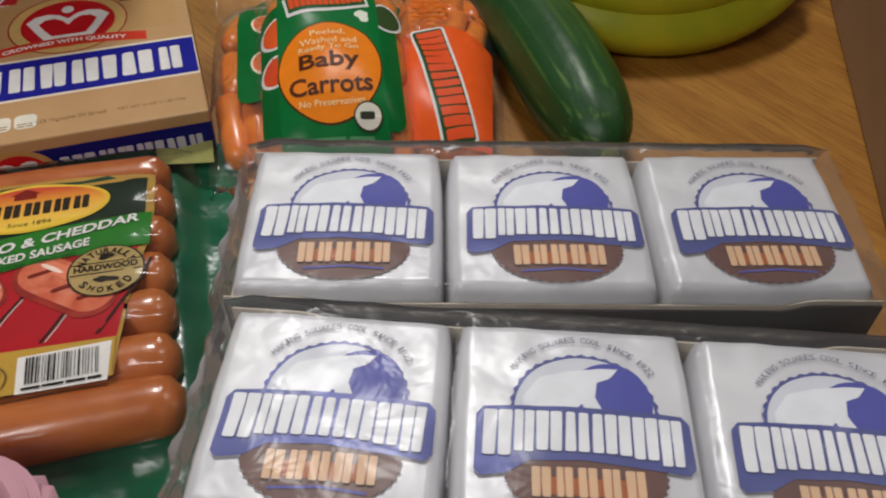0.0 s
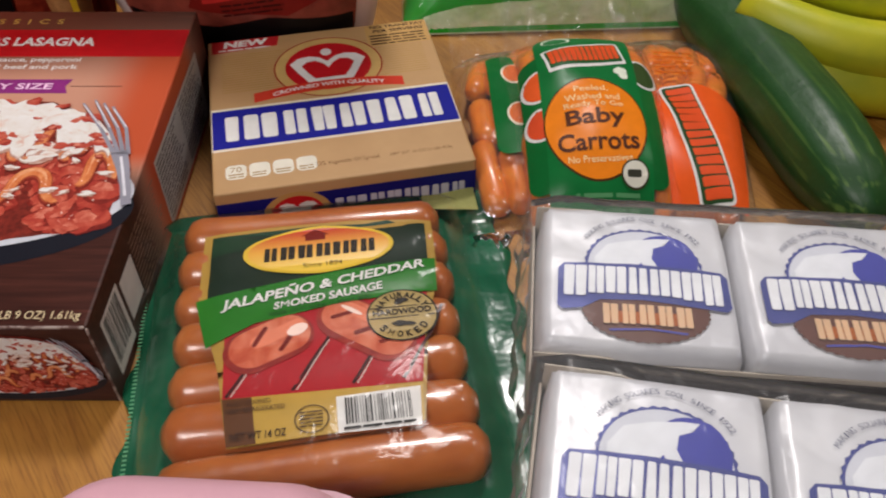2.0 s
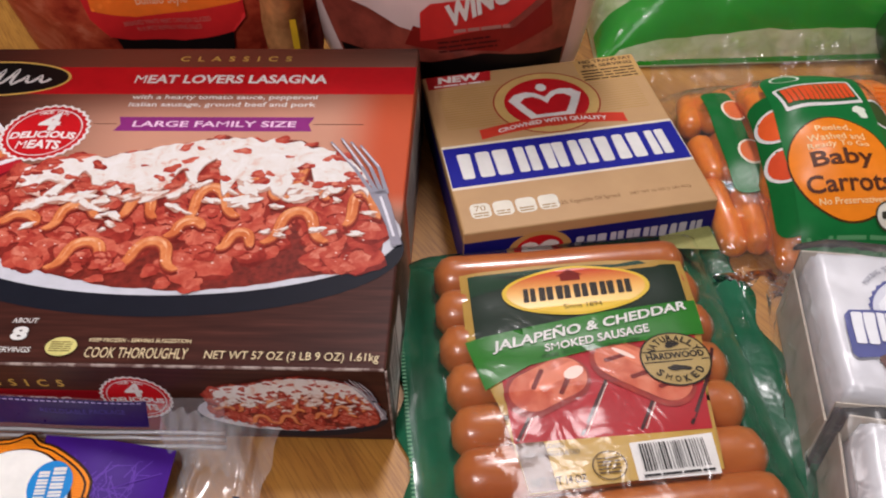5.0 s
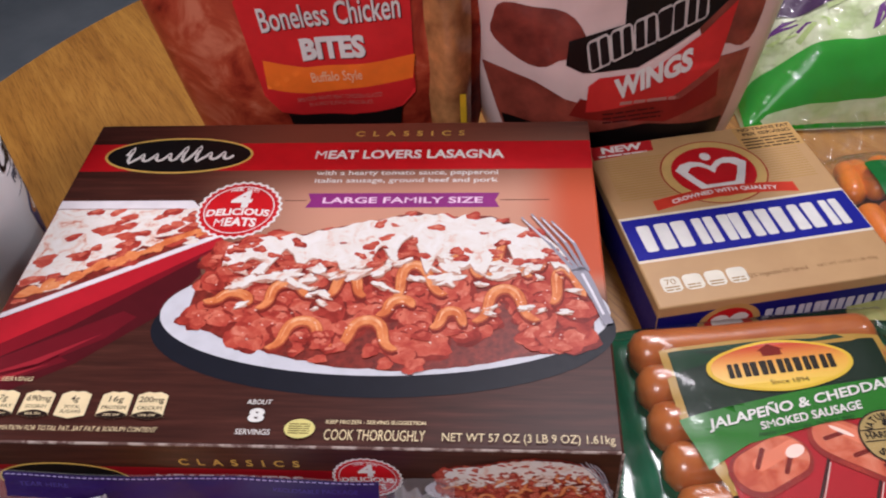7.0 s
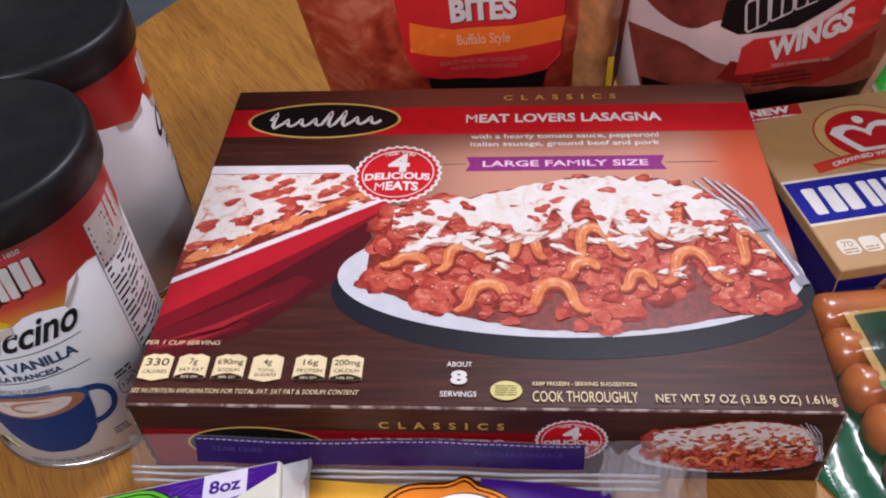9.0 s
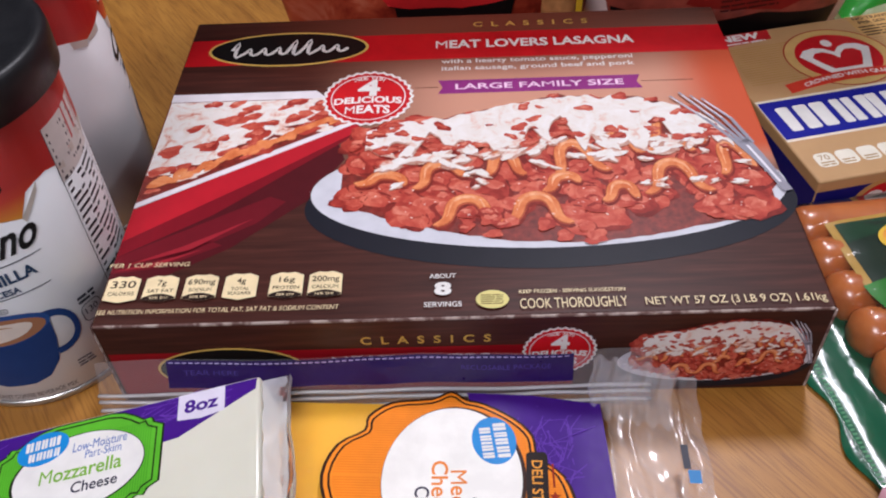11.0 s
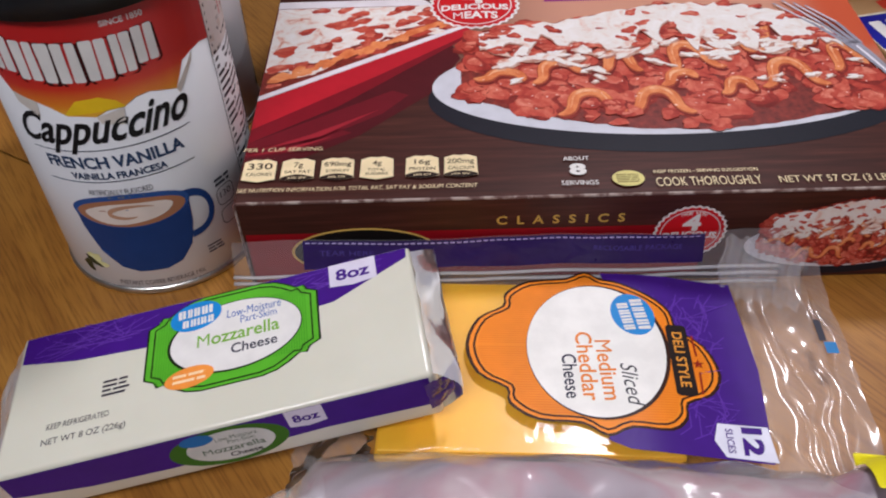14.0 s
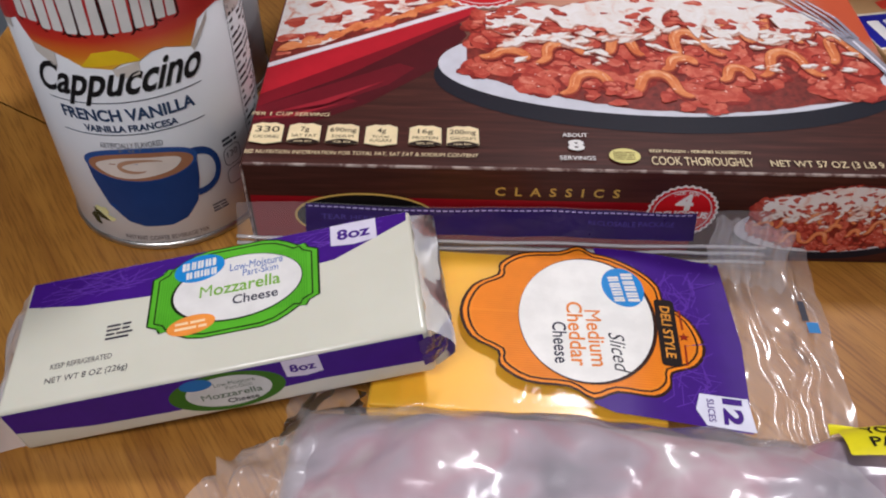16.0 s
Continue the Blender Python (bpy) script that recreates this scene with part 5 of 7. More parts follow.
# ---- sliced cheddar pouch ----
def cheddar():
    ob = thing("sliced_cheddar_pouch", pose(-0.512, 0.128, 0, 0, 0, -3), "clear zip pouch of sliced cheddar with orange and purple label", "cheese")
    rng = random.Random(6)
    slices = plain("cheddar_slices", (0.84, 0.47, 0.03), (0.78, 0.41, 0.022), 25.0, 0.35, coat=0.3, sss=0.05)
    for i in range(7):
        q = rng.uniform(-0.0012, 0.0012)
        part("cheese_slice", box_bm(-0.016 + q, -0.007 + q * 0.6, 0.0012 + 0.0021 * i, 0.100 + q, 0.0795 + q, 0.0031 + 0.0021 * i, 0.0006), slices, ob)

    def level(u):
        k = min(max((u - 84) / 48, 0), 1)
        return 0.0194 - 0.0075 * k * k * (3 - 2 * k)

    def top(u, v, h):
        z = level(u)
        return u / 1000 - 0.001, (v * 0.9 - 3.3) / 1000 + (0.0194 - z) * 0.6, z + h
    pouch = clear_film("pouch_film", ior=1.33, haze=0.005, bump=0.25, scale=40.0, depth=0.003)

    def skin(u, v):
        x, y = -0.02 + 0.185 * u, -0.014 + 0.116 * v
        e = min(u / 0.12, (1 - u) / 0.3, v / 0.1, (1 - v) / 0.08, 1)
        return x, y * 0.93 - 0.003, 0.0015 + (level(x * 1000) - 0.0024) * e ** 0.5 + 0.0012 * noise.noise((x * 45, y * 45, 8)) * (e < 0.98)
    part("pouch_front", grid_bm(80, 60, skin), pouch, ob, "clear glossy pouch film", True)
    purple = [(72, 1), (80, -3), (134, -9), (137, 40), (134, 92), (105, 95.5), (76, 96), (88, 50)]
    printed("pouch_print", [purple], PURPLE, ob, top, 1, "deep purple printed panel", 5.0)
    scr = [ribbon([(x, y), (x + rng.uniform(-9, 9), y + rng.uniform(3, 12)), (x + rng.uniform(-12, 12), y + rng.uniform(8, 18))], 0.5) for x, y in ((rng.uniform(98, 122), rng.uniform(2, 76)) for _ in range(70))]
    printed("pouch_print", scr, ink(92, 50, 160), ob, top, 1.5)

    def shield(k):
        base = [(66, 97), (58, 92.5), (42, 90), (33, 82), (32, 74), (22, 66), (17.5, 50), (22, 34), (33, 26), (34, 18), (44, 10), (60, 8.5), (69, 2.5), (78, 7), (92, 6), (98.5, 12), (100, 20), (110, 25), (115, 36), (111, 52), (101, 62), (99, 73), (92, 82), (80, 90), (72, 92.5)]
        return [(66 + (x - 66) * k, 50 + (y - 50) * k) for x, y in base]

    def smooth(ps):
        out = []
        n = len(ps)
        for i in range(n):
            p0, p1, p2, p3 = (Vector(ps[(i + j) % n]) for j in (-1, 0, 1, 2))
            for q in (0, 0.33, 0.66):
                v = 0.5 * ((2 * p1) + (p2 - p0) * q + (2 * p0 - 5 * p1 + 4 * p2 - p3) * q * q + (3 * p1 - p0 - 3 * p2 + p3) * q ** 3)
                out.append((v.x, v.y))
        return out
    # fine lines across the label, each as long as the label is wide there
    rim, rows = smooth(shield(0.9)), []
    for i in range(62):
        y = 11 + 1.3 * i
        hit = sorted(a[0] + (b[0] - a[0]) * (y - a[1]) / (b[1] - a[1]) for a, b in zip(rim, rim[1:] + rim[:1]) if (a[1] - y) * (b[1] - y) < 0)
        if len(hit) > 1:
            rows.append((hit[0], y, hit[-1], y + 0.45))
    lab = lambda u, v, h: top(17 + (u - 17) * 1.065, v, h)
    printed("pouch_label", [smooth(shield(1.0))], ink(52, 24, 10), ob, lab, 2, "", 5.0)
    printed("pouch_label", [smooth(shield(0.972))], ink(242, 140, 28), ob, lab, 4, "orange printed label", 5.0)
    printed("pouch_label", edge_of(smooth(shield(0.93)), 0.9), ink(52, 24, 10), ob, lab, 8)
    printed("pouch_label", [rect(*row) for row in rows], ink(232, 124, 20), ob, lab, 6, "", 5.0)
    printed("pouch_label", [oval(68.5, 49, 27.5, 38.5, 60)], ink(52, 24, 10), ob, lab, 9, "", 5.0)
    printed("pouch_label", [oval(67.8, 49.2, 26.6, 37.6, 60)], ink(240, 238, 232), ob, lab, 11, "", 5.0)
    printed("pouch_logo", [oval(83.5, 69.5, 8.6, 12.6, 40, 8)], ink(38, 134, 206), ob, lab, 13, "", 5.0)
    printed("pouch_logo", moved(plaques((1.1, 0.7, 0.9, 0.9, 0.5), 0, 2.9, 19, 5, 0, 0, 0.24) + plaques((1, 0.9, 0.4, 0.9, 0.9), 1, -3, 17, 4.4, 0, 0, 0.24), 83.5, 69.5, -82), WHITE, ob, lab, 15)
    printed("pouch_text", line("Sliced", 79.5, 29, 23, 6, 0, 0.3, -86), ink(46, 46, 52), ob, lab, 15)
    printed("pouch_text", line("Medium", 71, 37, 33, 6.4, 0.012, 0, -87) + line("Cheddar", 63.6, 39, 38, 6.4, 0.012, 0, -88), ink(228, 130, 40), ob, lab, 15)
    printed("pouch_text", line("Cheese", 57.2, 33, 24, 5.6, 0.012, 0, -88), ink(40, 40, 60), ob, lab, 15)
    printed("pouch_label", [slab(100, 44, 8.4, 40, 2, 0)], ink(36, 26, 24), ob, lab, 11, "", 5.0)
    printed("pouch_text", line("DELI STYLE", 100, 44, 31, 4.2, 0.015, 0, -90), ink(236, 160, 60), ob, lab, 15)
    star = [((2.6 if k % 2 == 0 else 1.1) * math.sin(k * math.pi / 5) + 106.5, (2.6 if k % 2 == 0 else 1.1) * math.cos(k * math.pi / 5) + 41.6) for k in range(10)]
    printed("pouch_label", [star, ribbon([(106, 58), (106.4, 46)], 0.8), ribbon([(106.4, 37), (106, 25)], 0.8)], ink(150, 40, 16), ob, lab, 13)
    printed("pouch_label", [[(115, 10.5), (134.5, 9), (135.5, -8.4), (116, -6), (112.5, 2)]], ink(226, 226, 240), ob, top, 5, "", 5.0)
    printed("pouch_text", line("12", 127.6, 1.6, 14, 8, 0.05, 0, -94) + line("SLICES", 118.8, 1.8, 12, 3, 0.015, 0, -92), PURPLE, ob, top, 8)
    # zip header, bent up against the carton
    zipm = clear_film("zip_film", tint=(0.95, 0.93, 0.97), haze=0.11, bump=0.5, scale=70.0, depth=0.003, rough=0.12)

    def head(u, v):
        x = -0.088 + 0.243 * u
        y = 0.0795 + 0.052 * x
        return x, y + 0.0105 * v + 0.0008 * math.sin(14 * u) * v, 0.008 + 0.0255 * v ** 0.9 + 0.0014 * noise.noise((x * 40, v * 4, 3))
    part("zip_header", grid_bm(80, 14, head), zipm, ob, "clear crinkled zip header", True)
    for z in (0.12, 0.26, 0.38):
        pts = [head(k / 40, z) for k in range(41)]
        part("zip_track", tube_bm([(a, b - 0.0012, c) for a, b, c in pts], [0.0009] * 41, 8), clear_film("zip_ridge", haze=0.42, bump=0.2), ob, "", True)

    # gathered end of the header, pressed into upright folds
    fold = clear_film("zip_end_film", ior=1.5, haze=0.26, bump=0.5, scale=60.0, depth=0.003, rough=0.14)
    part("zip_end", grid_bm(60, 12, lambda u, v: (0.128 + 0.036 * u + 0.001 * math.sin(9 * v), 0.0835 + 0.0105 * v - 0.0015 - 0.0016 * math.sin(34 * u + 1.5 * v) - 0.004 * u, 0.006 + 0.029 * v - 0.003 * u)), fold, ob, "folded clear end of the zip header", True)

    def strip(u, v):
        x, y, z = head(0.13 + 0.73 * u, 0.48 + 0.52 * v)
        return x, y - 0.0008, z
    part("tear_strip", grid_bm(50, 4, strip), plain("tear_strip_film", (0.022, 0.006, 0.10), (0.016, 0.004, 0.075), 40.0, 0.3, bump=0.5, bump_scale=60.0, depth=0.003), ob, "purple printed tear strip", True)
    hd = lambda u, v, h: (lambda p: (p[0], p[1] - 0.0012 - h, p[2]))(head(u, v))
    printed("tear_dash", [rect(0.135 + 0.012 * i, 0.955, 0.143 + 0.012 * i, 0.975) for i in range(60)], ink(190, 176, 226), ob, hd, 1)
    printed("tear_text", [p for p in moved(line("TEAR HERE", 0, 0, 0.1, 0.09, 0.0), 0.21, 0.78)], ink(84, 70, 140), ob, hd, 1)
    printed("tear_text", [p for p in moved(line("RECLOSABLE PACKAGE", 0, 0, 0.16, 0.08, 0.0), 0.74, 0.78)], ink(84, 70, 140), ob, hd, 1)
    # side fins
    fin = clear_film("side_fin_film", ior=1.7, haze=0.17, bump=0.08, scale=22.0, depth=0.006, rough=0.15)

    def fn(u, v):
        x = 0.136 + 0.04 * u
        return x + 0.003 * noise.noise((u * 4, v * 9, 2)), -0.016 + 0.112 * v - 0.02 * u * (0.5 - v), 0.004 + 0.004 * math.sin(u * 7) ** 2 * (0.4 + v) + 0.0022 * abs(math.sin(u * 15 + 3 * noise.noise((u * 2, v * 4, 9)))) + 0.0014 * noise.noise((u * 4, v * 6, 4)) + 0.003
    part("side_fin", grid_bm(56, 70, fn), fin, ob, "crinkled clear pouch edge", True)
    printed("side_mark", [rect(166, 46, 171, 52)], ink(60, 130, 190), ob, flat_face(0.0125), 0)
    printed("side_mark", [rect(164.5, 52.5, 167.5, 64)], ink(60, 60, 70), ob, flat_face(0.0125), 0)

    def lf(u, v):
        x = -0.02 - 0.03 * u
        return x + 0.003 * noise.noise((u * 4, v * 9, 7)), -0.022 + 0.03 * v, 0.002 + 0.004 * abs(math.sin(u * 5 + v * 3))
    part("side_fin", grid_bm(20, 20, lf), fin, ob, "", True)


cheddar()

# ---- coffee canisters ----
def coffee_label():
    """White canister label: red field above, sunrise glow, pale mountain edge."""
    m, t, p = nodes_of("canister_label_print")
    sp = t.nodes.new("ShaderNodeSeparateXYZ")
    vec = coords(t)
    t.links.new(vec, sp.inputs[0])
    t.links.new(ramp(t, noisy(t, vec, 30.0), [(0.3, (0.73, 0.74, 0.76)), (0.7, (0.78, 0.79, 0.81))]), p.inputs["Base Color"])
    p.inputs["Roughness"].default_value = 0.35
    p.inputs["Coat Weight"].default_value = 0.2
    return m


LABEL_WHITE = coffee_label()
LID = plain("black_lid_plastic", (0.012, 0.012, 0.014), (0.016, 0.016, 0.018), 80.0, 0.4, spec=0.25)
TIN = plain("tin_rim", (0.62, 0.61, 0.58), (0.5, 0.49, 0.46), 90.0, 0.3, metal=1.0)


def glow_print():
    m, t, p = nodes_of("sunrise_print")
    sp = t.nodes.new("ShaderNodeSeparateXYZ")
    t.links.new(coords(t), sp.inputs[0])
    mr = node(t, "ShaderNodeMapRange", From_Min=0.100, From_Max=0.119)
    t.links.new(sp.outputs[2], mr.inputs[0])
    t.links.new(ramp(t, mr.outputs[0], [(0.0, (0.80, 0.50, 0.03)), (0.35, (0.72, 0.22, 0.015)), (0.75, (0.58, 0.035, 0.014)), (1.0, (0.50, 0.016, 0.014))]), p.inputs["Base Color"])
    p.inputs["Roughness"].default_value = 0.35
    return m


GLOW = glow_print()
CAN_R, CAN_H = 0.0488, 0.160


def canister(m, label):
    ob = thing("coffee_canister", m, label, "canister", "coffee canisters")
    R, H = CAN_R, CAN_H
    part("body", lathe_bm([(R - 0.002, 0.0005), (R, 0.003), (R, H - 0.006), (R - 0.004, H - 0.0055)], 96), LABEL_WHITE, ob, "", True)
    part("bottom_rim", lathe_bm([(R - 0.001, 0), (R + 0.0009, 0.0008), (R + 0.0011, 0.002), (R + 0.0007, 0.0036), (R - 0.001, 0.004)], 96), TIN, ob, "", True)
    lid = part("lid", lathe_bm([(R + 0.001, H - 0.016), (R + 0.003, H - 0.0155), (R + 0.0033, H - 0.003), (R + 0.0028, H + 0.0005), (R + 0.001, H + 0.0022), (R - 0.002, H + 0.0022), (R - 0.004, H - 0.001), (0.004, H - 0.0012)], 96), LID, ob, "black plastic snap-on lid", True)
    wrap = lambda u, v, h: ((R + 0.0002 + h) * math.sin(u / (1000 * R)), -(R + 0.0002 + h) * math.cos(u / (1000 * R)), v / 1000)
    rng = random.Random(3)
    F = 5.0
    full = 1000 * math.pi * R
    # mountain edge between the red field and the white label
    ridge = []
    for k in range(57):
        u = -full + 2 * full * k / 56
        ridge.append((u, 111 + 7 * noise.noise((u * 0.045, 3.1, 0)) + 3 * noise.noise((u * 0.13, 1.0, 0)) + (9 if abs(u) > 34 else 0) - 5 * math.exp(-(u / 14) ** 2)))
    base = wrap
    wrap = lambda u, v, h: base(u, v - 4 * min(1, v / 40), h)
    printed("label_red", [[(a, c), (b, d), (b, 148), (a, 148)] for (a, c), (b, d) in zip(ridge, ridge[1:])], GLOW, ob, wrap, 1, "red and orange sunrise print", F)
    printed("label_sun", [[(-12, 106.5), (12, 108), (9, 111.5), (3, 114), (-6, 113)]], ink(236, 196, 30), ob, wrap, 2, "", F)
    shade = []
    for (a, c), (b, d) in zip(ridge[::2], ridge[2::2]):
        if rng.random() < 0.7:
            shade.append([(a, c), (b, d), (b - 1, d - rng.uniform(3, 9)), (a + 1, c - rng.uniform(2, 5))])
    printed("label_mountain", shade, ink(214, 206, 196), ob, wrap, 1.5, "", F)
    printed("brand_name", plaques((1.1, 1, 0.5, 1, 1, 0.8, 0.9), -2, 131, 66, 17, -1, 0, 0.14, -3, -2, 9, 0.9), ink(60, 16, 14), ob, wrap, 3, step=4e-7)
    printed("brand_name", moved(plaques((1.1, 1, 0.5, 1, 1, 0.8, 0.9), -2, 131, 66, 17, -1, 0, 0.14, -3, -2, 9), -0.5, 0.6), WHITE, ob, wrap, 5)
    printed("label_text", line("SINCE 1850", 20, 143.5, 16, 2.4, 0.02), WHITE, ob, wrap, 3)
    printed("label_text", line("Cappuccino", 0, 98, 73, 20, 0.022, 0.62, 2.5), ink(28, 26, 28), ob, wrap, 2)
    printed("label_rule", [ribbon([(-34 + 4 * k, 88 + 0.15 * k) for k in range(18)], 0.35), ribbon([(-32 + 4 * k, 72 + 0.1 * k) for k in range(17)], 0.35)], ink(90, 96, 110), ob, wrap, 2)
    printed("label_text", line("FRENCH VANILLA", 0, 83, 58, 6.2, 0.03, 0, 1.2) + line("VAINILLA FRANCESA", 0, 76, 40, 3.6, 0.03, 0, 0.8), ink(52, 72, 104), ob, wrap, 2)
    printed("label_text", line("ARTIFICIALLY FLAVORED", -2, 67, 27, 3, 0) + bars(rng, -12, 63.2, 8, 64.8, 1, 0.8, 0.05), ink(110, 112, 120), ob, wrap, 2)
    # blue cup
    F2 = lambda u, v, h: wrap(u * 1.05, 17 + (v - 13.5) * 1.26, h)
    cup = [(-25, 45), (-24, 36), (-20, 24), (-13, 16), (-6, 13.5), (6, 13.5), (13, 16), (19, 23), (22, 34), (23, 45)]
    printed("label_cup", [cup], ink(34, 62, 118), ob, F2, 2, "printed blue coffee cup", F)
    printed("label_cup", [ribbon([(20 + 11.5 * math.sin(a) ** 0.8, 36.5 - 9.5 * math.cos(a)) for a in (math.pi * k / 16 for k in range(17))], lambda q: 3.4 - 0.8 * math.sin(math.pi * q))], ink(36, 66, 124), ob, F2, 2.2, "", F)
    printed("label_cup", [oval(-1, 44.5, 24.4, 7.4, 48)], ink(48, 84, 148), ob, F2, 2.8, "", F)
    printed("label_cup", [oval(-1, 43.6, 22.4, 6.2, 48)], ink(168, 116, 84), ob, F2, 3.4, "", F)
    printed("label_cup", [blob(rng, -2, 43.4, 18, 4.6, 0, 0.08, 30)], ink(230, 216, 204), ob, F2, 4, "", F)
    printed("label_cup", [ribbon([(-1 + (12 - 7 * k / 20) * math.cos(0.6 + 4.6 * k / 20), 43.4 + (3.4 - 1.6 * k / 20) * math.sin(0.6 + 4.6 * k / 20)) for k in range(21)], lambda q: 0.3 + 1.5 * math.sin(math.pi * q))], ink(190, 146, 116), ob, F2, 8, "", F)
    printed("label_flower", [blob(rng, -29, 20, 4.4, 2.2, -30, 0.3), blob(rng, -33, 16, 3, 3.6, 10, 0.3)], ink(60, 62, 40), ob, wrap, 2)
    printed("label_flower", [blob(rng, -27, 24, 4, 2.6, 20, 0.4), blob(rng, -24, 20, 3, 2, -20, 0.4)], ink(226, 222, 160), ob, wrap, 2.4)
    printed("label_text", line("INSTANT COFFEE BEVERAGE MIX", 2, 8.6, 40, 3) + line("MEZCLA PARA PREPARAR BEBIDA DE CAF\u00c9 INSTANT\u00c1NEO", 2, 4.6, 66, 2.8) + bars(rng, 26, 17, 34, 23, 3, 0.5), ink(104, 100, 108), ob, wrap, 2)
    printed("label_tab", edge_of(slab(42, 46, 10, 10, 3), 0.4) + edge_of(slab(42, 34, 10, 10, 3), 0.4), ink(96, 98, 108), ob, wrap, 2)
    printed("label_text", line("130", 42, 47, 6.4, 3.4) + bars(rng, 37.5, 52, 47, 57, 2, 0.6, 0.1), ink(70, 72, 82), ob, wrap, 2)
    wrap = base
    # facts panel on the canister's side, small print round the back
    printed("label_panel", edge_of(rect(55, 20, 84, 132), 0.4), ink(60, 60, 66), ob, wrap, 2)
    printed("label_panel", [rect(55, 106, 84, 132)], WHITE, ob, wrap, 1.8, "", F)
    printed("label_text", bars(rng, 56.5, 22, 82.5, 130, 30, 0.4, 0.3), ink(56, 56, 62), ob, wrap, 2.4)
    printed("label_text", bars(rng, 96, 24, 128, 96, 14, 0.3, 0.5) + bars(rng, 134, 24, 150, 60, 8, 0.35, 0.4), ink(96, 96, 104), ob, wrap, 2)
    return ob


canister(pose(-0.6415, 0.2685, 0, 0, 0, 8), "white and red cappuccino canister with black lid beside lasagne carton")
canister(pose(-0.6595, 0.3695, 0, 0, 0, 137), "white and red cappuccino canister with black lid turned away")

# ---- stand-up frozen food bags ----
BAGGLOSS = 0.36


def bag_front(W, H, T, seed, foot):
    """The front sheet of a filled stand-up bag: returns a place for millimetres across (from its middle) and up."""
    def at(u, v, h):
        a, b = max(-1, min(1, u / (500 * W))), max(0.0, min(1.0, v / (1000 * H)))
        belly = (1 - abs(a) ** 2.6) ** 0.75 * (math.sin(math.pi * min(1, 0.12 + 0.88 * b ** 0.7)) ** 0.6)
        y = -T * belly
        y -= 0.005 * noise.noise((u * 0.02 + seed, v * 0.02, 1.5)) * belly + 0.001 * noise.noise((u * 0.05 + seed, v * 0.04, 0.5)) * belly
        return u / 1000 * (foot + (1 - foot) * min(1, 1.8 * b) ** 0.7), y - 2.5 * h - (0.0004 if h > 0 else 0), v / 1000
    return at


def food_bag(name, m, label, W, H, T, seed, base, foot=0.8):
    ob = thing(name, m, label, "bag")
    at = bag_front(W, H, T, seed, foot)
    part("bag_front", grid_bm(90, 100, lambda u, v: at((u - 0.5) * 1000 * W, v * 1000 * H, 0)), base, ob, "", True)
    part("bag_back", grid_bm(24, 24, lambda u, v: (lambda p: (p[0], -p[1] * 0.8, p[2]))(at((u - 0.5) * 1000 * W, v * 1000 * H, 0))), base, ob, "", True)
    return ob, at


def chicken_bites():
    skin = mottled("bag_photo_chicken", [(0.30, (0.13, 0.010, 0.007)), (0.42, (0.32, 0.034, 0.016)), (0.54, (0.48, 0.075, 0.032)), (0.68, (0.66, 0.20, 0.11))], 24.0, 0.9, 0.0, 0.3)
    W, H = 0.226, 0.26
    ob, at = food_bag("chicken_bites_bag", pose(-0.446, 0.507, 0.001, 5, 0, 1), "red frozen chicken bites bag standing behind lasagne carton", W, H, 0.030, 2, skin)
    rng = random.Random(12)
    F = 4.0
    body = at
    at = lambda u, v, h: body(u * 0.9 + 9, v * 0.94 + 22 * min(1, v / 40), h)
    printed("bag_label", [[(-36, 4), (44, 4), (50, 46), (-42, 46)]], ink(26, 18, 18), ob, at, 8, "", F)
    printed("bag_label", [[(-56, 58), (-46, 44), (-30, 40), (10, 39), (50, 46), (60, 56), (56, 142), (30, 150), (-40, 140), (-60, 128)]], ink(216, 42, 44, 0.35), ob, at, 9, "red printed name panel", F)
    printed("bag_label", [[(-52, 64), (-20, 59), (58, 68), (60, 86), (20, 82), (-20, 80), (-50, 86)]], ink(250, 122, 40, 0.35), ob, at, 10, "", F)
    printed("bag_label", [oval(-40, 148, 20, 12, 30), [(-52, 146), (58, 152), (60, 196), (-50, 190)]], ink(30, 20, 20), ob, at, 11, "", F)
    printed("bag_logo", [p for p in edge_of(oval(-38, 149, 8, 8, 24), 4)], ink(226, 216, 210), ob, at, 12)
    sh = line("Boneless Chicken", 2, 118, 96, 17, 0.012, 0, 4) + line("BITES", 2, 94, 46, 16, 0.05, 0, 3)
    printed("bag_text", moved(sh, 0.8, -0.8), ink(80, 14, 18), ob, at, 12)
    printed("bag_text", sh, WHITE, ob, at, 14)
    printed("bag_text", line("Buffalo Style", 2, 72, 38, 10, 0.01, 0, 3), ink(246, 190, 150), ob, at, 14)
    printed("bag_text", line("BREADED WHITE MEAT CHICKEN GLAZED", 2, 56, 66, 3.6, 0, 0, 3) + line("IN A SPICY BUFFALO WING SAUCE", 2, 50.5, 50, 3.6, 0, 0, 3), ink(206, 120, 110), ob, at, 14)


chicken_bites()


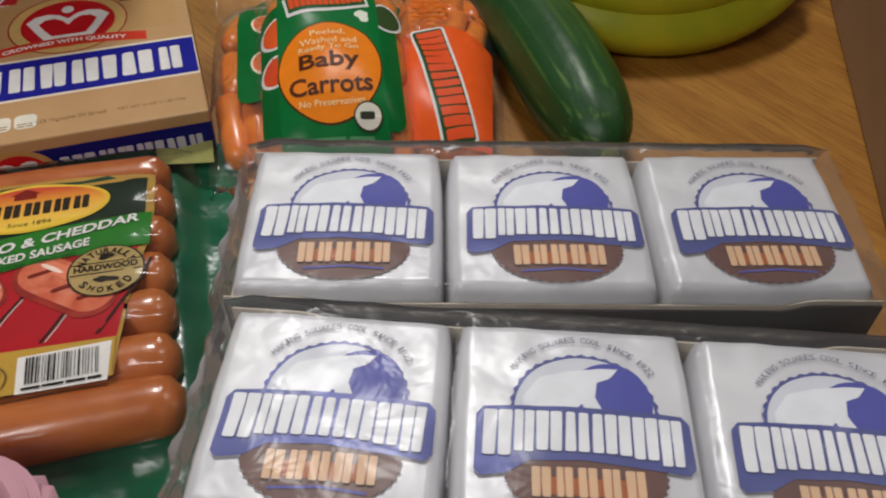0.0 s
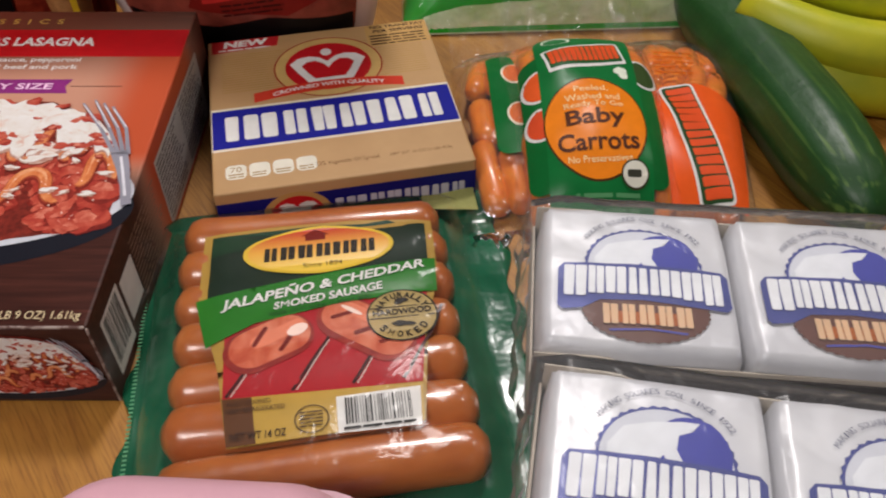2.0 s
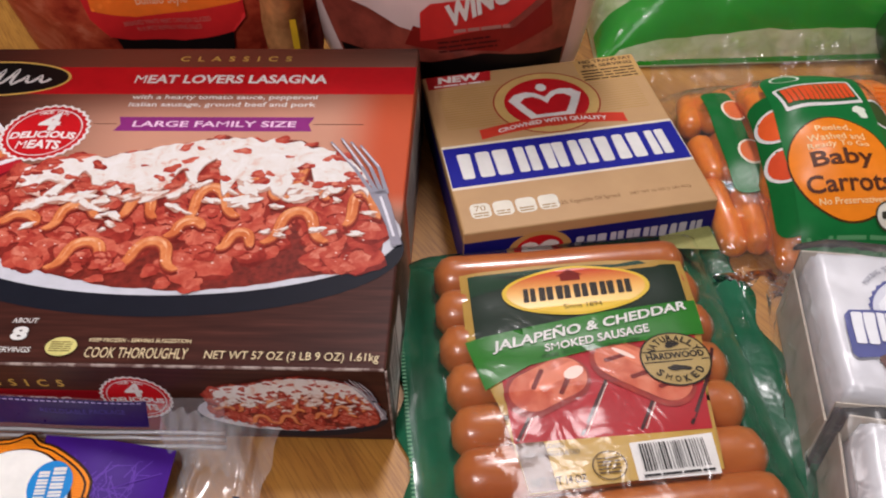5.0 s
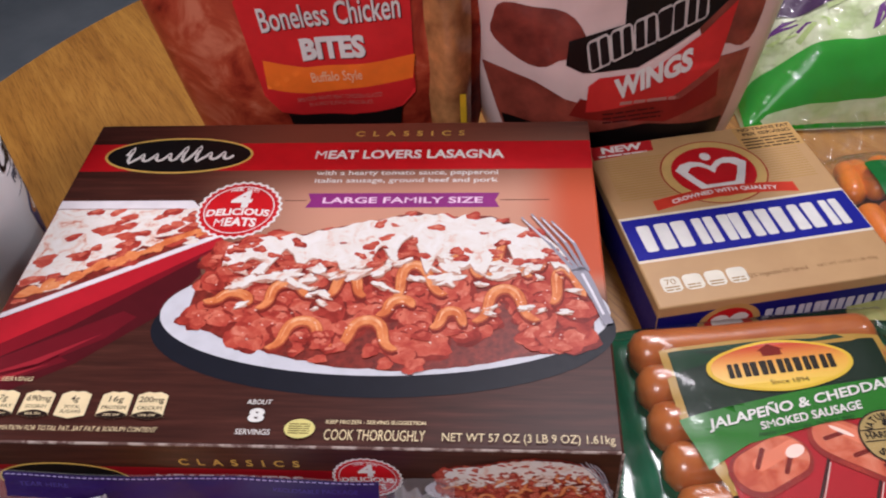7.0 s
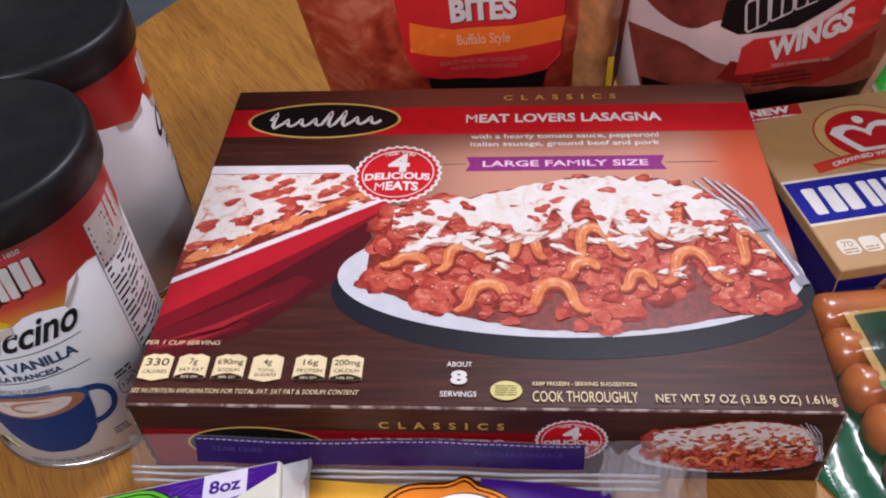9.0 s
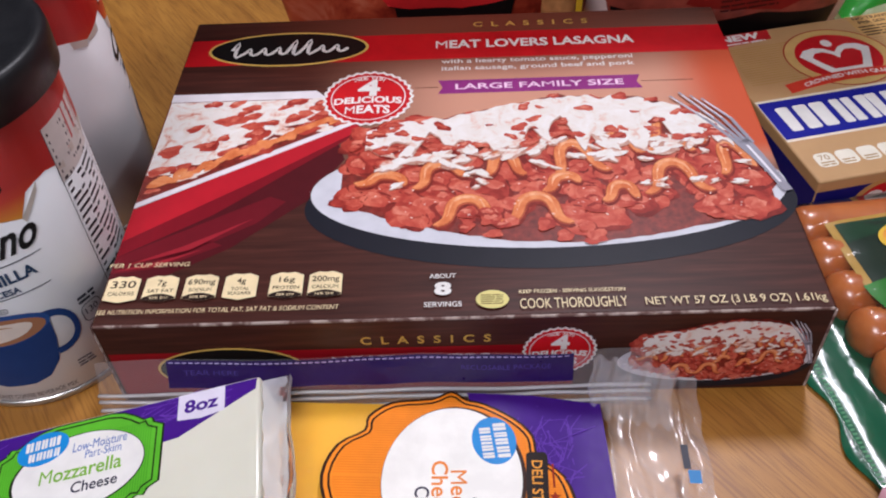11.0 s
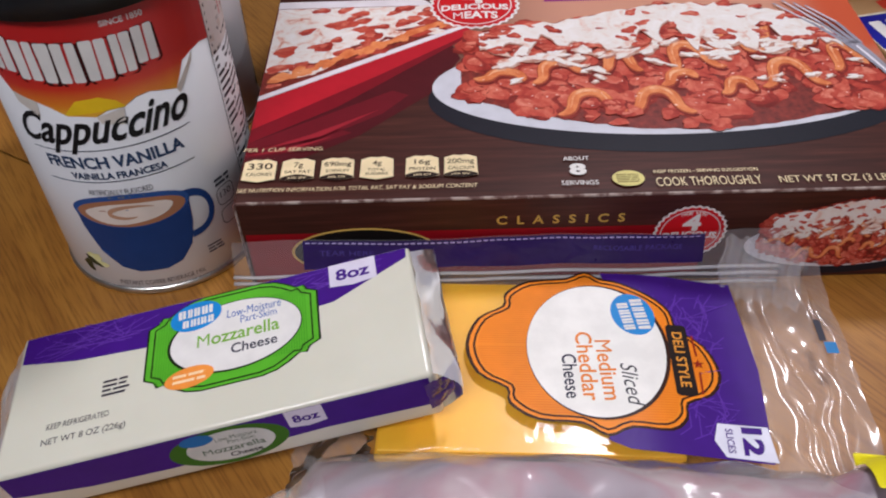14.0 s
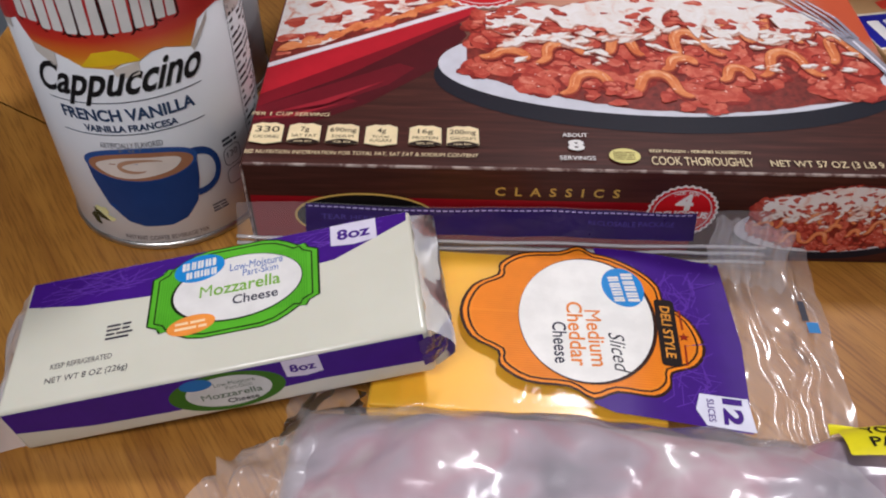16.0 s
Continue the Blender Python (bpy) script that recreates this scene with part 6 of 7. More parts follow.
def wings_bag():
    W, H = 0.222, 0.27
    base = islands("bag_pale_print", [(0.0, (0.84, 0.62, 0.58)), (1.0, (0.84, 0.62, 0.58))], rough=BAGGLOSS, scale=20.0, amount=0.25, coat=0.2)
    ob, at = food_bag("chicken_wings_bag", pose(-0.258, 0.510, 0.001, 3, 0, -3) @ pose(0, 0, 0, 0, -4, 0), "dark red frozen chicken wings bag behind cartons", W, H, 0.034, 7, base, 0.66)
    rng = random.Random(31)
    F = 4.0
    wing = islands("bag_photo_wings", [(0.0, (0.27, 0.05, 0.032)), (0.5, (0.35, 0.07, 0.045)), (1.0, (0.23, 0.038, 0.026))], BAGGLOSS, 0.25, 60.0, 0.8)
    body = at
    at = lambda u, v, h: body(u * 0.8 + 3, v * 0.9 + 4 * min(1, v / 40), h)
    big = [blob(rng, -62, 122, 38, 24, -15, 0.14, 30), blob(rng, -40, 172, 34, 14, -10, 0.16, 30), blob(rng, 92, 128, 24, 30, 10, 0.2, 30), blob(rng, 60, 190, 40, 18, 20, 0.2, 30)]
    big.append([(-116, 4), (116, 4), (114, 96), (80, 96), (40, 74), (-10, 66), (-44, 72), (-70, 84), (-98, 92), (-115, 96)])
    big = [[(max(-115, min(115, x)), min(max(y, 4), 262)) for x, y in p] for p in big]
    printed("bag_photo", big, wing, ob, at, 1, "", F, 3e-6)
    printed("bag_label", [[(-116, 4), (116, 4), (112, 38), (30, 46), (-20, 42), (-112, 50)]], ink(20, 14, 14, 0.4), ob, at, 3, "", F)
    printed("bag_label", [[(-42, 58), (50, 46), (96, 62), (90, 86), (60, 66), (0, 66), (-30, 74)]], ink(140, 34, 28, 0.35), ob, at, 4, "", F)
    printed("bag_label", [[(-26, 62), (52, 68), (88, 92), (92, 136), (70, 116), (30, 92), (-12, 90), (-22, 84)]], ink(212, 50, 46, 0.35), ob, at, 6, "red printed name panel", F)
    printed("bag_label", [[(-40, 100), (-26, 94), (20, 96), (64, 118), (90, 142), (90, 210), (10, 210), (8, 128), (-36, 118)]], ink(24, 18, 18, 0.3), ob, at, 5, "", F)
    printed("bag_logo", plaques((1, 1, 1, 0.6, 0.5, 0.9), 24, 122, 96, 19, 20, 0.25, 0.1, 0, 0, 5, 1.6), ink(214, 200, 194), ob, at, 8, step=4e-7)
    printed("bag_logo", plaques((1, 1, 1, 0.6, 0.5, 0.9), 24, 122, 96, 19, 20, 0.25, 0.16, 0, 0, 5), ink(32, 22, 22), ob, at, 12)
    printed("bag_text", line("WINGS", 34, 90, 66, 17, 0.05, 0.2, 17), ink(236, 226, 220), ob, at, 16)
    printed("bag_text", bars(rng, 6, 66, 60, 70, 1, 0.7, 0.05), ink(190, 130, 120), ob, at, 8)
    printed("bag_text", bars(rng, -10, 50, 50, 62, 3, 0.4, 0.2), ink(80, 20, 18), ob, at, 8)


wings_bag()

# narrow yellow-edged pack squeezed between the two bags
ob = thing("folded_bag_edge", pose(-0.366, 0.484, 0.001, 2, 0, 8), "folded tan and yellow edge of a food pouch", "pouch")
part("pouch_edge", grid_bm(8, 30, lambda u, v: ((u - 0.5) * 0.034 * (0.7 + 0.3 * v), -0.014 * math.sin(math.pi * u) - 0.003 * noise.noise((u * 3, v * 8, 1)), 0.19 * v)), islands("pouch_edge_print", [(0.0, (0.5, 0.22, 0.08)), (1.0, (0.5, 0.22, 0.08))], 0.25, 0.3, 60.0, 0.9), ob, "", True)
printed("pouch_stripe", [rect(5, 30, 9, 74)], ink(226, 178, 40), ob, lambda u, v, h: (u / 1000, -0.0145 - h, v / 1000), 1)
printed("pouch_stripe", [rect(0, 30, 5, 52)], ink(170, 190, 206), ob, lambda u, v, h: (u / 1000, -0.0148 - h, v / 1000), 1)


# ---- pillow bags ----
def pillow(W, D, T, seed, crease=0.1):
    """Place on the upper skin of a lying bag, for millimetres from its middle."""
    def at(u, v, h):
        a, b = max(-1, min(1, u / (500 * W))), max(-1, min(1, v / (500 * D)))
        q = (1 - abs(a) ** 3) * (1 - abs(b) ** 3)
        n = noise.noise((u * 0.03 + seed, v * 0.03, 2)) + 0.35 * noise.noise((u * 0.06 + seed, v * 0.06, 4))
        return u / 1000, v / 1000, 0.0012 + T * max(q, 0) ** 0.6 * (1 + crease * n) + 2.0 * h + 0.001 * n * min(q * 5, 1)
    return at


def salad_bag():
    ob = thing("salad_bag", pose(-0.030, 0.628, 0, 0, 0, 3), "clear and green bag of shredded salad with purple cabbage", "salad")
    W, D, T = 0.27, 0.19, 0.082
    at = pillow(W, D, T, 3, 0.14)
    leaf = plain("pale_lettuce", (0.68, 0.72, 0.50), (0.46, 0.58, 0.26), 60.0, 0.4, coat=0.4, bump=0.6, bump_scale=120.0, depth=0.003)
    part("bag_body", grid_bm(90, 70, lambda u, v: at((u - 0.5) * 1000 * W, (v - 0.5) * 1000 * D, 0)), leaf, ob, "pale shredded lettuce behind clear film", True)
    rng = random.Random(17)
    F = 5.0
    shred = lambda n, y0, y1: [ribbon([(x, y), (x + rng.uniform(-12, 12), y + rng.uniform(-8, 8)), (x + rng.uniform(-20, 20), y + rng.uniform(-12, 12))], rng.uniform(2, 5)) for x, y in ((rng.uniform(-112, 112), rng.uniform(y0, y1)) for _ in range(n))]
    ok = lambda ps: [p for p in ps if all(abs(x) < 130 and abs(y) < 90 for x, y in p)]
    printed("cabbage_shred", ok(shred(60, -58, 60)), ink(104, 48, 128), ob, at, 2, "", F, 2e-6)
    printed("lettuce_shred", ok(shred(150, -60, 70)), islands("lettuce_shreds", [(0.0, (0.75, 0.78, 0.6)), (1.0, (0.45, 0.6, 0.2))], 0.35), ob, at, 4, "", F, 2e-6)
    printed("carrot_shred", ok(shred(16, -40, 70)), ink(226, 130, 50), ob, at, 9, "", F, 2e-6)
    printed("bag_print", [[(-134, -95), (134, -95), (134, -62), (60, -66), (0, -69), (-70, -70), (-134, -66)]], ink(46, 158, 44, 0.2), ob, at, 14, "bright green printed band", F)
    printed("bag_print", [[(-118, -30), (-96, -38), (-70, -40), (-60, -28), (-84, -14), (-110, -16)]], ink(72, 40, 84), ob, at, 16, "", F)
    printed("bag_text", line("(340g)", -48, -24, 22, 8, 0, 0, 8), ink(70, 90, 80), ob, at, 18)
    part("bag_film", grid_bm(90, 70, lambda u, v: at((u - 0.5) * 1000 * W, (v - 0.5) * 1000 * D, 0.0028 + 0.001 * math.sin(u * 40))), clear_film("salad_film", haze=0.03, bump=0.8, scale=32.0, depth=0.006), ob, "glossy clear film", True)


salad_bag()

# ---- baby carrots ----
CARROT = plain("carrot_flesh", (0.76, 0.23, 0.015), (0.64, 0.15, 0.009), 70.0, 0.35, coat=0.3, sss=0.08)
SNACKFILM = clear_film("snack_film", ior=1.5, haze=0.035, bump=0.9, scale=60.0, depth=0.005)


def carrot_bag(m, label, seed, W, D, T, front):
    ob = thing("baby_carrot_bag", m, label, "carrots", "bags of baby carrots")
    rng = random.Random(seed)
    rows = max(int(D / 0.042), 2)
    for r in range(rows):
        for c in range(max(int(W / 0.0145), 2)):
            x = -W / 2 + 0.010 + (W - 0.02) * (c + 0.5) / max(int(W / 0.0145), 2) + rng.uniform(-0.002, 0.002)
            ln, rad = rng.uniform(0.04, 0.056), rng.uniform(0.0068, 0.0092)
            y = (D / 2 - ln / 2 - 0.007) * (2 * r / max(rows - 1, 1) - 1) + rng.uniform(-0.003, 0.003)
            xs, rs = capsule_rings(ln, rad, 5, 3)
            a = radians(90 + rng.uniform(-14, 14))
            path = []
            for s in xs:
                px, py = x + s * math.cos(a), y + s * math.sin(a)
                q = max(0.0, (1 - abs(2 * px / W) ** 3) * (1 - min(1, abs(2 * py / D)) ** 3))
                path.append((px, py, max(rad + 0.001, T * q ** 0.6 - rad - 0.001)))
            part("baby_carrot", tube_bm(path, rs, 12), CARROT, ob, "", True)
    at = pillow(W, D, T, seed, 0.05)
    part("bag_film", grid_bm(50, 60, lambda u, v: at((u - 0.5) * 1000 * W, (v - 0.5) * 1000 * D, 0.0012)), SNACKFILM, ob, "clear glossy snack bag film", True)
    lay = (lambda u, v, h: at(u * 0.92 - 1, v * 1.0 - 1, h + 0.0016)) if front == "main" else (lambda u, v, h: at(u, v, h + 0.0016))
    F = 4.0
    G = ink(22, 104, 48, 0.3)
    OR = ink(240, 134, 30, 0.3)
    w, d = 500 * W, 500 * D
    if front == "main":
        printed("bag_print", [slab(-33, -8, 17, 92, 7), slab(30, -12, 16, 84, 7)], G, ob, lay, 1, "green printed film", F)
        for x, y, q in ((-32, 14, 232), (-32, -13, 216), (33, 22, 60)):
            printed("bag_print", [oval(x, y, 9.5, 11.5, 30)], WHITE, ob, lay, 2, "", F)
            printed("bag_print", [oval(x, y, 8, 9.8, 30)], ink(q, 96 if q > 220 else 80, 44), ob, lay, 4, "", F)
        printed("bag_print", [slab(-1.5, -6, 59, 126, 7)], ink(24, 112, 54, 0.3), ob, lay, 6, "green printed label panel", F)
        printed("bag_print", [oval(-2, -18, 29.5, 33, 48)], ink(70, 44, 14), ob, lay, 8, "", F)
        printed("bag_print", [oval(-2, -18, 28.6, 32, 48)], OR, ob, lay, 10, "", F)
        printed("bag_print", [slab(-2, 34, 49, 20, 1, 9)], WHITE, ob, lay, 8, "", F)
        printed("bag_print", [slab(-2, 34.5, 46, 16.5, 1, 9)], ink(40, 92, 50), ob, lay, 10, "", F)
        printed("brand_name", plaques((1, 1, 0.5, 1, 1, 1, 1), -2, 35, 44, 13.5, 9, 0.05, 0.1, -1, 0, 4), ink(222, 84, 40), ob, lay, 14, "", F)
        printed("bag_text", line("Baby", -2, -16, 34, 13, 0.02) + line("Carrots", -2, -30, 46, 11, 0.02), ink(84, 40, 12), ob, lay, 14)
        printed("bag_text", line("Peeled,", -2, 6, 20, 5) + line("Washed and", -2, -0.5, 32, 5) + line("Ready To Go", -2, -6.6, 34, 5) + line("No Preservatives", -2, -40, 36, 3.6), ink(252, 226, 170), ob, lay, 14)
        printed("bag_print", [oval(17, -48, 8, 7, 30)], ink(60, 60, 40), ob, lay, 15, "", F)
        printed("bag_print", [oval(17, -48, 7, 6, 30)], ink(226, 222, 206), ob, lay, 17, "", F)
        printed("bag_text", [slab(16.5, -48, 8, 3.4, 1)], ink(60, 60, 50), ob, lay, 19)
        printed("bag_print", [blob(rng, 19, 20, 4, 4.5, 0, 0.3), oval(-17, 51, 9, 4.5, 20)], ink(226, 232, 214), ob, lay, 9)
        printed("bag_text", bars(rng, -28, -66, 24, -54, 2, 0.3, 0.1), ink(90, 150, 100), ob, lay, 9)
    elif front == "side":
        printed("bag_print", [slab(-4, 2, 17, 96, 7)], G, ob, lay, 1, "green printed film", F)
        for y in (24, -16):
            printed("bag_print", [oval(3, y, 7.5, 11, 30)], ink(236, 226, 206), ob, lay, 2, "", F)
            printed("bag_print", [oval(3, y, 6.2, 9.4, 30)], ink(222, 112, 56), ob, lay, 4, "", F)
    else:
        printed("bag_print", [[(-w * 0.92, -80), (w * 0.8, -80), (w * 0.84, -4), (w * 0.2, 6), (-w * 0.3, 2), (-w * 0.8, -16)]], ink(232, 92, 34, 0.3), ob, lay, 1, "orange printed film", F)
        printed("bag_print", [slab(-w * 0.72, 14, 14, 40, 5, -10)], G, ob, lay, 2, "", F)
        printed("bag_print", [slab(6, -38, 86, 20, 3, -76)], WHITE, ob, lay, 3, "", F)
        printed("bag_print", [slab(6, -38, 83, 17, 2, -76)], ink(44, 74, 40), ob, lay, 4.5, "", F)
        printed("brand_name", plaques((1, 1, 0.5, 1, 1, 1, 1), 6.6, -38, 80, 14.5, -76, 0.0, 0.08, 0, 0, 4), ink(226, 84, 40), ob, lay, 8, "", F)
        printed("bag_text", bars(rng, -14, 16, 10, 44, 5, 0.4, 0.1), ink(200, 96, 24), ob, lay, 3)
    for sgn in (-1, 1):
        part("bag_seal", grid_bm(48, 8, lambda u, v, s=sgn: ((u - 0.5) * W * 0.96 + 0.002 * noise.noise((u * 9, v * 3, s)), s * (D / 2 + (0.022 if s > 0 else 0.012) * v + 0.004 * noise.noise((u * 14, v * 2, s + 5)) * v), 0.005 + 0.016 * v * (s > 0) + 0.006 * math.sin(u * 23 + s) * v + 0.004 * noise.noise((u * 20, v * 6, s)) * v + 0.004 * v)), SNACKFILM, ob, "crimped clear seal", True)
    return ob


carrot_bag(pose(-0.087, 0.408, 0.0, 0, 0, 3) @ pose(0, 0, 0.0, 0, -6, 0), "clear bag of baby carrots beside margarine carton", 5, 0.07, 0.160, 0.03, "side")
carrot_bag(pose(-0.048, 0.386, 0.0165, 10, 0, 2), "clear bag of baby carrots with green label", 7, 0.092, 0.142, 0.036, "main")
carrot_bag(pose(0.008, 0.41, 0.001, 0, 0, -6), "clear bag of baby carrots with orange printed film", 11, 0.082, 0.178, 0.032, "right")


TIP = plain("banana_tip", (0.30, 0.36, 0.05), (0.12, 0.10, 0.04), 120.0, 0.6)

# ---- cucumber ----
def cucumber():
    m, t, p = nodes_of("cucumber_skin")
    tc, mp = t.nodes.new("ShaderNodeTexCoord"), t.nodes.new("ShaderNodeMapping")
    mp.inputs["Scale"].default_value = (1.5, 210, 210)
    t.links.new(tc.outputs["Object"], mp.inputs[0])
    streak = noisy(t, mp.outputs[0], 1.0, 2.0)
    sp = t.nodes.new("ShaderNodeSeparateXYZ")
    t.links.new(tc.outputs["Object"], sp.inputs[0])
    mr = node(t, "ShaderNodeMapRange", From_Min=-0.03, From_Max=0.11)
    t.links.new(sp.outputs[0], mr.inputs[0])
    body = ramp(t, noisy(t, tc.outputs["Object"], 40.0), [(0.3, (0.010, 0.052, 0.011)), (0.7, (0.020, 0.085, 0.016))])
    pale = ramp(t, streak, [(0.56, (0.014, 0.068, 0.013)), (0.74, (0.13, 0.24, 0.045))])
    t.links.new(mixed(t, mr.outputs[0], body, pale), p.inputs["Base Color"])
    p.inputs["Roughness"].default_value = 0.42
    bumped(t, p, noisy(t, tc.outputs["Object"], 90.0), 0.25, 0.002)
    ob = thing("cucumber", pose(0.067, 0.428, 0.0265, 0, 0, -79), "long dark green cucumber with pale ribs at its tip", "cucumber")
    n = 40
    xs = [-0.125 + 0.245 * k / n for k in range(n + 1)]
    rs = [0.0265 * max(0.06, (1 - abs((x + 0.0025) / 0.1235) ** 4.5)) ** 0.5 * (1 + 0.03 * math.sin(30 * x)) for x in xs]
    part("cucumber_body", tube_bm([(x, 0.004 * math.cos(x * 14), 0) for x in xs], rs, 40, 1.0, 9, 0.02), m, ob, "", True)
    part("stem_stub", tube_bm([(-0.132, 0, 0), (-0.127, 0, 0), (-0.123, 0, 0)], [0.004, 0.0045, 0.007], 12), TIP, ob, "", True)
    part("blossom_end", tube_bm([(0.1185, -0.0004, 0), (0.1205, -0.0004, 0), (0.1215, -0.0004, 0)], [0.0062, 0.005, 0.002], 14), TIP, ob, "", True)


cucumber()

# ---- bananas ----
BANANA = plain("banana_peel", (0.58, 0.55, 0.02), (0.42, 0.46, 0.02), 22.0, 0.42, bump=0.15, bump_scale=90.0, depth=0.001)


def bananas():
    ob = thing("banana_bunch", pose(0.152, 0.474, 0, 0, 0, 3), "bunch of yellow-green bananas lying on the table", "bananas")
    # the last three are unseen, added behind to cast shade on the table
    for x0, y0, z0, r, a0, a1, rad, tilt in ((0.0, 0.085, 0.052, 0.115, -142, -38, 0.0185, 0), (0.005, 0.098, 0.030, 0.135, -132, -44, 0.0178, 0), (0.01, 0.125, 0.070, 0.12, -136, -40, 0.0185, 0), (0.012, 0.135, 0.035, 0.12, -130, -46, 0.018, 0), (0.02, 0.155, 0.098, 0.125, -134, -40, 0.0185, 0), (0.03, 0.185, 0.12, 0.125, -130, -40, 0.018, 0), (0.03, 0.2, 0.07, 0.125, -130, -40, 0.018, 0)):
        n = 22
        pts, rr = [], []
        for k in range(n + 1):
            q = k / n
            a = radians(a0 + (a1 - a0) * q)
            pts.append((x0 + r * math.cos(a), y0 + r * math.sin(a) , max(rad * 0.98, z0 - 0.012 * math.sin(math.pi * q))))
            rr.append(rad * (0.34 + 0.66 * math.sin(math.pi * min(max(0.08 + 0.86 * q, 0), 1)) ** 0.45) * (0.55 if q > 0.97 else 1))
        part("banana", tube_bm(pts, rr, 20, 1.0, 5, 0.035), BANANA, ob, "", True)
        e = Vector(pts[-1])
        d = (e - Vector(pts[-2])).normalized()
        part("banana_tip", tube_bm([e - d * 0.004, e + d * 0.006, e + d * 0.012], [rr[-1] * 1.02, rr[-1] * 0.8, rr[-1] * 0.6], 10), TIP, ob, "", True)


bananas()

# ---- egg carton ----
PINK = plain("pink_foam", (0.78, 0.44, 0.52), (0.74, 0.41, 0.49), 60.0, 0.4, bump=0.1, bump_scale=500.0, depth=0.0005)


def egg_carton():
    ob = thing("egg_carton", pose(-0.213, 0.156, 0, 0, 0, -3), "pale pink foam egg carton with magenta lettering", "egg carton")
    W, L = 0.112, 0.29

    def shell(z0, z1, w0, w1, r):
        bm = box_bm(-w0 / 2, -L, z0, w0 / 2, 0, z1, 0)
        top = [v for v in bm.verts if v.co.z > (z0 + z1) / 2]
        for v in top:
            v.co.x *= w1 / w0
            v.co.y = -0.004 - (L - 0.008) * (v.co.y < -L / 2)
        bmesh.ops.bevel(bm, geom=[e for e in bm.edges if any(v in top for v in e.verts)], offset=r, segments=6, affect="EDGES")
        return bm
    part("carton_base", shell(0.0005, 0.034, 0.118, 0.13, 0.004), PINK, ob, "", True)
    for w, l, z in ((0.133, L + 0.006, 0.033), (0.128, L + 0.002, 0.0368)):
        bm = bmesh.new()
        f = bm.faces.new([bm.verts.new((x, y, z)) for x, y in slab(0, -L / 2, w, l, 0.03, 0, 9)])
        up = bmesh.ops.extrude_face_region(bm, geom=[f])
        bmesh.ops.translate(bm, verts=[v for v in up["geom"] if isinstance(v, bmesh.types.BMVert)], vec=(0, 0, 0.0034))
        bmesh.ops.recalc_face_normals(bm, faces=bm.faces)
        bmesh.ops.bevel(bm, geom=[e for e in bm.edges if abs(e.verts[0].co.z - e.verts[1].co.z) < 1e-6], offset=0.001, segments=2, affect="EDGES")
        part("carton_rim", bm, PINK, ob)
    # softly rounded lid
    steps = ((0.0, 0.0404), (0.001, 0.048), (0.0028, 0.054), (0.006, 0.0595), (0.011, 0.0637), (0.017, 0.066), (0.025, 0.067))

    def lid(u, v):
        inset, z = steps[round(v * (len(steps) - 1))]
        ring = slab(0, -L / 2, 0.122 - 2 * inset, L - 0.004 - 2 * inset, 0.032 - 0.6 * inset, 0, 9)
        x, y = ring[round(u * len(ring)) % len(ring)]
        return x, y, z
    bm = grid_bm(40, len(steps) - 1, lid, True)
    bmesh.ops.contextual_create(bm, geom=list(bm.verts)[-40:])
    bmesh.ops.recalc_face_normals(bm, faces=bm.faces)
    part("carton_lid", bm, PINK, ob, "", True)
    top = flat_face(0.0672)
    mag = ink(176, 40, 110)
    printed("lid_print", [slab(6, -23, 22, 6, 2)], mag, ob, top, 1)
    printed("lid_text", line("EGGS", 27, -52, 46, 9, 0.04, 0, 90), mag, ob, top, 1)


egg_carton()


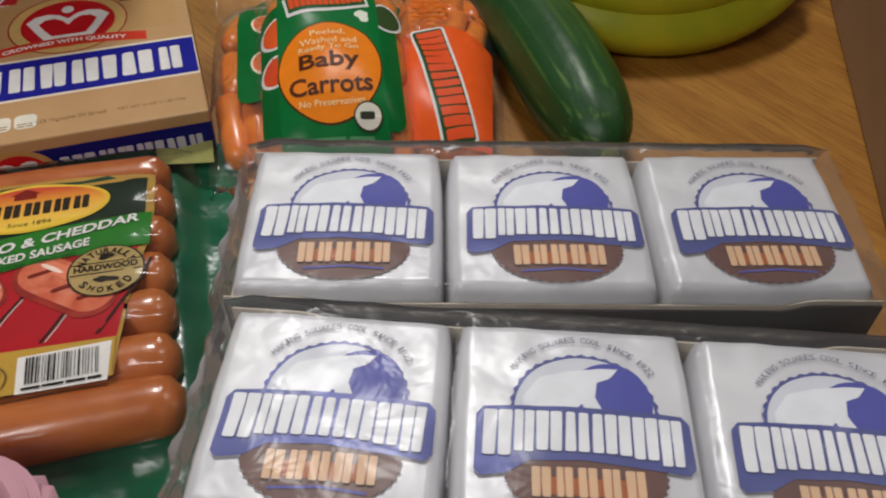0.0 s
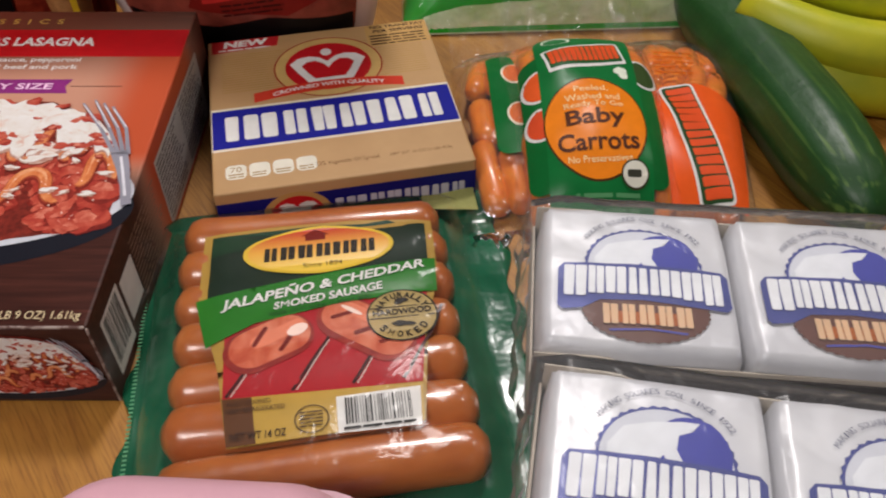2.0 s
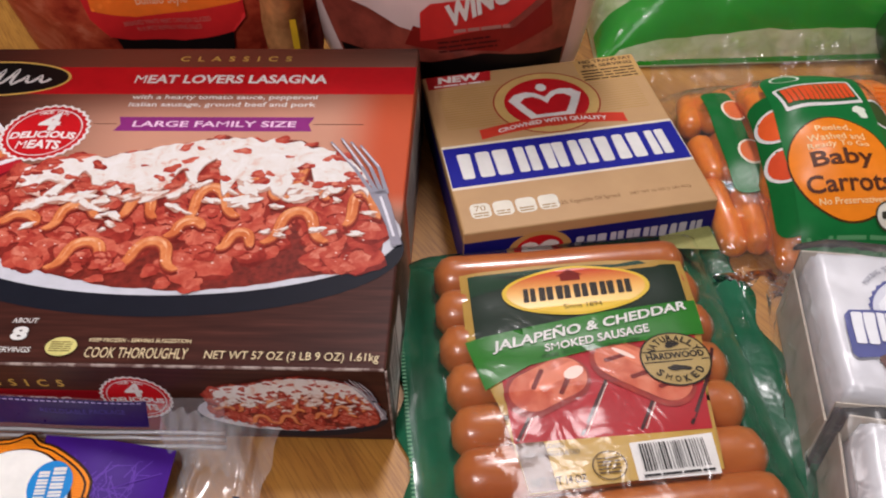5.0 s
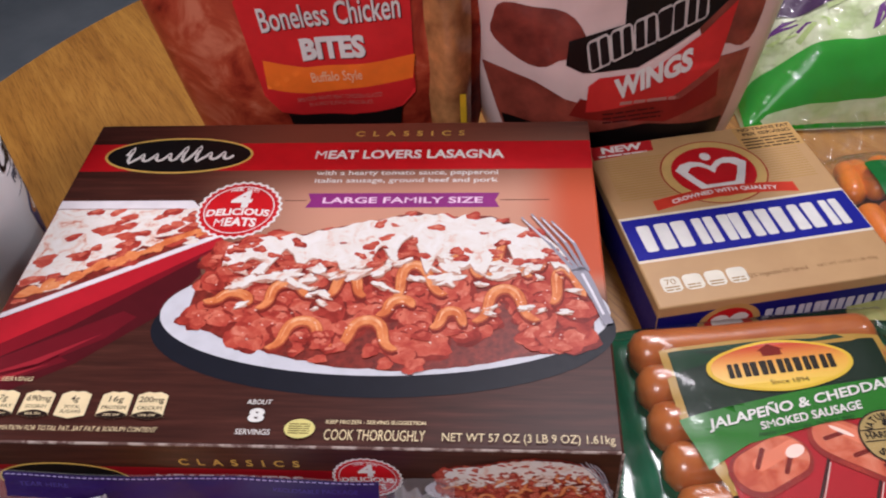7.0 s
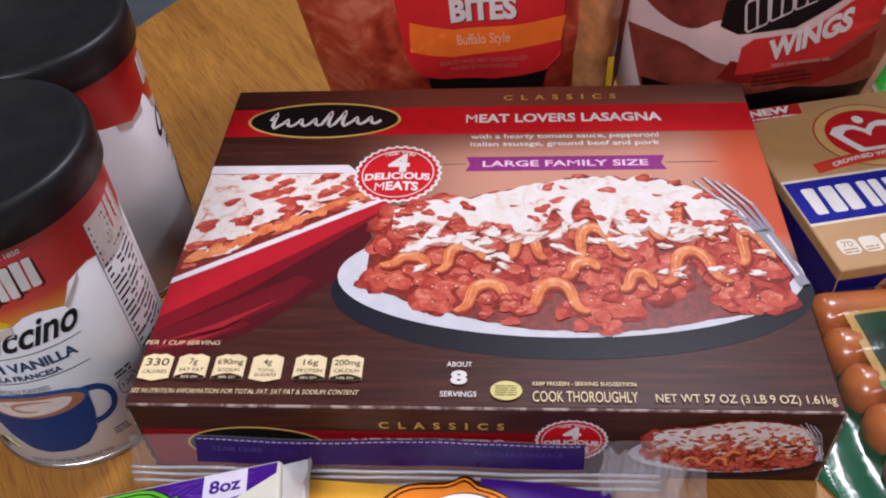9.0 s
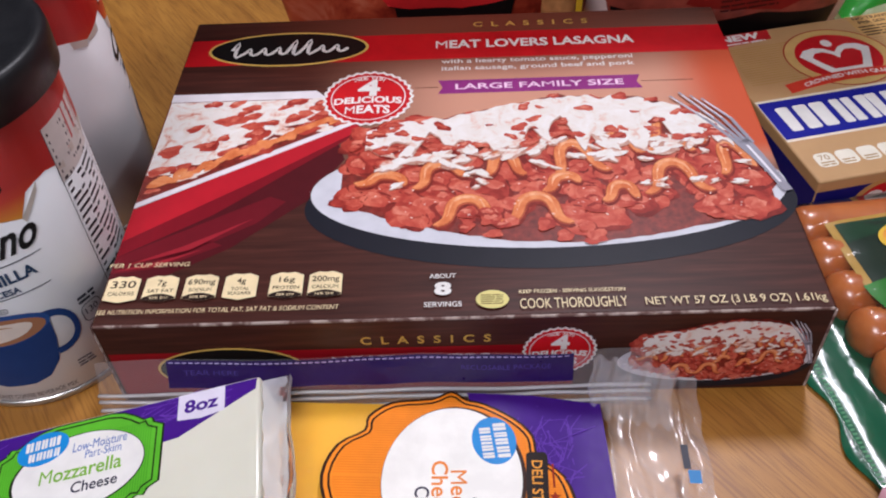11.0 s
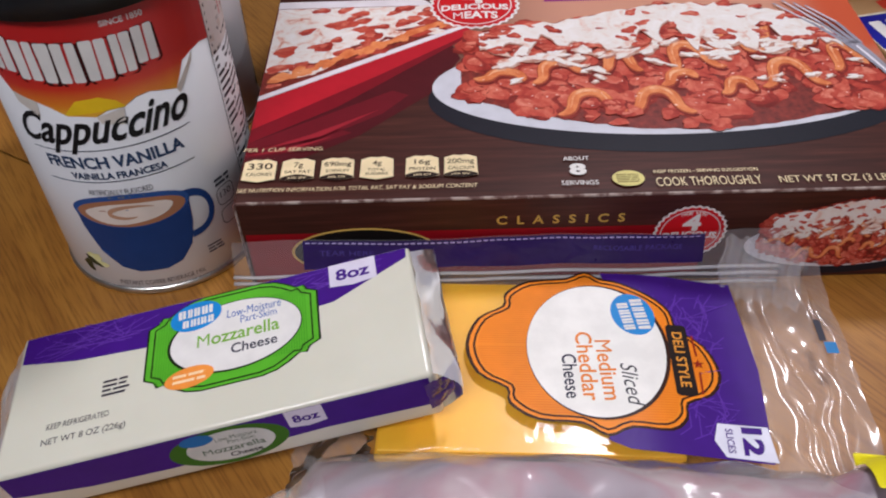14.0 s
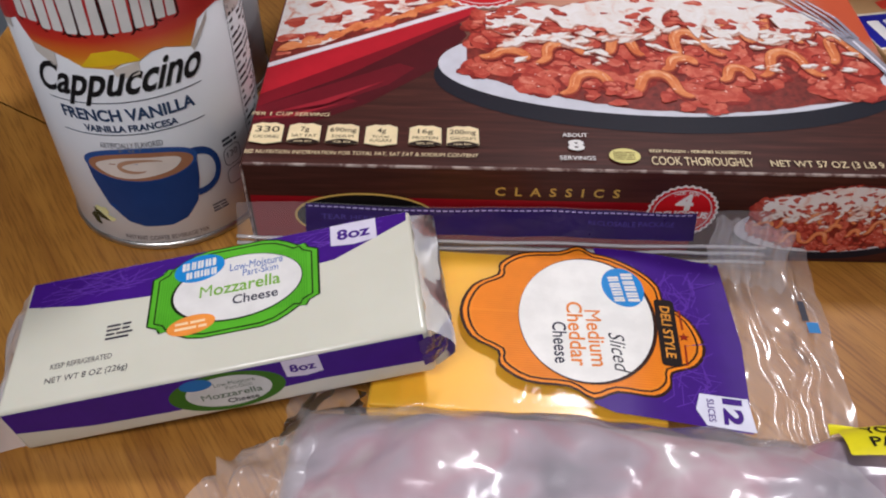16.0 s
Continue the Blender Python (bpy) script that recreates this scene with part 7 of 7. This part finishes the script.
# ---- frozen meat bag ----
def meat_bag():
    m, t, p = nodes_of("frozen_meat_in_bag")
    vec = coords(t)
    a = ramp(t, noisy(t, vec, 22.0, 3.0, 0.5, 0.4), [(0.28, (0.16, 0.13, 0.16)), (0.42, (0.34, 0.27, 0.31)), (0.5, (0.38, 0.20, 0.24)), (0.6, (0.46, 0.38, 0.38)), (0.7, (0.38, 0.16, 0.19))])
    b = ramp(t, noisy(t, vec, 75.0, 4.0), [(0.35, (0.86, 0.84, 0.86)), (0.6, (1, 1, 1))])
    t.links.new(mixed(t, 0.7, a, mixed(t, 1.0, a, b, "MULTIPLY")), p.inputs["Base Color"])
    p.inputs["Roughness"].default_value = 0.42
    p.inputs["Coat Weight"].default_value, p.inputs["Coat Roughness"].default_value = 0.5, 0.12
    bumped(t, p, noisy(t, vec, 40.0, 3.0, 0.5, 0.8), 0.35, 0.003)
    ob = thing("frozen_meat_bag", pose(-0.426, 0.0475, 0, 0, 0, -5), "cloudy plastic bag of pink frozen meat with yellow sticker", "meat")
    W, D, T = 0.275, 0.135, 0.043
    at = pillow(W, D, T, 9, 0.16)
    part("bag_body", grid_bm(80, 50, lambda u, v: (lambda q: (q[0], q[1] + 0.004 * noise.noise((u * 6, v, 3)), max(q[2], 0.001)))(at((u - 0.5) * 1000 * W, (v - 0.5) * 1000 * D, 0))), m, ob, "", True)
    part("bag_under", grid_bm(30, 20, lambda u, v: ((u - 0.5) * W, (v - 0.5) * D + 0.0, 0.0006)), m, ob)
    film = clear_film("cloudy_bag_film", haze=0.2, bump=0.4, scale=24.0, depth=0.006, rough=0.2)
    part("bag_film", grid_bm(70, 44, lambda u, v: at((u - 0.5) * 1000 * W, (v - 0.5) * 1000 * D, 0.0022 + 0.002 * noise.noise((u * 14, v * 9, 6)))), film, ob, "cloudy wrinkled plastic film", True)

    def tail(u, v):
        x = -W / 2 + 0.012 - 0.03 * v
        return x + 0.006 * noise.noise((u * 5, v * 4, 1)), -0.03 + 0.09 * u * (1 - 0.2 * v), 0.004 + 0.03 * math.sin(math.pi * u) * (0.4 + 0.6 * v) + 0.006 * noise.noise((u * 8, v * 6, 3)) + 0.004
    part("bag_end", grid_bm(28, 16, tail), film, ob, "gathered plastic bag end", True)
    # a second lump at the bag's end carries the sticker

    def lump(u, v, h):
        a, b = 2 * math.pi * u, math.pi * (v - 0.5)
        k = 1 + 0.06 * noise.noise((3 * math.cos(a), 3 * math.sin(a), 4 * v)) + h
        return 0.102 + 0.062 * k * math.cos(b) * math.cos(a), 0.041 + 0.027 * k * math.cos(b) * math.sin(a), max(0.024 + 0.022 * k * math.sin(b), 0.002)
    part("meat_piece", grid_bm(44, 24, lambda u, v: lump(u, v, 0.0), True), m, ob, "", True)

    def lay(u, v, h):
        a, b = u / 62, v / 27
        return 0.102 + u / 1000, 0.041 + v / 1000, 0.0262 + 0.0235 * math.sqrt(max(0.02, 1 - a * a - b * b)) + h
    printed("price_sticker", [slab(-18, 13, 46, 22, 1, -3)], ink(236, 224, 30, 0.4), ob, lay, 0, "yellow price sticker", 4.0)
    printed("sticker_text", line("YOU", -28, 16, 12, 5, 0.02) + line("PAY", -28, 9, 12, 5, 0.02) + bars(random.Random(2), -14, 6, 2, 20, 3, 0.5, 0.1), BLACK, ob, lay, 6)


meat_bag()

# ---- cardboard box beyond the ice cream ----
CARD = plain("brown_cardboard", (0.33, 0.19, 0.09), (0.28, 0.155, 0.07), 14.0, 0.75)
ob = thing("cardboard_box", pose(0.238, 0.306, 0, 0, 0, -16), "tall brown cardboard box at the table's end", "box")
part("box_body", box_bm(0, -0.06, 0.0004, 0.2, 0.34, 0.27, 0.002), CARD, ob)
part("box_flap", box_bm(-0.0015, -0.038, 0.2, 0.0005, 0.338, 0.2702, 0.0004, 1), CARD, ob)

# thin clear film lets the light through
for o in scene.objects:
    if o.type == "MESH" and o.data.materials and o.data.materials[0] and "film" in o.data.materials[0].name or o.name.startswith(("shrink_film", "film_end")):
        o.visible_shadow = o.name.startswith(("film_back", "film_corner", "film_crimp"))
